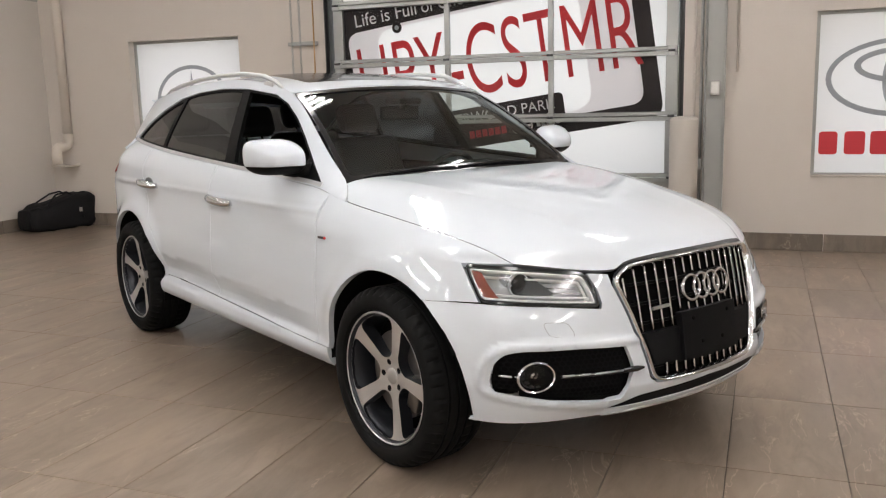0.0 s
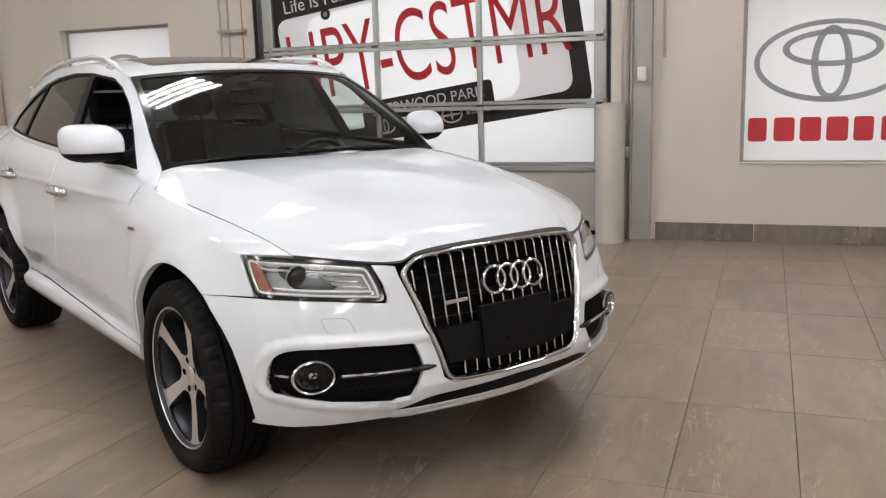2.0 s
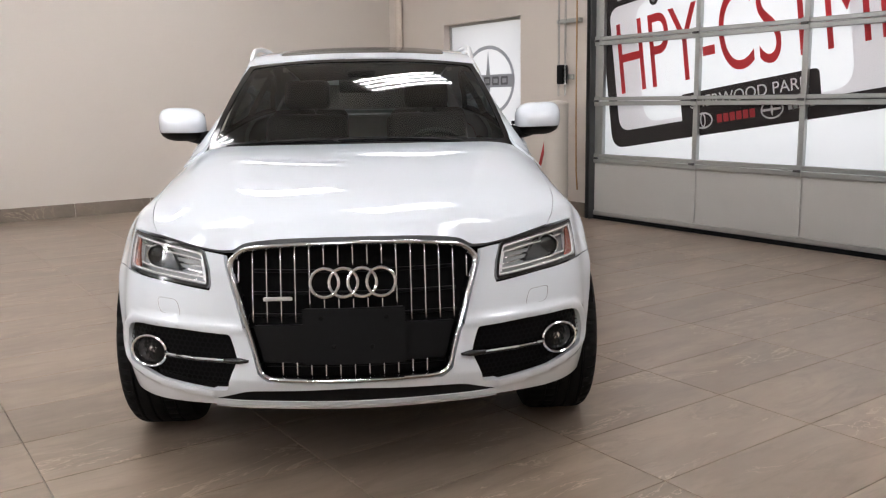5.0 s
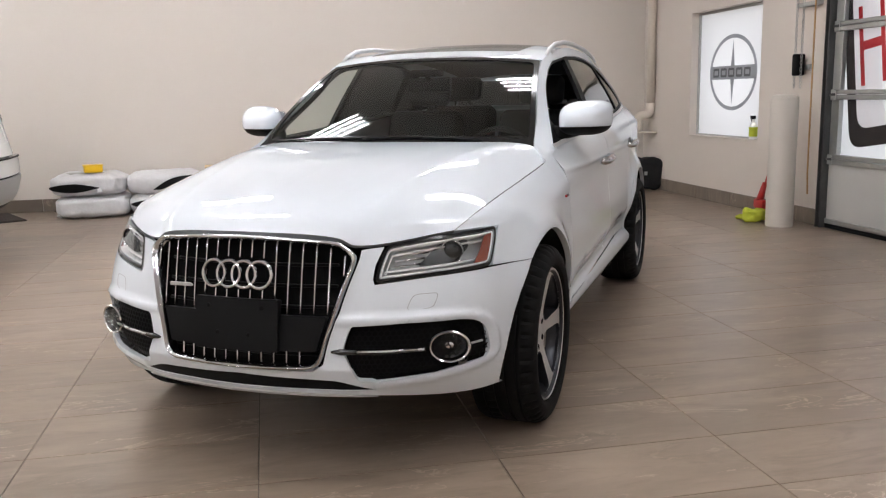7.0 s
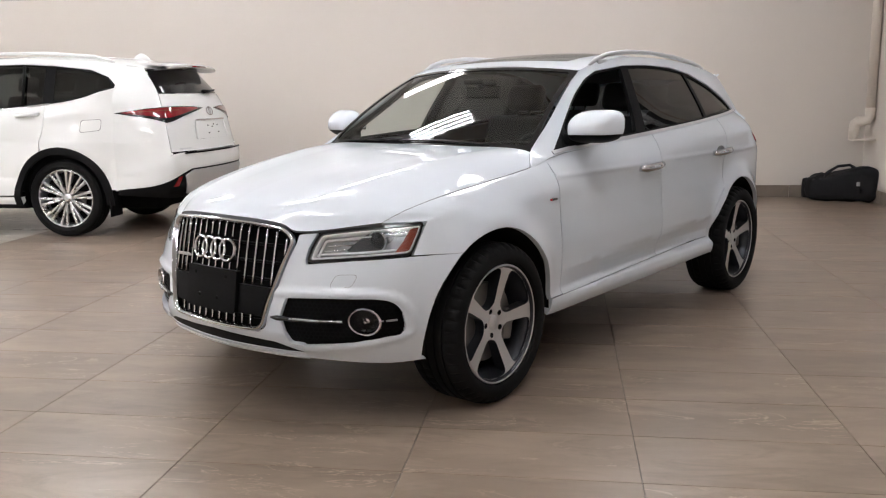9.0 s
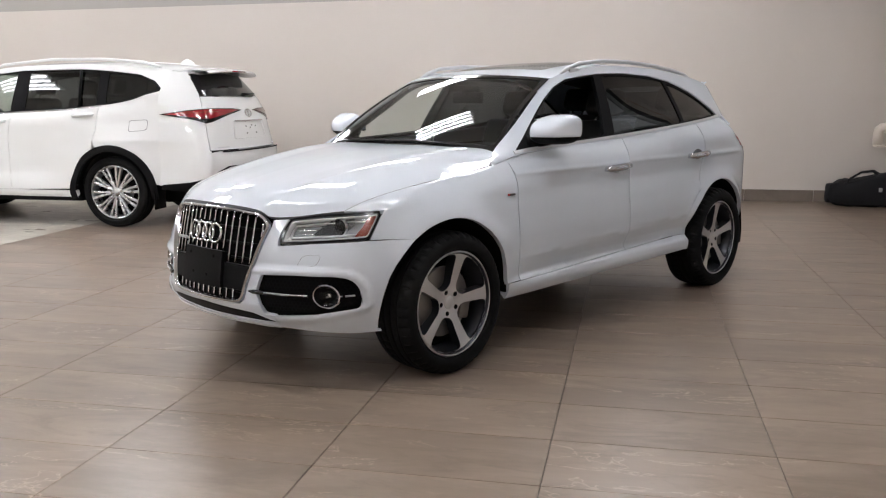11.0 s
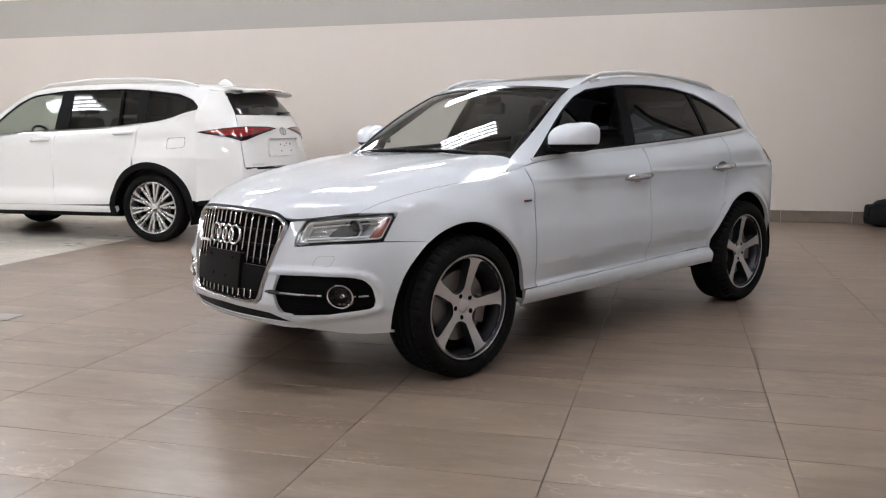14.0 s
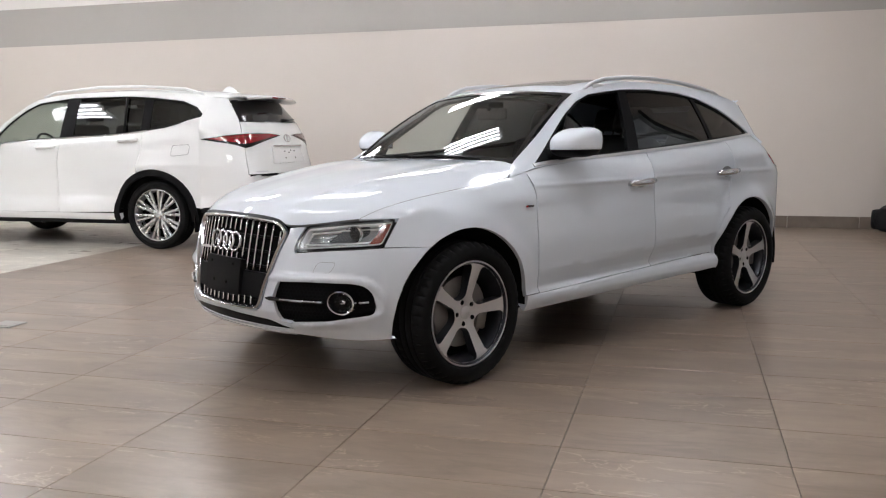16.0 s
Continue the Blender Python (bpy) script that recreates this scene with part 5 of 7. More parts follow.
part("underbody", boxed(-3.4, 0.30, -0.58, 0.58, 0.27, 0.40, 0.03), M_LINER, car)
part("floor_pan", boxed(-2.36, -0.42, -0.76, 0.76, 0.29, 0.42, 0.02), M_LINER, car)


# ---- headlamps, grille, fog lamps ----
def nose_point(y, z, out=0.0):
    g = GY(abs(y), z)
    p = np.array(skin(np.array([g]), np.array([z]))).ravel()
    e = 1e-3
    a = np.array(skin(np.array([g + e]), np.array([z]))).ravel() - np.array(skin(np.array([g - e]), np.array([z]))).ravel()
    b = np.array(skin(np.array([g]), np.array([z + e]))).ravel() - np.array(skin(np.array([g]), np.array([z - e]))).ravel()
    n = np.cross(a, b)
    n /= np.linalg.norm(n)
    p = p + n * out
    s = -1 if y < 0 else 1
    return Vector((p[0], s * p[1], p[2])), Vector((n[0], s * n[1], n[2]))


def drawn_in(loop, d, n=120):
    """An outline moved inwards by d all round."""
    p = around(loop, n)
    t = np.roll(p, -2, 0) - np.roll(p, 2, 0)
    nn = np.stack([-t[:, 1], t[:, 0]], 1) / np.linalg.norm(t, axis=1)[:, None]
    area = (p[:, 0] * np.roll(p[:, 1], -1) - np.roll(p[:, 0], -1) * p[:, 1]).sum()
    return [tuple(q) for q in p + nn * d * (1 if area > 0 else -1)]


for sgn in (1, -1):
    S = (lambda g, z: skin(g, z)) if sgn > 0 else (lambda g, z: (lambda p: (p[0], -p[1], p[2]))(skin(g, z)))
    fl = sgn < 0
    lamp = thing("headlamp", Matrix(), "", "")
    lamp.parent = car
    lamp["label"] = "clear headlamp with a projector and amber corner"
    L1 = rounded(lamp_loop, 0.022, 5)
    L2 = drawn_in(L1, 0.010)
    sheet("lamp_rim", S, L1, [L2], 0.016, 0.03, M_BLACK_GLOSS, lamp, "black rim", flip=fl, rim=M_REFLECTOR, inset=0.001)
    sheet("lamp_lens", S, L2, [], 0.02, 0.0, M_LENS, lamp, "clear lens", flip=fl, inset=0.002)
    sheet("lamp_bowl", S, L1, [], 0.02, 0.0, M_REFLECTOR, lamp, flip=fl, inset=0.040)
    # bright light-guide band round the inside
    band_o, band_i = drawn_in(L1, 0.012), drawn_in(L1, 0.020)
    loft("light_guide", S, band_o, band_i, [(0.0, -0.038), (0.0, -0.010), (0.3, -0.005), (0.7, -0.005), (1.0, -0.012), (1.0, -0.038)], M_GUIDE, lamp, flip=fl)
    g2o, g2i = drawn_in(L1, 0.030), drawn_in(L1, 0.036)
    loft("light_guide", S, g2o, g2i, [(0.0, -0.038), (0.0, -0.022), (0.5, -0.018), (1.0, -0.022), (1.0, -0.038)], M_GUIDE, lamp, flip=fl)
    # amber corner reflector
    amber = on_nose([(0.738, 0.724), (0.776, 0.726), (0.777, 0.790), (0.770, 0.824), (0.754, 0.812), (0.750, 0.768)])
    sheet("corner_reflector", S, amber, [], 0.012, 0.006, M_AMBER, lamp, "amber corner reflector", flip=fl, inset=0.009)
    # dark bezel between the two chambers, and the projector
    bez = rounded(on_nose([(0.585, 0.738), (0.690, 0.745), (0.722, 0.785), (0.715, 0.812), (0.635, 0.805)]), 0.015, 3)
    sheet("bezel", S, bez, [], 0.014, 0.02, M_BEZEL, lamp, flip=fl, inset=0.024)
    c, n = nose_point(sgn * 0.676, 0.776, -0.022)
    look_m = Matrix.Translation(c) @ Vector((1, 0.25 * sgn, 0)).normalized().to_track_quat("Y", "Z").to_matrix().to_4x4()
    ring = part("projector_ring", lathe(bmesh.new(), [(-0.01, 0.040), (0.006, 0.040), (0.010, 0.0385), (0.008, 0.036), (-0.01, 0.035)], 32), M_CHROME, lamp)
    ring.matrix_local = look_m
    pr = part("projector_lens", lathe(bmesh.new(), [(-0.006, 0.0345), (0.002, 0.032), (0.009, 0.024), (0.013, 0.012), (0.014, 0.0005)], 32), M_BLACK_GLOSS, lamp)
    pr.matrix_local = look_m
    for k in range(3):
        a, b = (0.505 + 0.012 * k, 0.738 + 0.020 * k), (0.595 + 0.008 * k, 0.748 + 0.018 * k)
        pa, pb = nose_point(sgn * a[0], a[1], -0.036)[0], nose_point(sgn * b[0], b[1], -0.038)[0]
        part("reflector_rib", tube(bmesh.new(), [pa, pa * 0.67 + pb * 0.33, pa * 0.33 + pb * 0.67, pb], 0.004, 8), M_CHROME, lamp)

    fog = thing("fog_lamp", Matrix(), "", "")
    fog.parent = car
    fog["label"] = "round fog lamp with a chrome ring in a black honeycomb insert"
    sheet("fog_insert", S, list(fog_loop), [], 0.03, 0.0, M_LINER, fog, flip=fl, inset=0.032)
    # honeycomb
    bm = bmesh.new()
    r = 0.013
    loop = list(fog_loop)
    row = 0
    zz = 0.365
    gs = np.array(loop)
    while zz < 0.555:
        g = gs[:, 0].min() + (r * 0.87 if row % 2 else 0)
        while g < gs[:, 0].max():
            if inside(np.array([[g, zz]]), loop)[0] and distance(np.array([[g, zz]]), loop)[0] > 0.012:
                vo, vi = [], []
                for k in range(6):
                    w_ = math.pi / 6 + k * math.pi / 3
                    for lst, rr, dd in ((vo, r, 0.022), (vi, r * 0.72, 0.022)):
                        q_ = np.array(S(np.array([g + rr * math.cos(w_)]), np.array([zz + rr * math.sin(w_) * 0.8]))).ravel()
                        lst.append(bm.verts.new((q_[0] - dd, q_[1], q_[2])))
                for k in range(6):
                    bm.faces.new((vo[k], vo[(k + 1) % 6], vi[(k + 1) % 6], vi[k]))
            g += r * 1.74
        zz += r * 1.2
        row += 1
    part("honeycomb", bm, M_BLACK, fog)
    fc, fn_ = nose_point(sgn * 0.690, 0.466, -0.004)
    fm = Matrix.Translation(fc) @ Vector((1, 0.42 * sgn, 0)).normalized().to_track_quat("Y", "Z").to_matrix().to_4x4() @ Matrix.Diagonal((1.18, 1, 0.92, 1))
    part("chrome_ring", lathe(bmesh.new(), [(-0.02, 0.060), (0.003, 0.060), (0.008, 0.0565), (0.005, 0.0525), (-0.02, 0.048)], 40), M_CHROME, fog).matrix_local = fm
    part("lamp_bowl", lathe(bmesh.new(), [(-0.045, 0.0005), (-0.042, 0.02), (-0.03, 0.04), (-0.015, 0.048)], 40), M_BEZEL, fog).matrix_local = fm
    part("bulb_shield", lathe(bmesh.new(), [(-0.014, 0.0005), (-0.016, 0.012), (-0.04, 0.014)], 24), M_CHROME, fog).matrix_local = fm
    part("lens", lathe(bmesh.new(), [(-0.010, 0.047), (-0.003, 0.03), (0.0, 0.0005)], 40), M_LENS, fog).matrix_local = fm
    # blade across the insert
    pts = [nose_point(sgn * y, z, o)[0] for y, z, o in ((0.335, 0.468, 0.004), (0.365, 0.468, 0.004), (0.42, 0.466, -0.006), (0.52, 0.465, -0.008), (0.622, 0.466, -0.006))]
    part("blade", tube(bmesh.new(), pts, [0.004, 0.011, 0.009, 0.008, 0.008], 8), M_BLACK_GLOSS, fog)
    part("blade_trim", tube(bmesh.new(), [p + Vector((0.008, 0, 0.003)) for p in pts[2:]], 0.0035, 6), M_SATIN, fog)
    pts = [nose_point(sgn * y, z, -0.004)[0] for y, z in ((0.748, 0.466), (0.775, 0.468))]
    part("blade_trim", tube(bmesh.new(), pts, 0.004, 6), M_SATIN, fog)

grille = thing("grille", Matrix(), "", "")
grille.parent = car
grille["label"] = "chrome-framed grille with vertical bright bars"
gl = on_nose(GRILLE)
g_out = gl[:-1] + [gl[-1]] + mirrored(gl[1:-1])
g_in0 = on_nose([(0.0, 0.418), (0.264, 0.422), (0.288, 0.440), (0.336, 0.60), (0.384, 0.760), (0.379, 0.775), (0.347, 0.800), (0.328, 0.807), (0.18, 0.820), (0.0, 0.824)])
g_in = g_in0[:-1] + [g_in0[-1]] + mirrored(g_in0[1:-1])
loft("grille_frame", skin, rounded(g_out, 0.03, 4), rounded(g_in, 0.03, 4), [(0.0, -0.02), (0.0, 0.004), (0.18, 0.012), (0.45, 0.015), (0.75, 0.010), (1.0, -0.002), (1.0, -0.03)], M_CHROME, grille, "broad chrome frame")
sheet("grille_back", skin, g_out, [], 0.03, 0.0, M_LINER, grille, inset=0.06)
inner_loop = g_in


def grille_span(y):
    g = math.copysign(GY(abs(y), 0.65), y)
    zs_ = np.linspace(0.40, 0.86, 400)
    ok_ = inside(np.stack([np.full(400, g), zs_], 1), inner_loop)
    return (zs_[ok_].min(), zs_[ok_].max()) if ok_.any() else None


def grille_bar(y, z0, z1):
    bm = bmesh.new()
    n = 7
    rows_ = []
    for k in range(n + 1):
        z = z0 + (z1 - z0) * k / n
        p, nn = nose_point(y if y else 1e-4, z, -0.004)
        rows_.append([bm.verts.new(p + Vector((0, -0.0028, 0))), bm.verts.new(p + Vector((0.004, 0, 0))), bm.verts.new(p + Vector((0, 0.0028, 0))), bm.verts.new(p + Vector((-0.010, 0.0024, 0))), bm.verts.new(p + Vector((-0.010, -0.0024, 0)))])
    for a_, b_ in zip(rows_, rows_[1:]):
        for k in range(5):
            bm.faces.new((a_[k], a_[(k + 1) % 5], b_[(k + 1) % 5], b_[k]))
    bm.faces.new(rows_[0][::-1])
    bm.faces.new(rows_[-1])
    part("grille_bar", bm, M_CHROME, grille)


for k in range(-8, 9):
    y = k * 0.0455
    span = grille_span(y)
    if not span:
        continue
    z0, z1 = span
    if abs(k) <= 3:
        grille_bar(y, 0.63, 0.664 if abs(k) <= 2 else z1)
        if abs(k) <= 2:
            grille_bar(y, 0.765, z1)
    elif z1 > 0.59:
        grille_bar(y, max(z0, 0.59), z1)
    if z0 < 0.45:
        grille_bar(y, z0 + 0.004, 0.472)
for z in (0.45, 0.61, 0.68, 0.75):
    bm = bmesh.new()
    tube(bm, [nose_point(y, z, -0.045)[0] for y in np.linspace(-0.34, 0.34, 15)], 0.006, 6)
    part("cross_bar", bm, M_BLACK, grille)
# emblem: four linked rings
for k in range(4):
    y = (k - 1.5) * 0.0585
    p, n_ = nose_point(y, 0.715, 0.012)
    bm = lathe(bmesh.new(), [(0.008 * math.cos(w_), 0.0445 + 0.0062 * math.sin(w_)) for w_ in (2 * math.pi * i / 8 for i in range(8))], 40, close=True)
    o = part("emblem_ring", bm, M_CHROME, grille, "chrome ring")
    o.matrix_local = Matrix.Translation((0.806 + 0.0015 * (1 - abs(k - 1.5)), y, 0.715)) @ n_.to_track_quat("Y", "Z").to_matrix().to_4x4()
# small side badge as a plain bar
p, n_ = nose_point(-0.235, 0.664, 0.006)
part("grille_badge", boxed(p.x - 0.004, p.x + 0.004, p.y - 0.045, p.y + 0.045, p.z - 0.006, p.z + 0.006, 0.002), M_SATIN, grille)


# plate carrier
def pad(name, loop, out, parent, label=""):
    return sheet(name, skin, rounded([(math.copysign(GY(abs(y), z), y), z) for y, z in loop], 0.006, 3), [], 0.02, 0.03, M_DARKPLASTIC, parent, label, inset=-out)


carrier = pad("plate_carrier", [(-0.284, 0.466), (0.284, 0.466), (0.318, 0.580), (0.16, 0.584), (-0.16, 0.584), (-0.318, 0.580)], 0.0, grille, "black plate carrier without a plate")
pad("plate_backing", [(-0.158, 0.462), (0.158, 0.462), (0.158, 0.634), (-0.158, 0.634)], 0.018, carrier)
for y, z in ((-0.062, 0.518), (0.055, 0.516), (-0.10, 0.606), (0.10, 0.606)):
    p, n_ = nose_point(y, z, 0.0195)
    part("screw", lathe(bmesh.new(), [(0.004, 0.0005), (0.003, 0.006), (0.0, 0.008)], 12), M_LINER, carrier).matrix_local = Matrix.Translation(p) @ n_.to_track_quat("Y", "Z").to_matrix().to_4x4()


# ---- mirrors ----
def mirror(sgn):
    t = thing("wing_mirror", Matrix(), "", "")
    t.parent = car
    t.matrix_local = Matrix.Translation((-0.85, sgn * 0.868, 1.17))
    t["label"] = "white wing mirror on a black foot"

    def shape(zlo, zhi, grow=0.0):
        bm = bmesh.new()
        bmesh.ops.create_uvsphere(bm, u_segments=32, v_segments=20, radius=1.0)
        for v in bm.verts:
            x, y, z = v.co
            q = lambda c, e: math.copysign(abs(c) ** e, c)
            # front round, back flat
            xx = q(x, 0.75) * (0.135 if x > 0 else 0.06)
            yy = q(y, 0.58) * 0.118
            zz = q(z, 0.62) * 0.080
            front = max(0.0, x)
            zz = zz * (1 - 0.44 * front**1.4) - 0.012 * front + 0.010 * y * sgn
            yy *= 1 - 0.12 * front
            xx -= 0.04 * y * sgn
            v.co = (xx, yy, zz)
        bmesh.ops.bisect_plane(bm, geom=bm.verts[:] + bm.edges[:] + bm.faces[:], plane_co=(0, 0, zlo), plane_no=(0, 0, 1), clear_inner=True)
        bmesh.ops.bisect_plane(bm, geom=bm.verts[:] + bm.edges[:] + bm.faces[:], plane_co=(0, 0, zhi), plane_no=(0, 0, 1), clear_outer=True)
        bmesh.ops.contextual_create(bm, geom=[e for e in bm.edges if len(e.link_faces) == 1])
        return bm
    part("cap", shape(-0.036, 0.2), PAINT, t)
    low_ = shape(-0.2, -0.038)
    part("lower_shell", low_, M_BLACK, t)
    part("glass", boxed(-0.062, -0.056, -0.095, 0.095, -0.04, 0.05, 0.003), M_CHROME, t)
    foot = tube(bmesh.new(), [(0.02, -sgn * 0.04, -0.055), (0.045, -sgn * 0.085, -0.062), (0.07, -sgn * 0.115, -0.068), (0.09, -sgn * 0.14, -0.07)], [0.030, 0.032, 0.036, 0.042], 12)
    part("foot", foot, M_BLACK, t)


mirror(1)
mirror(-1)


# ---- wheels ----
def wheel(x, sgn, turn):
    t = thing("wheel", Matrix(), "", "")
    t.parent = car
    t.matrix_local = Matrix.Translation((x if x else -0.012, sgn * 0.803, AXLE_Z)) @ Matrix.Rotation(0 if sgn > 0 else math.pi, 4, "Z") @ Matrix.Rotation(-radians(turn), 4, "Y")
    t["label"] = "wide black tyre on a five-spoke machined alloy rim"
    R, RW = 0.367, 0.262
    prof = [(-0.13, RW), (-0.135, RW + 0.02), (-0.132, 0.32), (-0.118, 0.352), (-0.10, 0.362)]  # (axial, radius)
    for c in (-0.066, -0.022, 0.022, 0.066):
        prof += [(c - 0.008, R - 0.001), (c - 0.0045, R - 0.002), (c - 0.004, R - 0.010), (c + 0.004, R - 0.010), (c + 0.0045, R - 0.002), (c + 0.008, R - 0.001)]
    prof += [(0.078, R - 0.002), (0.086, 0.3645), (0.098, 0.361), (0.112, 0.352), (0.124, 0.335), (0.131, 0.312), (0.131, 0.290), (0.124, 0.274), (0.112, RW + 0.004), (0.10, RW - 0.002)]

    prof = [(a_ - 0.032, r_) for a_, r_ in prof]
    low = 0.876

    def tread(i, k):
        a, r = prof[i]
        if r > 0.348 and r < 0.3655 and a > 0.05:
            return -0.010 if k % 4 == 0 else 0.0
        if r > 0.364 and k % 4 == 0 and abs(a) > 0.05:
            return -0.004
        return 0.0
    part("tyre", lathe(bmesh.new(), [(a_, RW + (r_ - RW) * low) for a_, r_ in prof], 180, wobble=tread), M_RUBBER, t, "black road tyre", angle=0.5)
    rim = part("rim", lathe(bmesh.new(), [(-0.13, 0.255), (-0.125, 0.235), (0.0, 0.228), (0.04, 0.236), (0.070, 0.252), (0.078, 0.260)], 72), M_GUNMETAL, t, "dark grey alloy rim")
    part("rim_lip", lathe(bmesh.new(), [(0.062, 0.244), (0.072, 0.2465), (0.0795, 0.252), (0.0805, 0.258), (0.075, 0.264)], 72), M_GUNMETAL, rim)
    part("rim_edge", lathe(bmesh.new(), [(0.0795, 0.2525), (0.0825, 0.2555), (0.0815, 0.2590), (0.078, 0.2615)], 72), M_MACHINED, rim)

    def face(u, v):
        r = np.hypot(u, v)
        return u, 0.040 + 0.026 * np.clip((r - 0.05) / 0.19, 0, 1) ** 1.3 - 0.006 * np.exp(-(r / 0.05) ** 2), v
    holes = []
    for k in range(5):
        w0 = radians(90 + 36 + 72 * k)
        hole = []
        for a_, r_ in ((-0.5, 0.245), (-0.25, 0.245), (0.0, 0.245), (0.25, 0.245), (0.5, 0.245)):
            hole.append((r_, a_ * radians(57)))
        pts_ = [(r_ * math.cos(w0 + a_), r_ * math.sin(w0 + a_)) for r_, a_ in hole]
        # inner end of the window, near the hub
        for off, r_ in ((0.029, 0.074), (-0.029, 0.074)):
            c_, s_ = math.cos(w0), math.sin(w0)
            pts_.append((r_ * c_ - off * s_, r_ * s_ + off * c_))
        holes.append(rounded(pts_, [0.035, 0, 0, 0, 0.035, 0.028, 0.028], 4))
    bolts = []
    for k in range(5):
        w0 = radians(90 + 72 * k + 36)
        bolts.append(ellipse(0.056 * math.cos(w0), 0.056 * math.sin(w0), 0.0125, 0.0125, 14))
    sheet("spokes", face, ellipse(0, 0, 0.249, 0.249, 90), holes + bolts, 0.014, 0.055, M_MACHINED, rim, "machined five-spoke face", flip=True, rim=M_GUNMETAL)
    part("hub_cap", lathe(bmesh.new(), [(0.030, 0.034), (0.038, 0.033), (0.041, 0.028), (0.0415, 0.0005)], 32), M_MACHINED, rim)
    for k in range(5):
        w0 = radians(90 + 72 * k + 36)
        o = part("bolt", lathe(bmesh.new(), [(0.0, 0.0105), (0.016, 0.0105), (0.018, 0.008), (0.018, 0.0005)], 6), M_BLACK, rim)
        o.matrix_local = Matrix.Translation((0.056 * math.cos(w0), 0.012, 0.056 * math.sin(w0)))
    part("brake_disc", lathe(bmesh.new(), [(-0.02, 0.06), (-0.02, 0.175), (0.0, 0.175), (0.0, 0.06)], 48), M_DISC, t)
    part("calliper", boxed(-0.17, -0.10, -0.04, 0.03, -0.07, 0.07, 0.012), M_DISC, t)
    part("backing", lathe(bmesh.new(), [(-0.05, 0.0005), (-0.05, 0.23)], 32), M_LINER, t)


for x in (0.0, -WB):
    for sgn in (1, -1):
        wheel(x, sgn, {(0.0, 1): 14, (-WB, 1): 2, (0.0, -1): 20, (-WB, -1): 5}[(x, sgn)])
        lin = bmesh.new()
        n = 30
        ring_a, ring_b = [], []
        for k in range(n + 1):
            a0 = 24 if x == 0.0 else -12
            a1 = 182 if x == 0.0 else 192
            w_ = radians(a0 + (a1 - a0) * k / n)
            cx_, cz_ = x + (ARCH + 0.004) * math.cos(w_), AXLE_Z + (ARCH + 0.004) * math.sin(w_)
            ring_a.append(lin.verts.new((cx_, sgn * 0.862, cz_)))
            ring_b.append(lin.verts.new((cx_, sgn * 0.55, cz_)))
        for k in range(n):
            lin.faces.new((ring_a[k], ring_a[k + 1], ring_b[k + 1], ring_b[k]))
        lin.faces.new(ring_b)
        part("wheel_liner", lin, M_LINER, car)


# ---- cabin ----
def seat(x, y, z=0.0, rear=False, w=0.25):
    t = thing("seat", Matrix(), "", "")
    t.parent = car
    t.matrix_local = Matrix.Translation((x, y, 0.62 + z))
    t["label"] = "black leather car seat"
    part("cushion", boxed(-0.05, 0.48, -w, w, -0.14, 0.06, 0.06, segs=4), M_SEAT, t)
    tilt = Matrix.Translation((-0.05, 0, 0.0)) @ Matrix.Rotation(radians(-20), 4, "Y")
    part("backrest", boxed(-0.07, 0.07, -w, w, -0.04, 0.58, 0.06, segs=4, m=tilt), M_SEAT, t)
    part("headrest", boxed(-0.05, 0.05, -0.14, 0.14, 0.62, 0.80, 0.045, segs=4, m=tilt), M_SEAT, t)
    for yy in (-0.05, 0.05):
        part("headrest_post", tube(bmesh.new(), [tilt @ Vector((0, yy, 0.56)), tilt @ Vector((0, yy, 0.64))], 0.007, 8), M_CHROME, t)


for y in (0.37, -0.37):
    seat(-1.78, y, 0.02)
for y in (0.42, -0.42):
    seat(-2.62, y, 0.04, True, 0.27)
dash = part("dashboard", boxed(-0.98, -0.55, -0.70, 0.70, 0.72, 1.035, 0.07, segs=4), M_DARKPLASTIC, car, "black dashboard")
part("binnacle", boxed(-1.02, -0.80, 0.20, 0.54, 1.00, 1.08, 0.03, segs=3), M_DARKPLASTIC, dash)
part("screen_hood", boxed(-1.0, -0.80, -0.13, 0.13, 0.99, 1.06, 0.02, segs=3), M_DARKPLASTIC, dash)
steer = thing("steering_wheel", Matrix(), "", "")
steer.parent = car
steer.matrix_local = Matrix.Translation((-1.16, 0.37, 0.955)) @ Matrix.Rotation(radians(-62), 4, "Y")
steer["label"] = "black three-spoke steering wheel"
part("wheel_rim", lathe(bmesh.new(), [(0.015 * math.cos(w_), 0.178 + 0.015 * math.sin(w_)) for w_ in (2 * math.pi * i / 8 for i in range(8))], 36, "z", close=True), M_SEAT, steer)
part("hub", boxed(-0.06, 0.06, -0.07, 0.07, -0.02, 0.02, 0.015), M_DARKPLASTIC, steer)
for a_ in (0, 120, 240):
    w_ = radians(a_ + 180)
    part("spoke", tube(bmesh.new(), [(0.05 * math.cos(w_), 0.05 * math.sin(w_), 0), (0.17 * math.cos(w_), 0.17 * math.sin(w_), 0)], 0.013, 8), M_SATIN, steer)
rv = part("rear_view_mirror", boxed(-1.10, -1.07, -0.12, 0.12, 1.31, 1.38, 0.012, segs=3), M_BLACK, car, "interior mirror")
part("mirror_stem", tube(bmesh.new(), [(-1.06, 0, 1.37), (-1.03, 0, 1.41)], 0.012, 8), M_BLACK, rv)
sheet("headliner", roof_fn, [(-0.93, -1.2), (0.93, -1.2), (0.93, -3.2), (-0.93, -3.2)], [], 0.1, 0.0, M_HEADLINER, car, inset=-0.045)
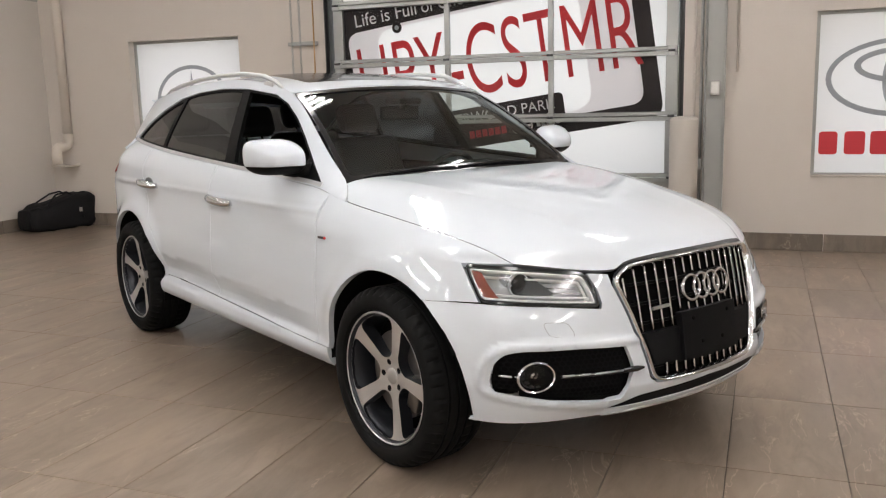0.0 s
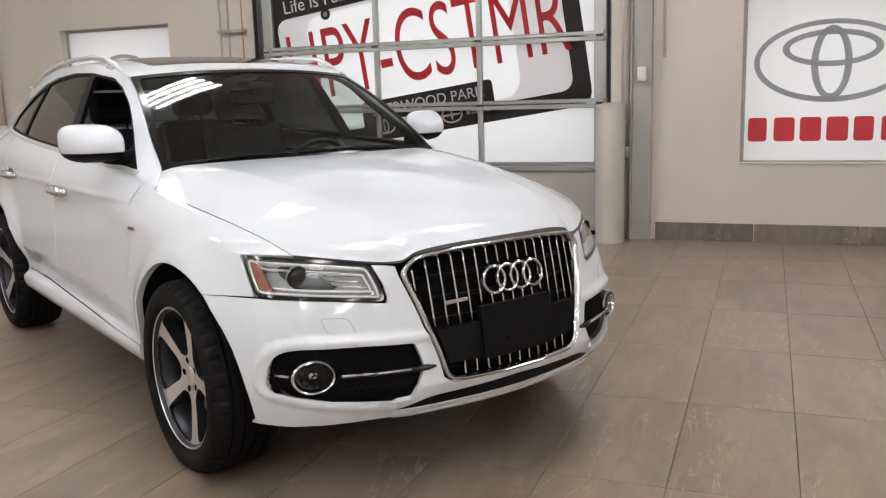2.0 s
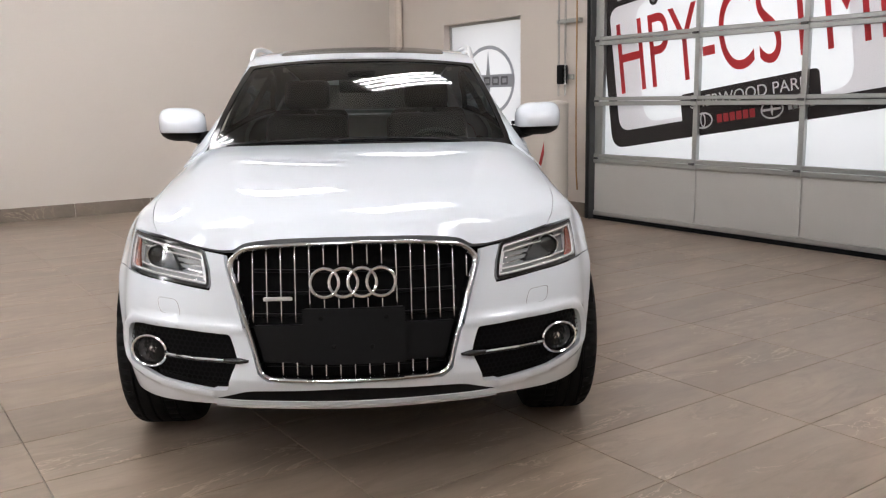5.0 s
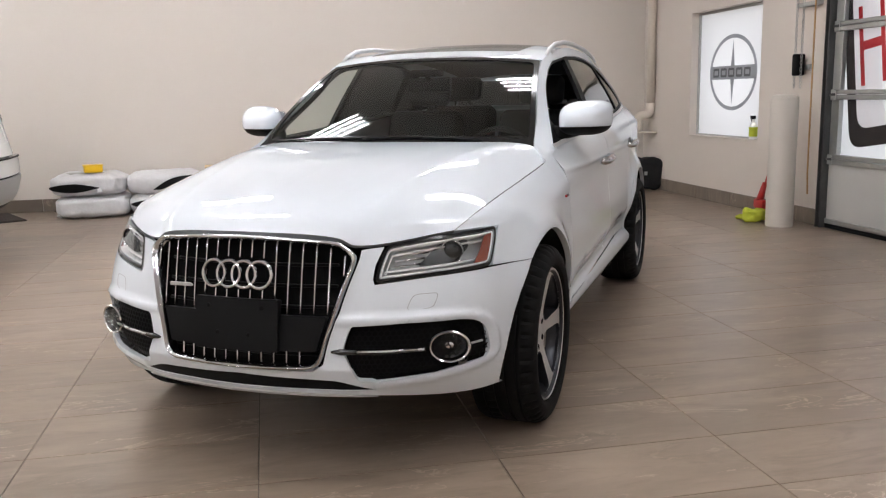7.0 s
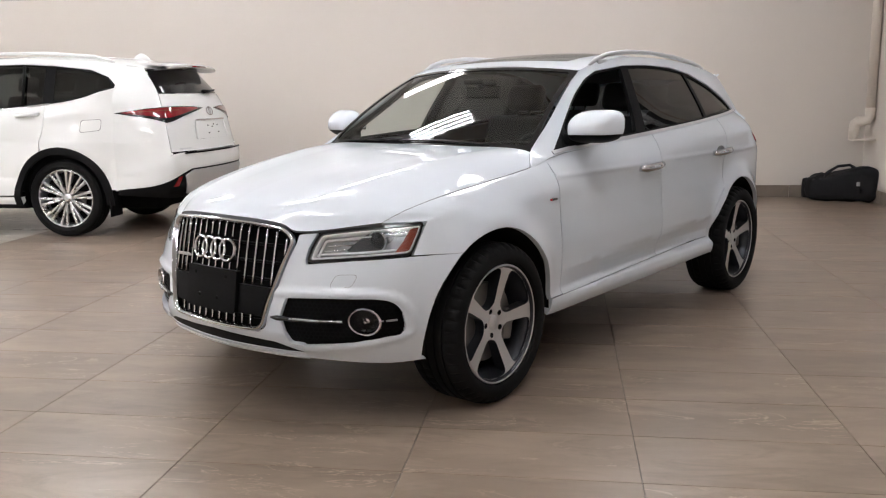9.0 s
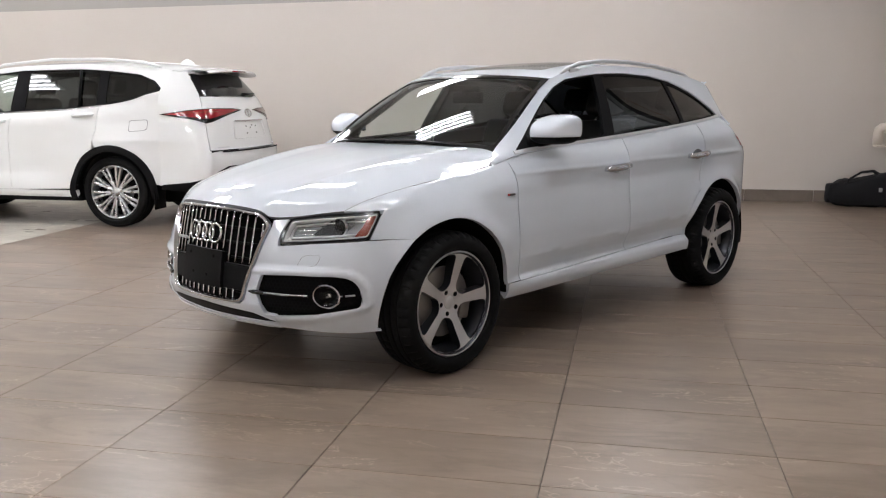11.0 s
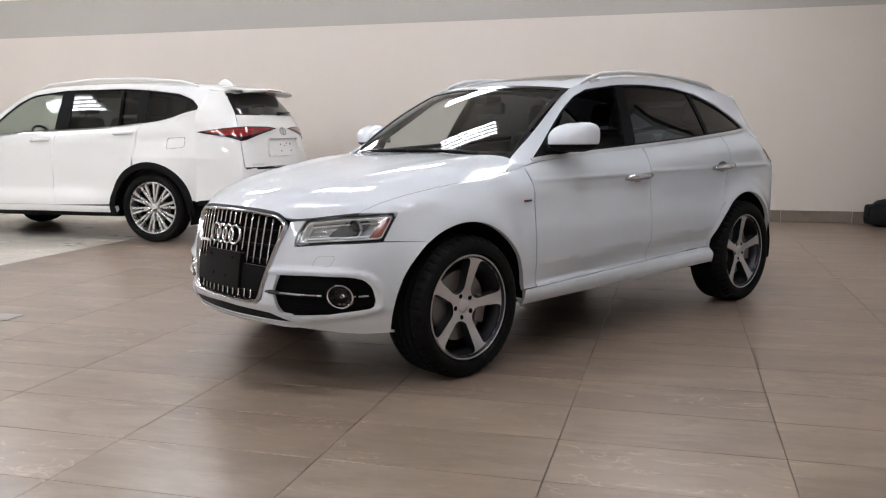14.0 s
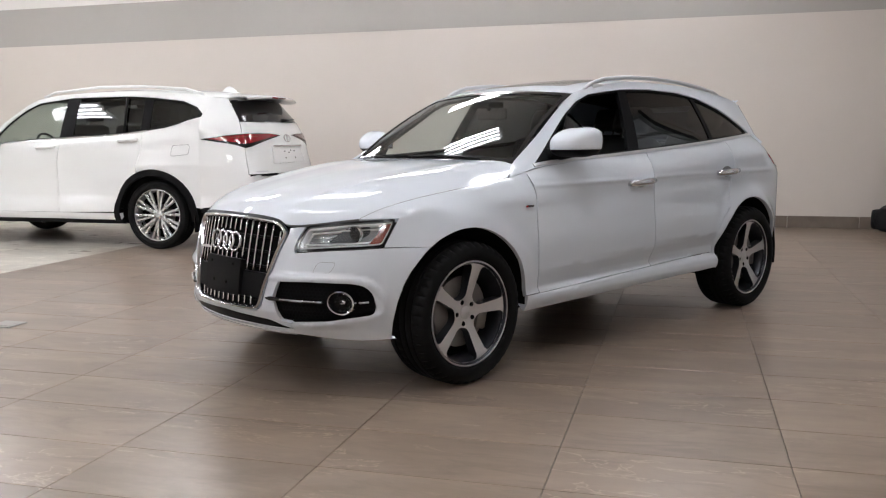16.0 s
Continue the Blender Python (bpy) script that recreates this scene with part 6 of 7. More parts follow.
for sgn in (1, -1):
    part("door_card", boxed(-2.5, -0.72, sgn * 0.75 - 0.02, sgn * 0.75 + 0.02, 0.42, 1.02, 0.015), M_DARKPLASTIC, car)
part("cargo_floor", boxed(-3.4, -2.85, -0.6, 0.6, 0.40, 0.72, 0.02), M_CLOTH, car)
part("firewall", boxed(-0.58, -0.50, -0.72, 0.72, 0.42, 0.98, 0.02), M_LINER, car)

# ---- the pearl white family car beside it ----
SUV = Matrix.Translation((-5.22, -2.315, 0)) @ Matrix.Rotation(radians(-90), 4, "Z")
suv = thing("car", SUV, "pearl white seven-seat sport utility car with red tail lamps", "car", "parked cars")
WB2, R2 = 2.85, 0.44
belt2 = curve([0.6, 0.0, -0.5, -0.876, -1.72, -2.2, -2.75, -3.03, -3.38, -3.7], [0.98, 1.06, 1.12, 1.165, 1.215, 1.235, 1.285, 1.325, 1.425, 1.46])
sect2 = curve([0.29, 0.33, 0.40, 0.47, 0.60, 0.75, 0.95, 1.08, 1.5], [0.84, 0.88, 0.90, 0.895, 0.868, 0.872, 0.888, 0.893, 0.89])


def side_y2(x, z):
    d = np.clip((z - (belt2(x) - 0.14)) / 0.14, 0, 1.4)
    line = (z - 0.45) - (-(x + 1.75)) * 0.75
    t = np.clip(0.5 - line / 0.22, 0, 1)
    haunch = 0.040 * t * t * (3 - 2 * t) * np.clip((-x - 1.5) / 0.5, 0, 1) * np.clip((1.12 - z) / 0.2, 0, 1)
    return sect2(z) - 0.05 * d**1.7 + haunch - 0.06 * np.clip((-x - 3.2) / 0.4, 0, 1)


skin2 = Skin(
    nose=[[(0.95, 0), (0.94, 0.2), (0.90, 0.42), (0.82, 0.62), (0.68, 0.78), (0.45, 0.875), (0.25, 0.90)],
          [(0.94, 0), (0.93, 0.2), (0.89, 0.42), (0.80, 0.62), (0.66, 0.77), (0.45, 0.86), (0.25, 0.88)],
          [(0.88, 0), (0.87, 0.2), (0.82, 0.42), (0.73, 0.62), (0.60, 0.76), (0.42, 0.84), (0.22, 0.87)]],
    heights=(0.40, 0.70, 0.95), side_x=[0.0, -0.5, -1.0, -1.5, -1.9, -2.3, -2.7, -3.1], side_y=side_y2,
    tail=[(-3.50, 0.835), (-3.75, 0.76), (-3.93, 0.56), (-4.00, 0.28), (-4.02, 0)],
    flares=[(0.0, 0.38, R2, 0.03, 0.12), (-WB2, 0.38, R2, 0.03, 0.12)], slope=0.45, draw=0.0)
GX2 = skin2.at_x
on2 = lambda pts: [(GX2(x, z), z) for x, z in pts]
arc2 = lambda xc, a0, a1, r, n=20: [(xc + r * math.cos(radians(a0 + (a1 - a0) * k / n)), 0.38 + r * math.sin(radians(a0 + (a1 - a0) * k / n))) for k in range(n + 1)]
full2 = float(skin2.g[-1])
P2 = M_PEARL_PAINT
roof_edge2 = curve([-0.45, -0.8, -1.2, -1.6, -2.3, -3.1, -3.5, -3.75], [1.16, 1.46, 1.675, 1.725, 1.742, 1.705, 1.655, 1.60])
roof_half2 = curve([-0.45, -1.2, -2.4, -3.75], [0.74, 0.61, 0.61, 0.57])
roof_mid2 = curve([-1.15, -1.6, -2.3, -3.1, -3.55, -3.81], [1.70, 1.765, 1.79, 1.76, 1.715, 1.665])


def upper2(x, z):
    zb, zr = belt2(x), roof_edge2(x)
    yb = side_y2(x, zb)
    t = np.clip((z - zb) / np.maximum(zr - zb, 0.02), -0.2, 1.2)
    return x, yb - (yb - roof_half2(x)) * np.sign(t) * np.abs(t) ** 1.15, z


TOP2 = [(-0.62, 1.20), (-0.83, 1.42), (-1.0, 1.545), (-1.2, 1.632), (-1.67, 1.682), (-2.4, 1.688), (-2.72, 1.668), (-3.10, 1.625), (-3.30, 1.555), (-3.42, 1.462)]
open2 = ([(x, z) for x, z in TOP2] + [(x, float(belt2(x)) + 0.014) for x in np.linspace(-3.40, -0.60, 20)])[::-1]
shell2 = [(x, float(belt2(x)) + 0.006) for x in np.linspace(-0.45, -3.43, 26)] + [(x, float(roof_edge2(x))) for x in np.linspace(-3.43, -0.45, 34)]
top2 = curve([p[0] for p in TOP2][::-1], [p[1] for p in TOP2][::-1])


def pane2(f0, t0, f1, t1, hi=0.012):
    return rounded([(x, float(belt2(x)) + 0.034) for x in np.linspace(f0, f1, 10)] + [(x, float(top2(x)) - hi) for x in np.linspace(t1, t0, 14)], 0.012, 2)


for sgn in (1, -1):
    S2 = (lambda g, z: skin2(g, z)) if sgn > 0 else (lambda g, z: (lambda p: (p[0], -p[1], p[2]))(skin2(g, z)))
    U2 = (lambda x, z: upper2(x, z)) if sgn > 0 else (lambda x, z: (lambda p: (p[0], -p[1], p[2]))(upper2(x, z)))
    fl = sgn < 0
    zt2 = lambda x: float(belt2(x)) + 0.004
    sheet("front_fender", S2, on2([(-0.55, 0.40), (-0.55, zt2(-0.55))] + [(x, zt2(x)) for x in np.linspace(-0.5, 0.5, 8)] + [(0.55, 0.75)] + arc2(0, 50, 188, R2)), [], 0.05, 0.02, P2, suv, flip=fl)
    da = sheet("front_door", S2, on2([(-0.555, 0.40), (-0.555, zt2(-0.56))] + [(x, zt2(x)) for x in np.linspace(-0.6, -1.6, 14)] + [(-1.64, zt2(-1.64)), (-1.585, 0.95), (-1.565, 0.60), (-1.60, 0.40)]), [], 0.035, 0.02, P2, suv, flip=fl)
    db = sheet("rear_door", S2, on2([(-1.606, 0.40), (-1.571, 0.60), (-1.591, 0.95), (-1.646, zt2(-1.65))] + [(x, zt2(x)) for x in np.linspace(-1.7, -2.66, 14)] + [(-2.70, zt2(-2.70)), (-2.68, 1.05), (-2.64, 0.925)] + arc2(-WB2, 65, 4, R2 + 0.065, 10)), [], 0.035, 0.02, P2, suv, flip=fl)
    qp = on2(arc2(-WB2, 64, 68, R2 + 0.065, 2) + [(-2.646, 0.93), (-2.686, 1.05), (-2.706, zt2(-2.706))] + [(x, zt2(x)) for x in np.linspace(-2.8, -3.40, 10)] + [(-3.40, 0.46)] + arc2(-WB2, 170, 69, R2 + 0.065, 20))
    sheet("rear_quarter", S2, qp, [], 0.035, 0.0, P2, suv, flip=fl)
    clad = on2(arc2(-WB2, -8, 188, R2 + 0.063, 30) + arc2(-WB2, 188, -8, R2 - 0.005, 30))
    sheet("arch_cladding", S2, clad, [], 0.035, 0.03, M_DARKPLASTIC, suv, "black plastic wheel arch moulding", flip=fl, inset=-0.010)
    sheet("arch_cladding", S2, on2(arc2(0, -8, 188, R2 + 0.063, 30) + arc2(0, 188, -8, R2 - 0.005, 30)), [], 0.05, 0.03, M_DARKPLASTIC, suv, "black plastic wheel arch moulding", flip=fl, inset=-0.010)
    sheet("sill", S2, on2([(-0.44, 0.325), (-0.44, 0.397), (-2.42, 0.397), (-2.42, 0.325)]), [], 0.05, 0.05, P2, suv, flip=fl)
    sheet("sill_cladding", S2, on2([(-0.44, 0.285), (-0.44, 0.322), (-2.42, 0.322), (-2.42, 0.285)]), [], 0.05, 0.05, M_DARKPLASTIC, suv, "black lower sill moulding", flip=fl)
    sheet("cabin_side", U2, shell2, [open2], 0.04, 0.03, P2, suv, flip=not fl)
    panes = [pane2(-0.70, -0.72, -1.60, -1.60), pane2(-1.78, -1.76, -2.66, -2.62), pane2(-2.77, -2.73, -3.36, -3.34, 0.02)]
    sheet("window_seal", U2, open2, panes, 0.04, 0.02, M_BLACK, suv, "black window surround", flip=not fl, inset=0.008)
    for k, p in enumerate(panes):
        sheet("side_window", U2, p, [], 0.08, 0.0, M_GLASS if k == 0 else M_TINT, suv, "greenish clear pane" if k == 0 else "dark tinted pane", flip=not fl, inset=0.013)
    part("window_divider", tube(bmesh.new(), [(-2.46, sgn * 0.845, 1.28), (-2.40, sgn * 0.66, 1.68)], 0.014, 6), M_BLACK, suv)
    strip = [(x, float(belt2(x)) + 0.008) for x in np.linspace(-0.62, -2.74, 20)] + [(x, float(belt2(x)) + 0.022) for x in np.linspace(-2.74, -0.62, 20)]
    sheet("belt_trim", U2, strip, [], 0.04, 0.005, M_CHROME, suv, "chrome belt moulding", flip=not fl, inset=-0.004)
    for x, z, d in ((-1.44, 1.125, da), (-2.52, 1.195, db)):
        yb = sgn * abs(float(skin2(np.array([GX2(x, z)]), np.array([z]))[1][0]))
        part("door_handle", tube(bmesh.new(), [(x + 0.13, yb - sgn * 0.012, z - 0.006), (x + 0.10, yb + sgn * 0.024, z - 0.003), (x, yb + sgn * 0.036, z + 0.002), (x - 0.10, yb + sgn * 0.026, z + 0.008), (x - 0.13, yb - sgn * 0.012, z + 0.01)], [0.014, 0.019, 0.021, 0.019, 0.014], 10), P2, d)
    fc_ = rounded(on2([(-3.07, 1.02), (-3.27, 1.04), (-3.28, 1.15), (-3.08, 1.14)]), 0.03, 3)
    fi_ = rounded(on2([(-3.074, 1.024), (-3.266, 1.044), (-3.276, 1.146), (-3.084, 1.136)]), 0.03, 3)
    if sgn > 0:
        sheet("fuel_flap_joint", S2, fc_, [fi_], 0.02, 0.002, M_JOINT, suv, flip=fl, inset=-0.001)
    part("roof_rail", tube(bmesh.new(), [(x, sgn * (float(roof_half2(x)) - 0.01), float(roof_edge2(x)) + h) for x, h in ((-1.25, 0.012), (-1.4, 0.04), (-2.0, 0.058), (-2.6, 0.058), (-3.1, 0.05), (-3.3, 0.015))], 0.016, 10), P2, suv, "white roof rail")
    # wing mirror
    mb = bmesh.new()
    bmesh.ops.create_uvsphere(mb, u_segments=24, v_segments=14, radius=1.0)
    for v in mb.verts:
        q_ = lambda c, e: math.copysign(abs(c) ** e, c)
        v.co = (-0.78 + q_(v.co.x, 0.7) * 0.09, sgn * 1.0 + q_(v.co.y, 0.65) * 0.125, 1.24 + q_(v.co.z, 0.65) * 0.08)
    mm = part("wing_mirror", mb, P2, suv)
    part("foot", boxed(-0.80, -0.72, min(sgn * 0.84, sgn * 0.98), max(sgn * 0.84, sgn * 0.98), 1.13, 1.18, 0.02), M_BLACK, mm)


def roof_fn2(u, v):
    return v, u * roof_half2(v), roof_mid2(v) + (roof_edge2(v) - roof_mid2(v)) * np.abs(u) ** 2.6


sheet("roof", roof_fn2, [(1, -1.16), (0, -1.13), (-1, -1.16), (-1, -3.43), (-0.97, -3.60), (-0.85, -3.71), (0.85, -3.71), (0.97, -3.60), (1, -3.43)], [], 0.06, 0.02, P2, suv, flip=True)
part("shark_fin", lathe(bmesh.new(), [(0.0, 0.05), (0.02, 0.045), (0.05, 0.026), (0.065, 0.008), (0.066, 0.0005)], 20, "z"), P2, suv).matrix_local = Matrix.Translation((-3.30, 0, 1.735)) @ Matrix.Diagonal((2.0, 0.6, 1.1, 1))


def flank2(x, z):
    return np.where(z < belt2(x), side_y2(np.full_like(z, x), z), upper2(np.full_like(z, x), z)[1])


mid2 = curve([0.35, 0.50, 0.70, 0.80, 1.0, 1.2, 1.38, 1.63, 1.70], [-3.96, -4.06, -4.10, -4.09, -4.05, -4.01, -3.94, -3.76, -3.71])
wide2 = curve([0.35, 0.50, 0.80, 1.1, 1.25, 1.40, 1.55, 1.66], [0.80, 0.86, 0.86, 0.83, 0.80, 0.745, 0.67, 0.61])
rear2 = Rear(flank2, [-3.20, -3.40], mid2, wide2)


def both(loop):
    """A half outline, from the middle's bottom to the middle's top, made whole."""
    return loop + mirrored(loop)


# corner panels
for sgn in (1, -1):
    corner = [(0.60, 0.815), (0.63, 0.82), (0.62, 1.10), (0.63, 1.25), (0.61, 1.39), (0.60, 1.64), (0.80, 1.652), (1.0, 1.662), (1.0, 1.44), (1.0, 0.46), (0.90, 0.47), (0.72, 0.55)]
    if sgn < 0:
        corner = mirrored(corner)
    sheet("rear_corner", rear2, corner, [], 0.03, 0.015, P2, suv, flip=True)
    # tail lamp, from the flank round onto the tailgate
    tl = [(0.08, 1.240), (0.20, 1.257), (0.40, 1.260), (0.60, 1.256), (0.80, 1.242), (0.99, 1.203), (0.82, 1.158), (0.66, 1.116), (0.60, 1.104), (0.50, 1.118), (0.34, 1.165), (0.16, 1.215)]
    red = [(0.12, 1.239), (0.22, 1.248), (0.45, 1.251), (0.60, 1.247), (0.80, 1.233), (0.95, 1.205), (0.80, 1.176), (0.66, 1.150), (0.52, 1.152), (0.36, 1.185), (0.19, 1.222)]
    lampb = sheet("tail_lamp", rear2, tl if sgn > 0 else mirrored(tl), [], 0.02, 0.02, M_BLACK_GLOSS, suv, "red and dark tail lamp", flip=True, inset=-0.006)
    sheet("red_lens", rear2, red if sgn > 0 else mirrored(red), [], 0.02, 0.004, M_RED, lampb, "red lens", flip=True, inset=-0.011)
    stripe = [(0.40, 1.226), (0.60, 1.226), (0.84, 1.213), (0.84, 1.207), (0.60, 1.217), (0.40, 1.219)]
    sheet("lens_strip", rear2, stripe if sgn > 0 else mirrored(stripe), [], 0.02, 0.002, M_AMBER, lampb, "bright strip", flip=True, inset=-0.0125)

gate = sheet("tailgate", rear2, both([(0.0, 0.826), (0.615, 0.826), (0.610, 1.10), (0.622, 1.25), (0.60, 1.383), (0.0, 1.383)]), [], 0.04, 0.02, P2, suv, flip=True)
rec_o, rec_i = rounded([(-0.24, 0.93), (0.24, 0.93), (0.215, 1.125), (-0.215, 1.125)], 0.02, 3), rounded([(-0.225, 0.942), (0.225, 0.942), (0.205, 1.11), (-0.205, 1.11)], 0.02, 3)
sheet("plate_recess", rear2, rec_o, [rec_i], 0.03, 0.012, P2, gate, flip=True, inset=-0.010)
sheet("plate_handle", rear2, [(-0.21, 1.112), (0.21, 1.112), (0.21, 1.128), (-0.21, 1.128)], [], 0.03, 0.01, M_CHROME, gate, flip=True, inset=-0.016)
for u_, z_ in ((-0.07, 1.06), (0.07, 1.06), (-0.015, 1.07), (0.015, 1.045), (-0.07, 0.985), (0.07, 0.985)):
    sheet("screw", rear2, ellipse(u_, z_, 0.006, 0.008, 8), [], 0.01, 0.004, M_BLACK, gate, flip=True, inset=-0.004)
sheet("emblem", rear2, ellipse(0, 1.205, 0.05, 0.045, 24), [ellipse(0, 1.205, 0.038, 0.036, 24)], 0.02, 0.006, M_CHROME, gate, "chrome oval emblem", flip=True, inset=-0.008)
sheet("emblem_middle", rear2, ellipse(0, 1.207, 0.014, 0.036, 16), [ellipse(0, 1.207, 0.007, 0.026, 16)], 0.02, 0.006, M_CHROME, gate, flip=True, inset=-0.008)
for k in range(2):
    s0 = 0.33 if k else -0.50
    sheet("name_bar", rear2, [(s0, 0.845), (s0 + 0.16, 0.845), (s0 + 0.16, 0.858), (s0, 0.858)], [], 0.03, 0.003, M_SATIN, gate, flip=True, inset=-0.004)
sheet("rear_window", rear2, rounded(both([(0.0, 1.395), (0.585, 1.395), (0.60, 1.46), (0.575, 1.628), (0.0, 1.632)]), 0.03, 3), [], 0.04, 0.006, M_BLACK_GLOSS, suv, "dark rear window with a wiper", flip=True, inset=0.003)
part("rear_wiper", tube(bmesh.new(), [(-3.955, 0.0, 1.405), (-3.955, -0.14, 1.41), (-3.93, -0.36, 1.425)], [0.022, 0.014, 0.007], 8), M_BLACK, suv)
bump = sheet("rear_bumper", rear2, both([(0.0, 0.66), (0.40, 0.66), (0.56, 0.60), (0.80, 0.50), (0.96, 0.47), (0.92, 0.62), (0.75, 0.745), (0.62, 0.80), (0.50, 0.812), (0.0, 0.812)]), [], 0.03, 0.04, P2, suv, flip=True, inset=-0.035)
sheet("bumper_cladding", rear2, both([(0.0, 0.38), (0.50, 0.39), (0.98, 0.42), (0.97, 0.468), (0.80, 0.496), (0.56, 0.596), (0.40, 0.656), (0.0, 0.656)]), [], 0.04, 0.04, M_DARKPLASTIC, bump, "black lower bumper", flip=True, inset=-0.030)
sheet("skid_panel", rear2, both([(0.0, 0.43), (0.40, 0.43), (0.47, 0.60), (0.38, 0.645), (0.0, 0.645)]), [], 0.04, 0.02, M_RAIL, bump, "silver skid panel", flip=True, inset=-0.042)
for sgn in (1, -1):
    rl = [(0.53, 0.50), (0.60, 0.50), (0.55, 0.588), (0.50, 0.60)]
    sheet("rear_reflector", rear2, rl if sgn > 0 else mirrored(rl), [], 0.02, 0.01, M_RED, bump, "red rear reflector", flip=True, inset=-0.036)
sheet("bumper_trim", rear2, both([(0.0, 0.797), (0.47, 0.797), (0.46, 0.811), (0.0, 0.811)]), [], 0.03, 0.01, M_BLACK, bump, flip=True, inset=-0.045)
sp = bmesh.new()
rows_ = [[sp.verts.new((x + 0.07 * (abs(j) / 6) ** 4 * (x < -3.7), j / 6 * 0.60, z + 0.035 * (1 - (j / 6) ** 2))) for j in range(-6, 7)] for x, z in ((-3.58, 1.678), (-3.73, 1.668), (-3.85, 1.657), (-3.915, 1.647), (-3.927, 1.634), (-3.920, 1.620), (-3.86, 1.610), (-3.68, 1.612))]
for a_, b_ in zip(rows_, rows_[1:]):
    for k in range(12):
        sp.faces.new((a_[k], a_[k + 1], b_[k + 1], b_[k]))
part("spoiler", sp, P2, suv, "white roof spoiler")
part("brake_light", boxed(-3.933, -3.905, -0.16, 0.16, 1.652, 1.668, 0.004), M_RED, suv, "high brake light")
# front parts, out of the film's sight
sheet("front_bumper", skin2, [(-GX2(0.45), 0.34), (GX2(0.45), 0.34), (GX2(0.45), 0.95), (-GX2(0.45), 0.95)], [], 0.08, 0.02, P2, suv)


def hood2(u, v):
    x = 0.84 - 0.15 * u**2 + (-0.45 - 0.84 + 0.15 * u**2) * v
    return x, u * (0.70 + 0.10 * v), 0.96 + 0.20 * np.clip(v, 0, 2) ** 0.7 - 0.06 * u**2 * (1 - 0.4 * v)


sheet("hood", hood2, [(-1, 0), (1, 0), (1, 1), (-1, 1)], [], 0.08, 0.02, P2, suv)


def ws2(u, v):
    k = 4 * v * (1 - v)
    return -0.42 - 0.05 * u**2 - 0.72 * v + 0.03 * k, u * (0.76 - 0.14 * v), 1.15 + 0.545 * v + 0.03 * k - 0.02 * u**2


sheet("windshield", ws2, [(-1, 0), (1, 0), (1, 1), (-1, 1)], [], 0.1, 0.0, M_WINDSHIELD, suv, "clear windscreen")
part("underbody", boxed(-3.7, 0.6, -0.62, 0.62, 0.25, 0.42, 0.03), M_LINER, suv)
part("floor_pan", boxed(-2.42, -0.45, -0.84, 0.84, 0.27, 0.44, 0.03), M_LINER, suv)
part("dashboard", boxed(-0.85, -0.5, -0.72, 0.72, 0.80, 1.13, 0.06, segs=3), M_DARKPLASTIC, suv)
part("headliner", boxed(-3.5, -1.25, -0.55, 0.55, 1.64, 1.66, 0.005), M_HEADLINER, suv)
part("far_door_cards", boxed(-3.5, -0.6, -0.80, -0.76, 0.44, 1.12, 0.01), M_DARKPLASTIC, suv)
part("near_door_card", boxed(-3.5, -0.6, 0.76, 0.80, 0.44, 1.12, 0.01), M_DARKPLASTIC, suv)
st = part("steering_wheel", lathe(bmesh.new(), [(0.015 * math.cos(w_), 0.18 + 0.015 * math.sin(w_)) for w_ in (2 * math.pi * i / 8 for i in range(8))], 30, "x", close=True), M_SEAT, suv)
st.matrix_local = Matrix.Translation((-1.08, 0.38, 1.12)) @ Matrix.Rotation(radians(25), 4, "Y")
for x, y, w_ in ((-1.55, 0.38, 0.25), (-1.55, -0.38, 0.25), (-2.45, 0.40, 0.27), (-2.45, -0.40, 0.27)):
    so = part("seat_back", boxed(-0.08, 0.08, -w_, w_, 0.0, 0.62, 0.06, segs=3, m=Matrix.Translation((x, y, 0.78)) @ Matrix.Rotation(radians(-15), 4, "Y")), M_SEAT, suv, "black leather seat")
    part("headrest", boxed(-0.05, 0.05, -0.14, 0.14, 0.66, 0.84, 0.04, segs=3, m=Matrix.Translation((x, y, 0.78)) @ Matrix.Rotation(radians(-15), 4, "Y")), M_SEAT, so)


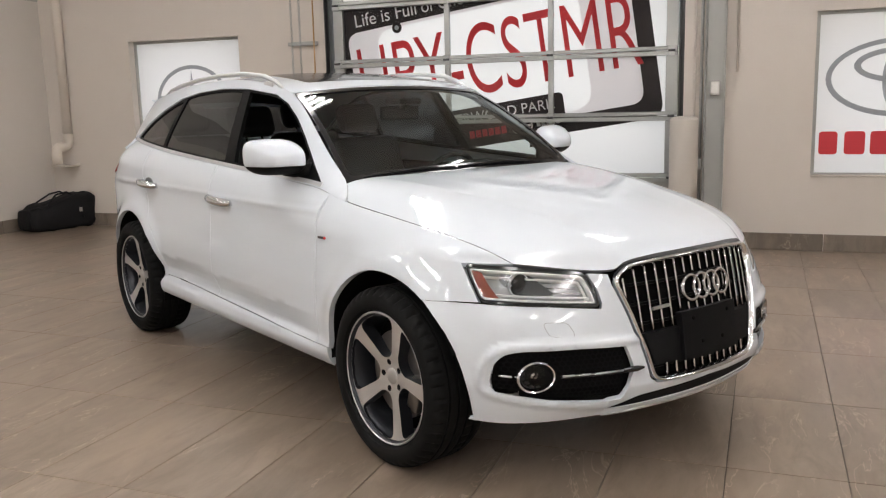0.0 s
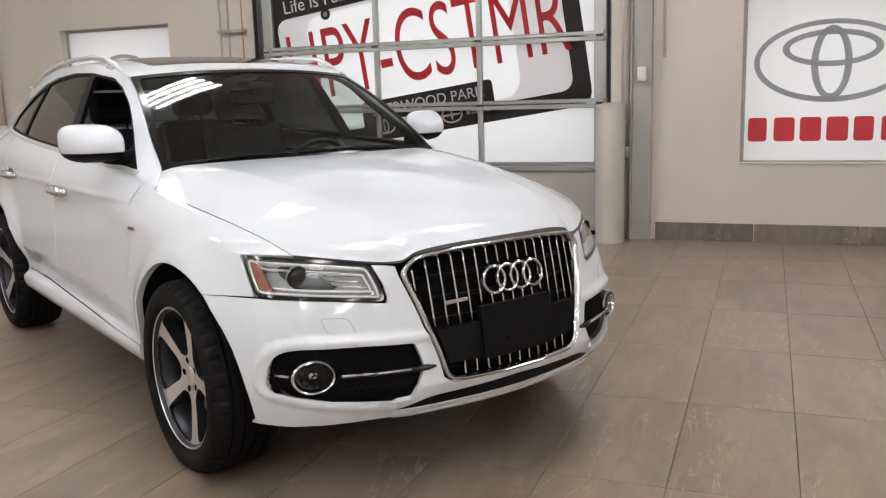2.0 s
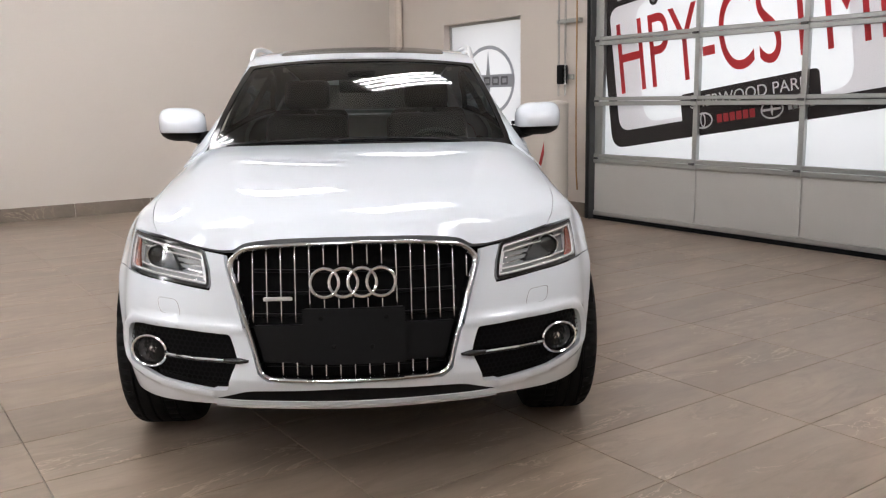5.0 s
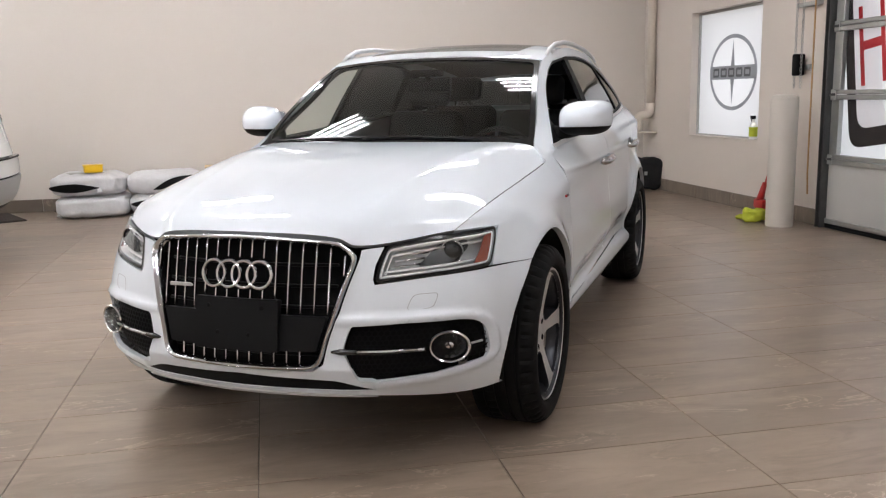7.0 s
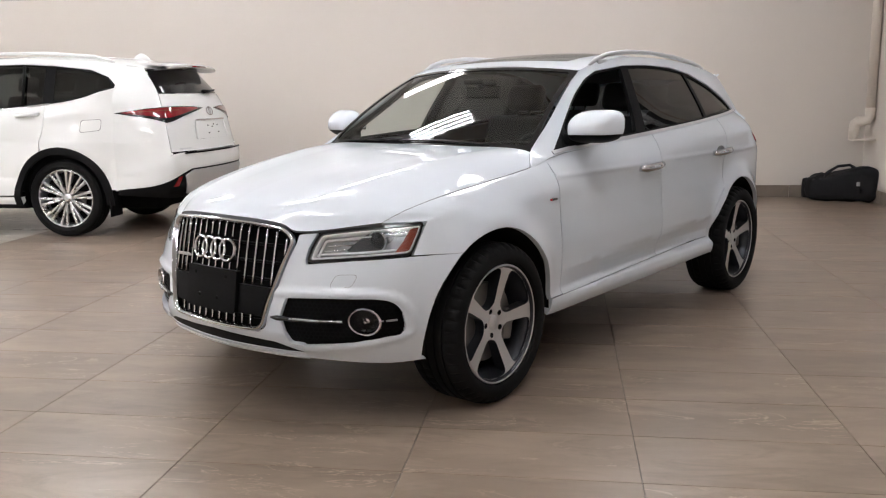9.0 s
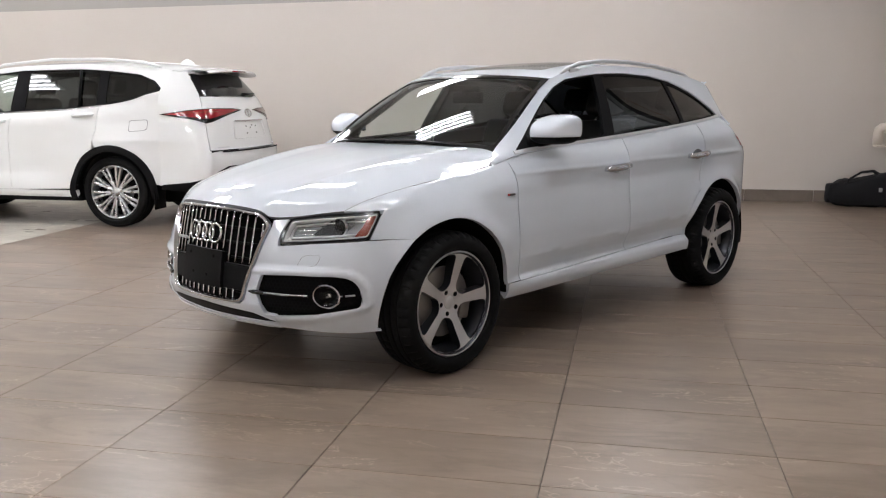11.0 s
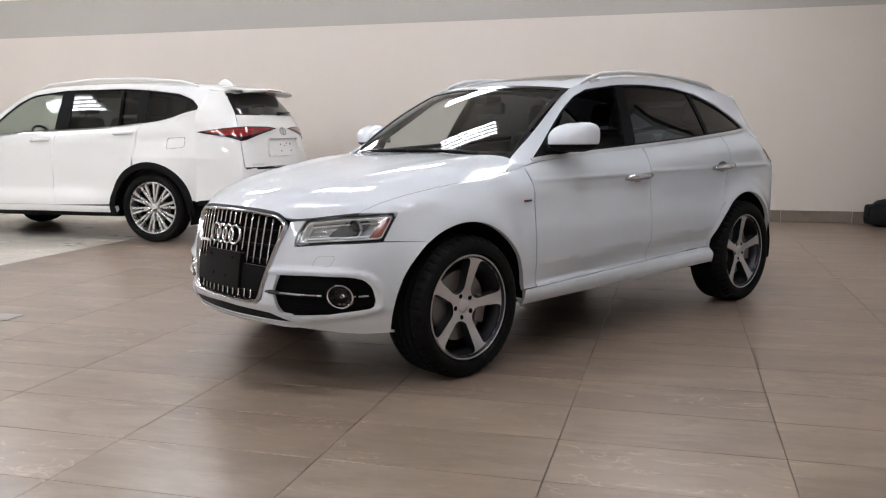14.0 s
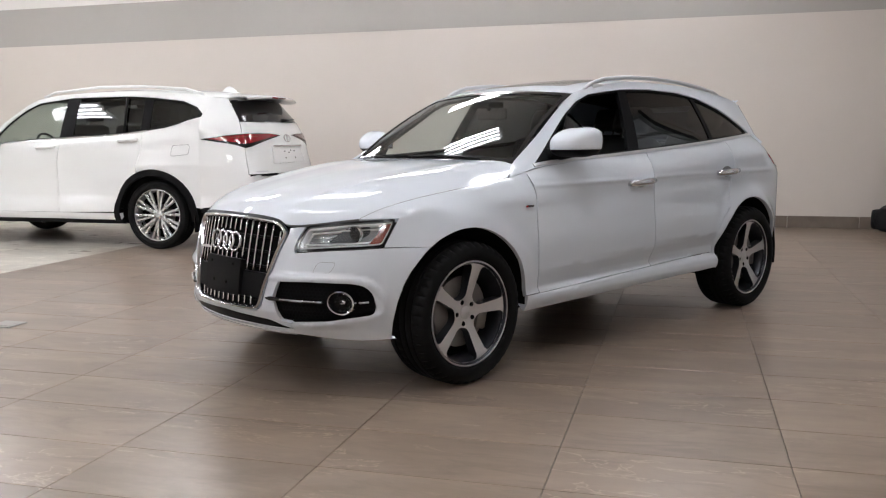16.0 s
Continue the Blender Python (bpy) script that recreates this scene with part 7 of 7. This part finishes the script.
def suv_wheel(x, sgn, turn):
    t = thing("wheel", Matrix(), "", "")
    t.parent = suv
    t.matrix_local = Matrix.Translation((x, sgn * 0.79, 0.38)) @ Matrix.Rotation(0 if sgn > 0 else math.pi, 4, "Z") @ Matrix.Rotation(radians(turn), 4, "Y")
    t["label"] = "black tyre on a silver many-spoke alloy rim"
    prof = [(-0.12, 0.285), (-0.125, 0.31), (-0.115, 0.355), (-0.09, 0.376)]
    for c in (-0.05, 0.0, 0.05):
        prof += [(c - 0.005, 0.379), (c - 0.004, 0.371), (c + 0.004, 0.371), (c + 0.005, 0.379)]
    prof += [(0.085, 0.376), (0.108, 0.36), (0.118, 0.335), (0.116, 0.312), (0.105, 0.296), (0.092, 0.285)]
    part("tyre", lathe(bmesh.new(), prof, 96), M_RUBBER, t, "black road tyre", angle=0.5)
    rim = part("rim", lathe(bmesh.new(), [(-0.11, 0.281), (-0.10, 0.261), (0.03, 0.255), (0.075, 0.268), (0.092, 0.281), (0.094, 0.288)], 60), M_SATIN, t, "silver alloy rim")
    part("backing", lathe(bmesh.new(), [(-0.03, 0.0005), (-0.03, 0.258)], 32), M_LINER, rim)
    part("brake_disc", lathe(bmesh.new(), [(-0.02, 0.05), (-0.02, 0.16), (-0.005, 0.16), (-0.005, 0.05)], 40), M_DISC, t)
    spoke = bmesh.new()
    for k in range(10):
        for off, wide in ((-6.5, 0.010), (6.5, 0.010)):
            w0 = radians(k * 36 + off)
            w1 = radians(k * 36 + off * 0.45)
            a_ = Vector((0.045 * math.cos(w1), 0.058, 0.045 * math.sin(w1)))
            b_ = Vector((0.270 * math.cos(w0), 0.080, 0.270 * math.sin(w0)))
            d_ = (b_ - a_).normalized()
            s_ = d_.cross(Vector((0, 1, 0))).normalized()
            ring = []
            for p_, ww, dep in ((a_, 0.011, 0.03), (a_ * 0.5 + b_ * 0.5 + Vector((0, 0.004, 0)), 0.0125, 0.03), (b_, 0.016, 0.03)):
                ring.append([spoke.verts.new(p_ + s_ * ww), spoke.verts.new(p_ + s_ * ww * 0.6 + Vector((0, 0.005, 0))), spoke.verts.new(p_ - s_ * ww * 0.6 + Vector((0, 0.005, 0))), spoke.verts.new(p_ - s_ * ww), spoke.verts.new(p_ - s_ * ww * 0.7 - Vector((0, dep, 0))), spoke.verts.new(p_ + s_ * ww * 0.7 - Vector((0, dep, 0)))])
            for r0, r1 in zip(ring, ring[1:]):
                for i in range(6):
                    spoke.faces.new((r0[i], r0[(i + 1) % 6], r1[(i + 1) % 6], r1[i]))
    part("spokes", spoke, M_SATIN, rim)
    part("hub_cap", lathe(bmesh.new(), [(0.03, 0.05), (0.055, 0.048), (0.064, 0.035), (0.066, 0.0005)], 32), M_SATIN, rim)
    part("rim_lip", lathe(bmesh.new(), [(0.078, 0.270), (0.09, 0.273), (0.095, 0.280), (0.093, 0.289)], 60), M_SATIN, rim)


for x in (0.0, -WB2):
    for sgn in (1, -1):
        suv_wheel(x, sgn, 8)
        lin = bmesh.new()
        ra, rb = [], []
        for k in range(25):
            w_ = radians(-12 + 204 * k / 24)
            ra.append(lin.verts.new((x + (R2 + 0.01) * math.cos(w_), sgn * 0.86, 0.38 + (R2 + 0.01) * math.sin(w_))))
            rb.append(lin.verts.new((x + (R2 + 0.01) * math.cos(w_), sgn * 0.56, 0.38 + (R2 + 0.01) * math.sin(w_))))
        for k in range(24):
            lin.faces.new((ra[k], ra[k + 1], rb[k + 1], rb[k]))
        lin.faces.new(rb)
        part("wheel_liner", lin, M_LINER, suv)
for sgn in (1, -1):
    part("mud_flap", boxed(-3.33, -3.315, sgn * 0.79 - 0.11, sgn * 0.79 + 0.11, 0.20, 0.46, 0.006), M_BLACK, suv)

# ---- loose things ----
def lumpy(bm, amount, scale, seed):
    off = Vector((seed * 7.3, seed * 3.1, seed * 1.7))
    bm.normal_update()
    for v in bm.verts:
        n = noise.noise(v.co * scale + off) + 0.5 * noise.noise(v.co * scale * 2.7 + off)
        v.co += v.normal * amount * n
    return bm


def rounded_block(sx, sy, sz, e=0.45, us=40, vs=26):
    """A soft block with its base at z = 0."""
    bm = bmesh.new()
    bmesh.ops.create_uvsphere(bm, u_segments=us, v_segments=vs, radius=1.0)
    q_ = lambda c, k: math.copysign(abs(c) ** k, c)
    for v in bm.verts:
        r = math.hypot(v.co.x, v.co.y)
        v.co = (q_(v.co.x, e) * sx / 2, q_(v.co.y, e) * sy / 2, q_(v.co.z, e) * sz / 2 + sz / 2)
    return bm


# sports bag in the corner
bag = thing("sports_bag", pose(-7.66, 8.78, 0, 0, 0, 72), "slumped black nylon sports bag on the floor", "bag")
bb = rounded_block(0.82, 0.36, 0.36, 0.36)
for v in bb.verts:
    v.co.z *= 1.0 + 0.10 * math.sin(v.co.x * 6) + 0.12 * (v.co.x / 0.42)
    v.co.z = max(v.co.z, 0.0)
part("body", lumpy(bb, 0.04, 6, 1), M_NYLON, bag)
for y in (-0.10, 0.10):
    part("strap", tube(bmesh.new(), [(-0.2, y * 1.7, 0.12), (-0.18, y * 1.4, 0.33), (-0.05, y * 0.8, 0.42), (0.08, y * 0.8, 0.44), (0.2, y * 1.3, 0.37), (0.22, y * 1.75, 0.12)], 0.012, 6), M_NYLON, bag)
part("end_pocket", lumpy(rounded_block(0.10, 0.26, 0.24, 0.5, 20, 14), 0.01, 9, 2), M_NYLON, bag).matrix_local = pose(-0.40, 0, 0.03)
part("buckle", boxed(0.17, 0.21, -0.185, -0.165, 0.20, 0.25, 0.004), M_GALV, bag)


# wheels wrapped in plastic bags, two stacks
def bagged_wheel(x, y, z, turn, seed, slit):
    t = thing("bagged_tyre", pose(x, y, z, 0, 0, turn), "tyre wrapped in a torn white plastic bag, stacked by the wall", "bagged tyre", "bagged tyres by the wall")
    bm = rounded_block(0.76, 0.80, 0.25, 0.52, 64, 32)
    for v in bm.verts:
        r = math.hypot(v.co.x, v.co.y)
        v.co.z -= 0.03 * max(0, 1 - r / 0.25) * (v.co.z > 0.12)
        w_ = math.atan2(v.co.y, v.co.x)
        k = 1 + 0.02 * math.sin(9 * w_ + seed) + 0.012 * math.sin(23 * w_ + 2 * seed)
        v.co.x *= k
        v.co.y *= k
        v.co.z = max(v.co.z, 0.0)
    lumpy(bm, 0.020, 6, seed)
    part("wrapping", lumpy(bm, 0.006, 22, seed + 5), M_BAGPLASTIC, t)
    # the black tyre shows through a slit
    sl = bmesh.new()
    n = 16
    lo_, mid_, hi_ = [], [], []
    for k in range(n + 1):
        w_ = radians(slit[0] + (slit[1] - slit[0]) * k / n)
        h_ = slit[3] * math.sin(math.pi * min(max(k / n, 0.02), 0.98))
        z_ = slit[2] + slit[4] * (k / n - 0.5)
        ca, sa = math.cos(w_), math.sin(w_)
        rr = (abs(ca / 0.395) ** 3.85 + abs(sa / 0.415) ** 3.85) ** -0.26
        mid_.append(sl.verts.new((rr * 1.02 * ca, rr * 1.02 * sa, z_)))
        shrink_ = [rr * (1.02 - 0.5 * min(1, abs(2 * zz / 0.25 - 1)) ** 4) for zz in (z_ - h_ / 2, z_ + h_ / 2)]
        lo_.append(sl.verts.new((shrink_[0] * ca, shrink_[0] * sa, z_ - h_ / 2)))
        hi_.append(sl.verts.new((shrink_[1] * ca, shrink_[1] * sa, z_ + h_ / 2)))
    for k in range(n):
        sl.faces.new((lo_[k], lo_[k + 1], mid_[k + 1], mid_[k]))
        sl.faces.new((mid_[k], mid_[k + 1], hi_[k + 1], hi_[k]))
    part("tyre", sl, M_RUBBER, t, "black tyre seen through the slit")
    kn = bmesh.new()
    w_ = radians(slit[1])
    tube(kn, [(0.37 * math.cos(w_), 0.36 * math.sin(w_), slit[2]), (0.41 * math.cos(w_), 0.40 * math.sin(w_), slit[2] - 0.01), (0.45 * math.cos(w_), 0.43 * math.sin(w_), slit[2] - 0.06)], [0.03, 0.022, 0.035], 8)
    part("knot", lumpy(kn, 0.008, 20, seed), M_BAGPLASTIC, t)


bagged_wheel(-7.50, 2.10, 0.0, 4, 1, (-80, -60, 0.08, 0.02, 0.0))
bagged_wheel(-7.52, 2.06, 0.242, 0, 2, (-58, 22, 0.105, 0.10, 0.0))
bagged_wheel(-7.50, 2.91, 0.0, 0, 3, (-52, 8, 0.14, 0.10, 0.0))
bagged_wheel(-7.52, 2.90, 0.242, -4, 4, (-12, 48, 0.13, 0.10, 0.15))
tape = thing("yellow_tub", pose(-7.50, 2.10, 0.492, 0, 0, 15), "small yellow plastic tub on the bagged tyre", "tub")
part("side", boxed(-0.085, 0.085, -0.10, 0.10, 0.0, 0.085, 0.014), M_YELLOW, tape)
part("rim", boxed(-0.092, 0.092, -0.107, 0.107, 0.078, 0.09, 0.004), M_YELLOW, tape)
paper = thing("paper_sheet", pose(-7.45, 2.02, 0.49, 0, 0, 25), "grey paper sheet lying on the bagged tyre", "paper")
part("sheet", boxed(-0.12, 0.12, -0.18, 0.18, 0, 0.003), M_STEEL_GREY, paper)
cb = thing("cardboard_box", pose(-7.72, 3.52, 0, 0, 0, 4), "closed brown cardboard box beside the bagged tyres", "box")
part("carton", boxed(-0.19, 0.19, -0.19, 0.19, 0, 0.50, 0.006), M_CARD, cb)
part("flap", boxed(-0.185, 0.185, -0.188, -0.002, 0.5005, 0.506, 0.002, segs=1), M_CARD, cb)
part("flap", boxed(-0.185, 0.185, 0.002, 0.188, 0.5005, 0.505, 0.002, segs=1), M_CARD, cb)
part("tape", boxed(-0.192, 0.192, -0.025, 0.025, 0.5065, 0.5075), M_WOOD, cb)

# cleaning things by the bollard
vest = thing("yellow_cloth", pose(-4.56, 8.72, 0, 0, 0, 20), "crumpled yellow-green cloth on the floor by the bollard", "cloth")
part("heap", lumpy(rounded_block(0.22, 0.18, 0.13, 0.8, 36, 22), 0.035, 11, 6), M_HIVIS, vest)
part("tail", lumpy(rounded_block(0.15, 0.10, 0.05, 0.8, 24, 14), 0.02, 14, 7), M_HIVIS, vest).matrix_local = pose(-0.15, 0.03, 0)
broom = thing("broom", pose(-4.74, 8.94, 0), "red broom leaning on the wall beside the bollard", "broom")
part("handle", tube(bmesh.new(), [(0.0, 0.0, 0.30), (0.07, 0.15, 1.0)], 0.016, 10), M_REDPLASTIC, broom)
part("socket", tube(bmesh.new(), [(-0.025, -0.03, 0.18), (0.0, 0.0, 0.36)], [0.04, 0.02], 10), M_REDPLASTIC, broom)
part("head", boxed(-0.10, 0.06, -0.06, 0.0, 0.10, 0.19, 0.015), M_REDPLASTIC, broom)
br = bmesh.new()
for k in range(40):
    x_, y_ = -0.09 + 0.14 * random.random(), -0.052 + 0.045 * random.random()
    tube(br, [(x_, y_, 0.11), (x_ * 1.15 - 0.01, y_ * 1.2, 0.0)], 0.004, 4)
part("bristles", br, M_REDPLASTIC, broom)
bottle = thing("spray_bottle", pose(-5.36, 9.165, 0.754), "yellow-green spray bottle on the window sill", "bottle")
part("flask", lathe(bmesh.new(), [(0.0, 0.0005), (0.0, 0.04), (0.012, 0.044), (0.13, 0.044), (0.17, 0.03), (0.19, 0.015), (0.21, 0.014)], 24, "z"), M_SWITCH, bottle)
part("liquid_label", lathe(bmesh.new(), [(0.03, 0.0446), (0.13, 0.0446)], 24, "z"), M_HIVIS, bottle, "yellow-green label")
part("trigger_head", boxed(-0.05, 0.025, -0.013, 0.013, 0.212, 0.25, 0.006), M_BLACK, bottle)
part("trigger", boxed(-0.04, -0.03, -0.006, 0.006, 0.165, 0.21, 0.003), M_BLACK, bottle)

# floor mat and rag behind the other car
fm_ = thing("rubber_mat", pose(-7.45, 0.95, 0, 0, 0, 28), "dark brown rubber mat lying on the floor", "mat")
part("mat", boxed(-0.42, 0.42, -0.30, 0.30, 0.0, 0.014, 0.006), M_MAT, fm_)
part("mat_border", boxed(-0.40, 0.40, -0.28, 0.28, 0.0143, 0.018, 0.003, segs=1), M_MAT, fm_)
rag = thing("white_rag", pose(-7.20, 0.45, 0, 0, 0, 10), "crumpled white rag on the floor", "rag")
part("cloth", lumpy(rounded_block(0.30, 0.16, 0.06, 0.8, 30, 16), 0.03, 13, 9), M_BAGPLASTIC, rag)
# floor outlet
fo = thing("floor_outlet", pose(-0.70, 1.82, 0), "flat square steel outlet cover set in the floor", "floor outlet", kind="structure")
part("cover", boxed(-0.085, 0.085, -0.085, 0.085, 0.0, 0.008, 0.002, segs=1), M_GALV, fo)
part("lid", boxed(-0.06, 0.06, -0.06, 0.06, 0.0082, 0.011, 0.001, segs=1), M_GALV, fo)

# ---- floor tiles ----
def tile_mesh(name, w, l):
    bm = boxed(-w / 2 + 0.0015, w / 2 - 0.0015, -l / 2 + 0.0015, l / 2 - 0.0015, -0.008, 0.0, 0.0012, segs=1)
    finish(bm, 0.3)
    me = bpy.data.meshes.new(name)
    bm.to_mesh(me)
    bm.free()
    return me


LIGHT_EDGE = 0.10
tile_me = tile_mesh("tile", TX, TY)
tile_me.materials.append(M_TILE)
rest, rest_light = [], []
i0, i1 = math.ceil((X_LONG - X0) / TX), math.floor((X_EAST - X0) / TX)
j0, j1 = math.ceil((Y_SOUTH - Y0) / TY), math.floor((Y_DOOR + 0.3 - Y0) / TY)
for i in range(i0 - 1, i1 + 1):
    for j in range(j0 - 1, j1 + 1):
        xa, xb, ya, yb = X0 + i * TX, X0 + (i + 1) * TX, Y0 + j * TY, Y0 + (j + 1) * TY
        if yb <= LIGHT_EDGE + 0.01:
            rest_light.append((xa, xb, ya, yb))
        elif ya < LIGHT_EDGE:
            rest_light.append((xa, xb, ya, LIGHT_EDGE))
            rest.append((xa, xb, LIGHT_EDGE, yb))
        elif -5.8 < xa < 3.6 and 1.3 < ya < 8.2:
            ob = new("tile", tile_me)
            ob.parent = floor
            ob.location = ((xa + xb) / 2, (ya + yb) / 2, 0)
        else:
            rest.append((xa, xb, ya, yb))
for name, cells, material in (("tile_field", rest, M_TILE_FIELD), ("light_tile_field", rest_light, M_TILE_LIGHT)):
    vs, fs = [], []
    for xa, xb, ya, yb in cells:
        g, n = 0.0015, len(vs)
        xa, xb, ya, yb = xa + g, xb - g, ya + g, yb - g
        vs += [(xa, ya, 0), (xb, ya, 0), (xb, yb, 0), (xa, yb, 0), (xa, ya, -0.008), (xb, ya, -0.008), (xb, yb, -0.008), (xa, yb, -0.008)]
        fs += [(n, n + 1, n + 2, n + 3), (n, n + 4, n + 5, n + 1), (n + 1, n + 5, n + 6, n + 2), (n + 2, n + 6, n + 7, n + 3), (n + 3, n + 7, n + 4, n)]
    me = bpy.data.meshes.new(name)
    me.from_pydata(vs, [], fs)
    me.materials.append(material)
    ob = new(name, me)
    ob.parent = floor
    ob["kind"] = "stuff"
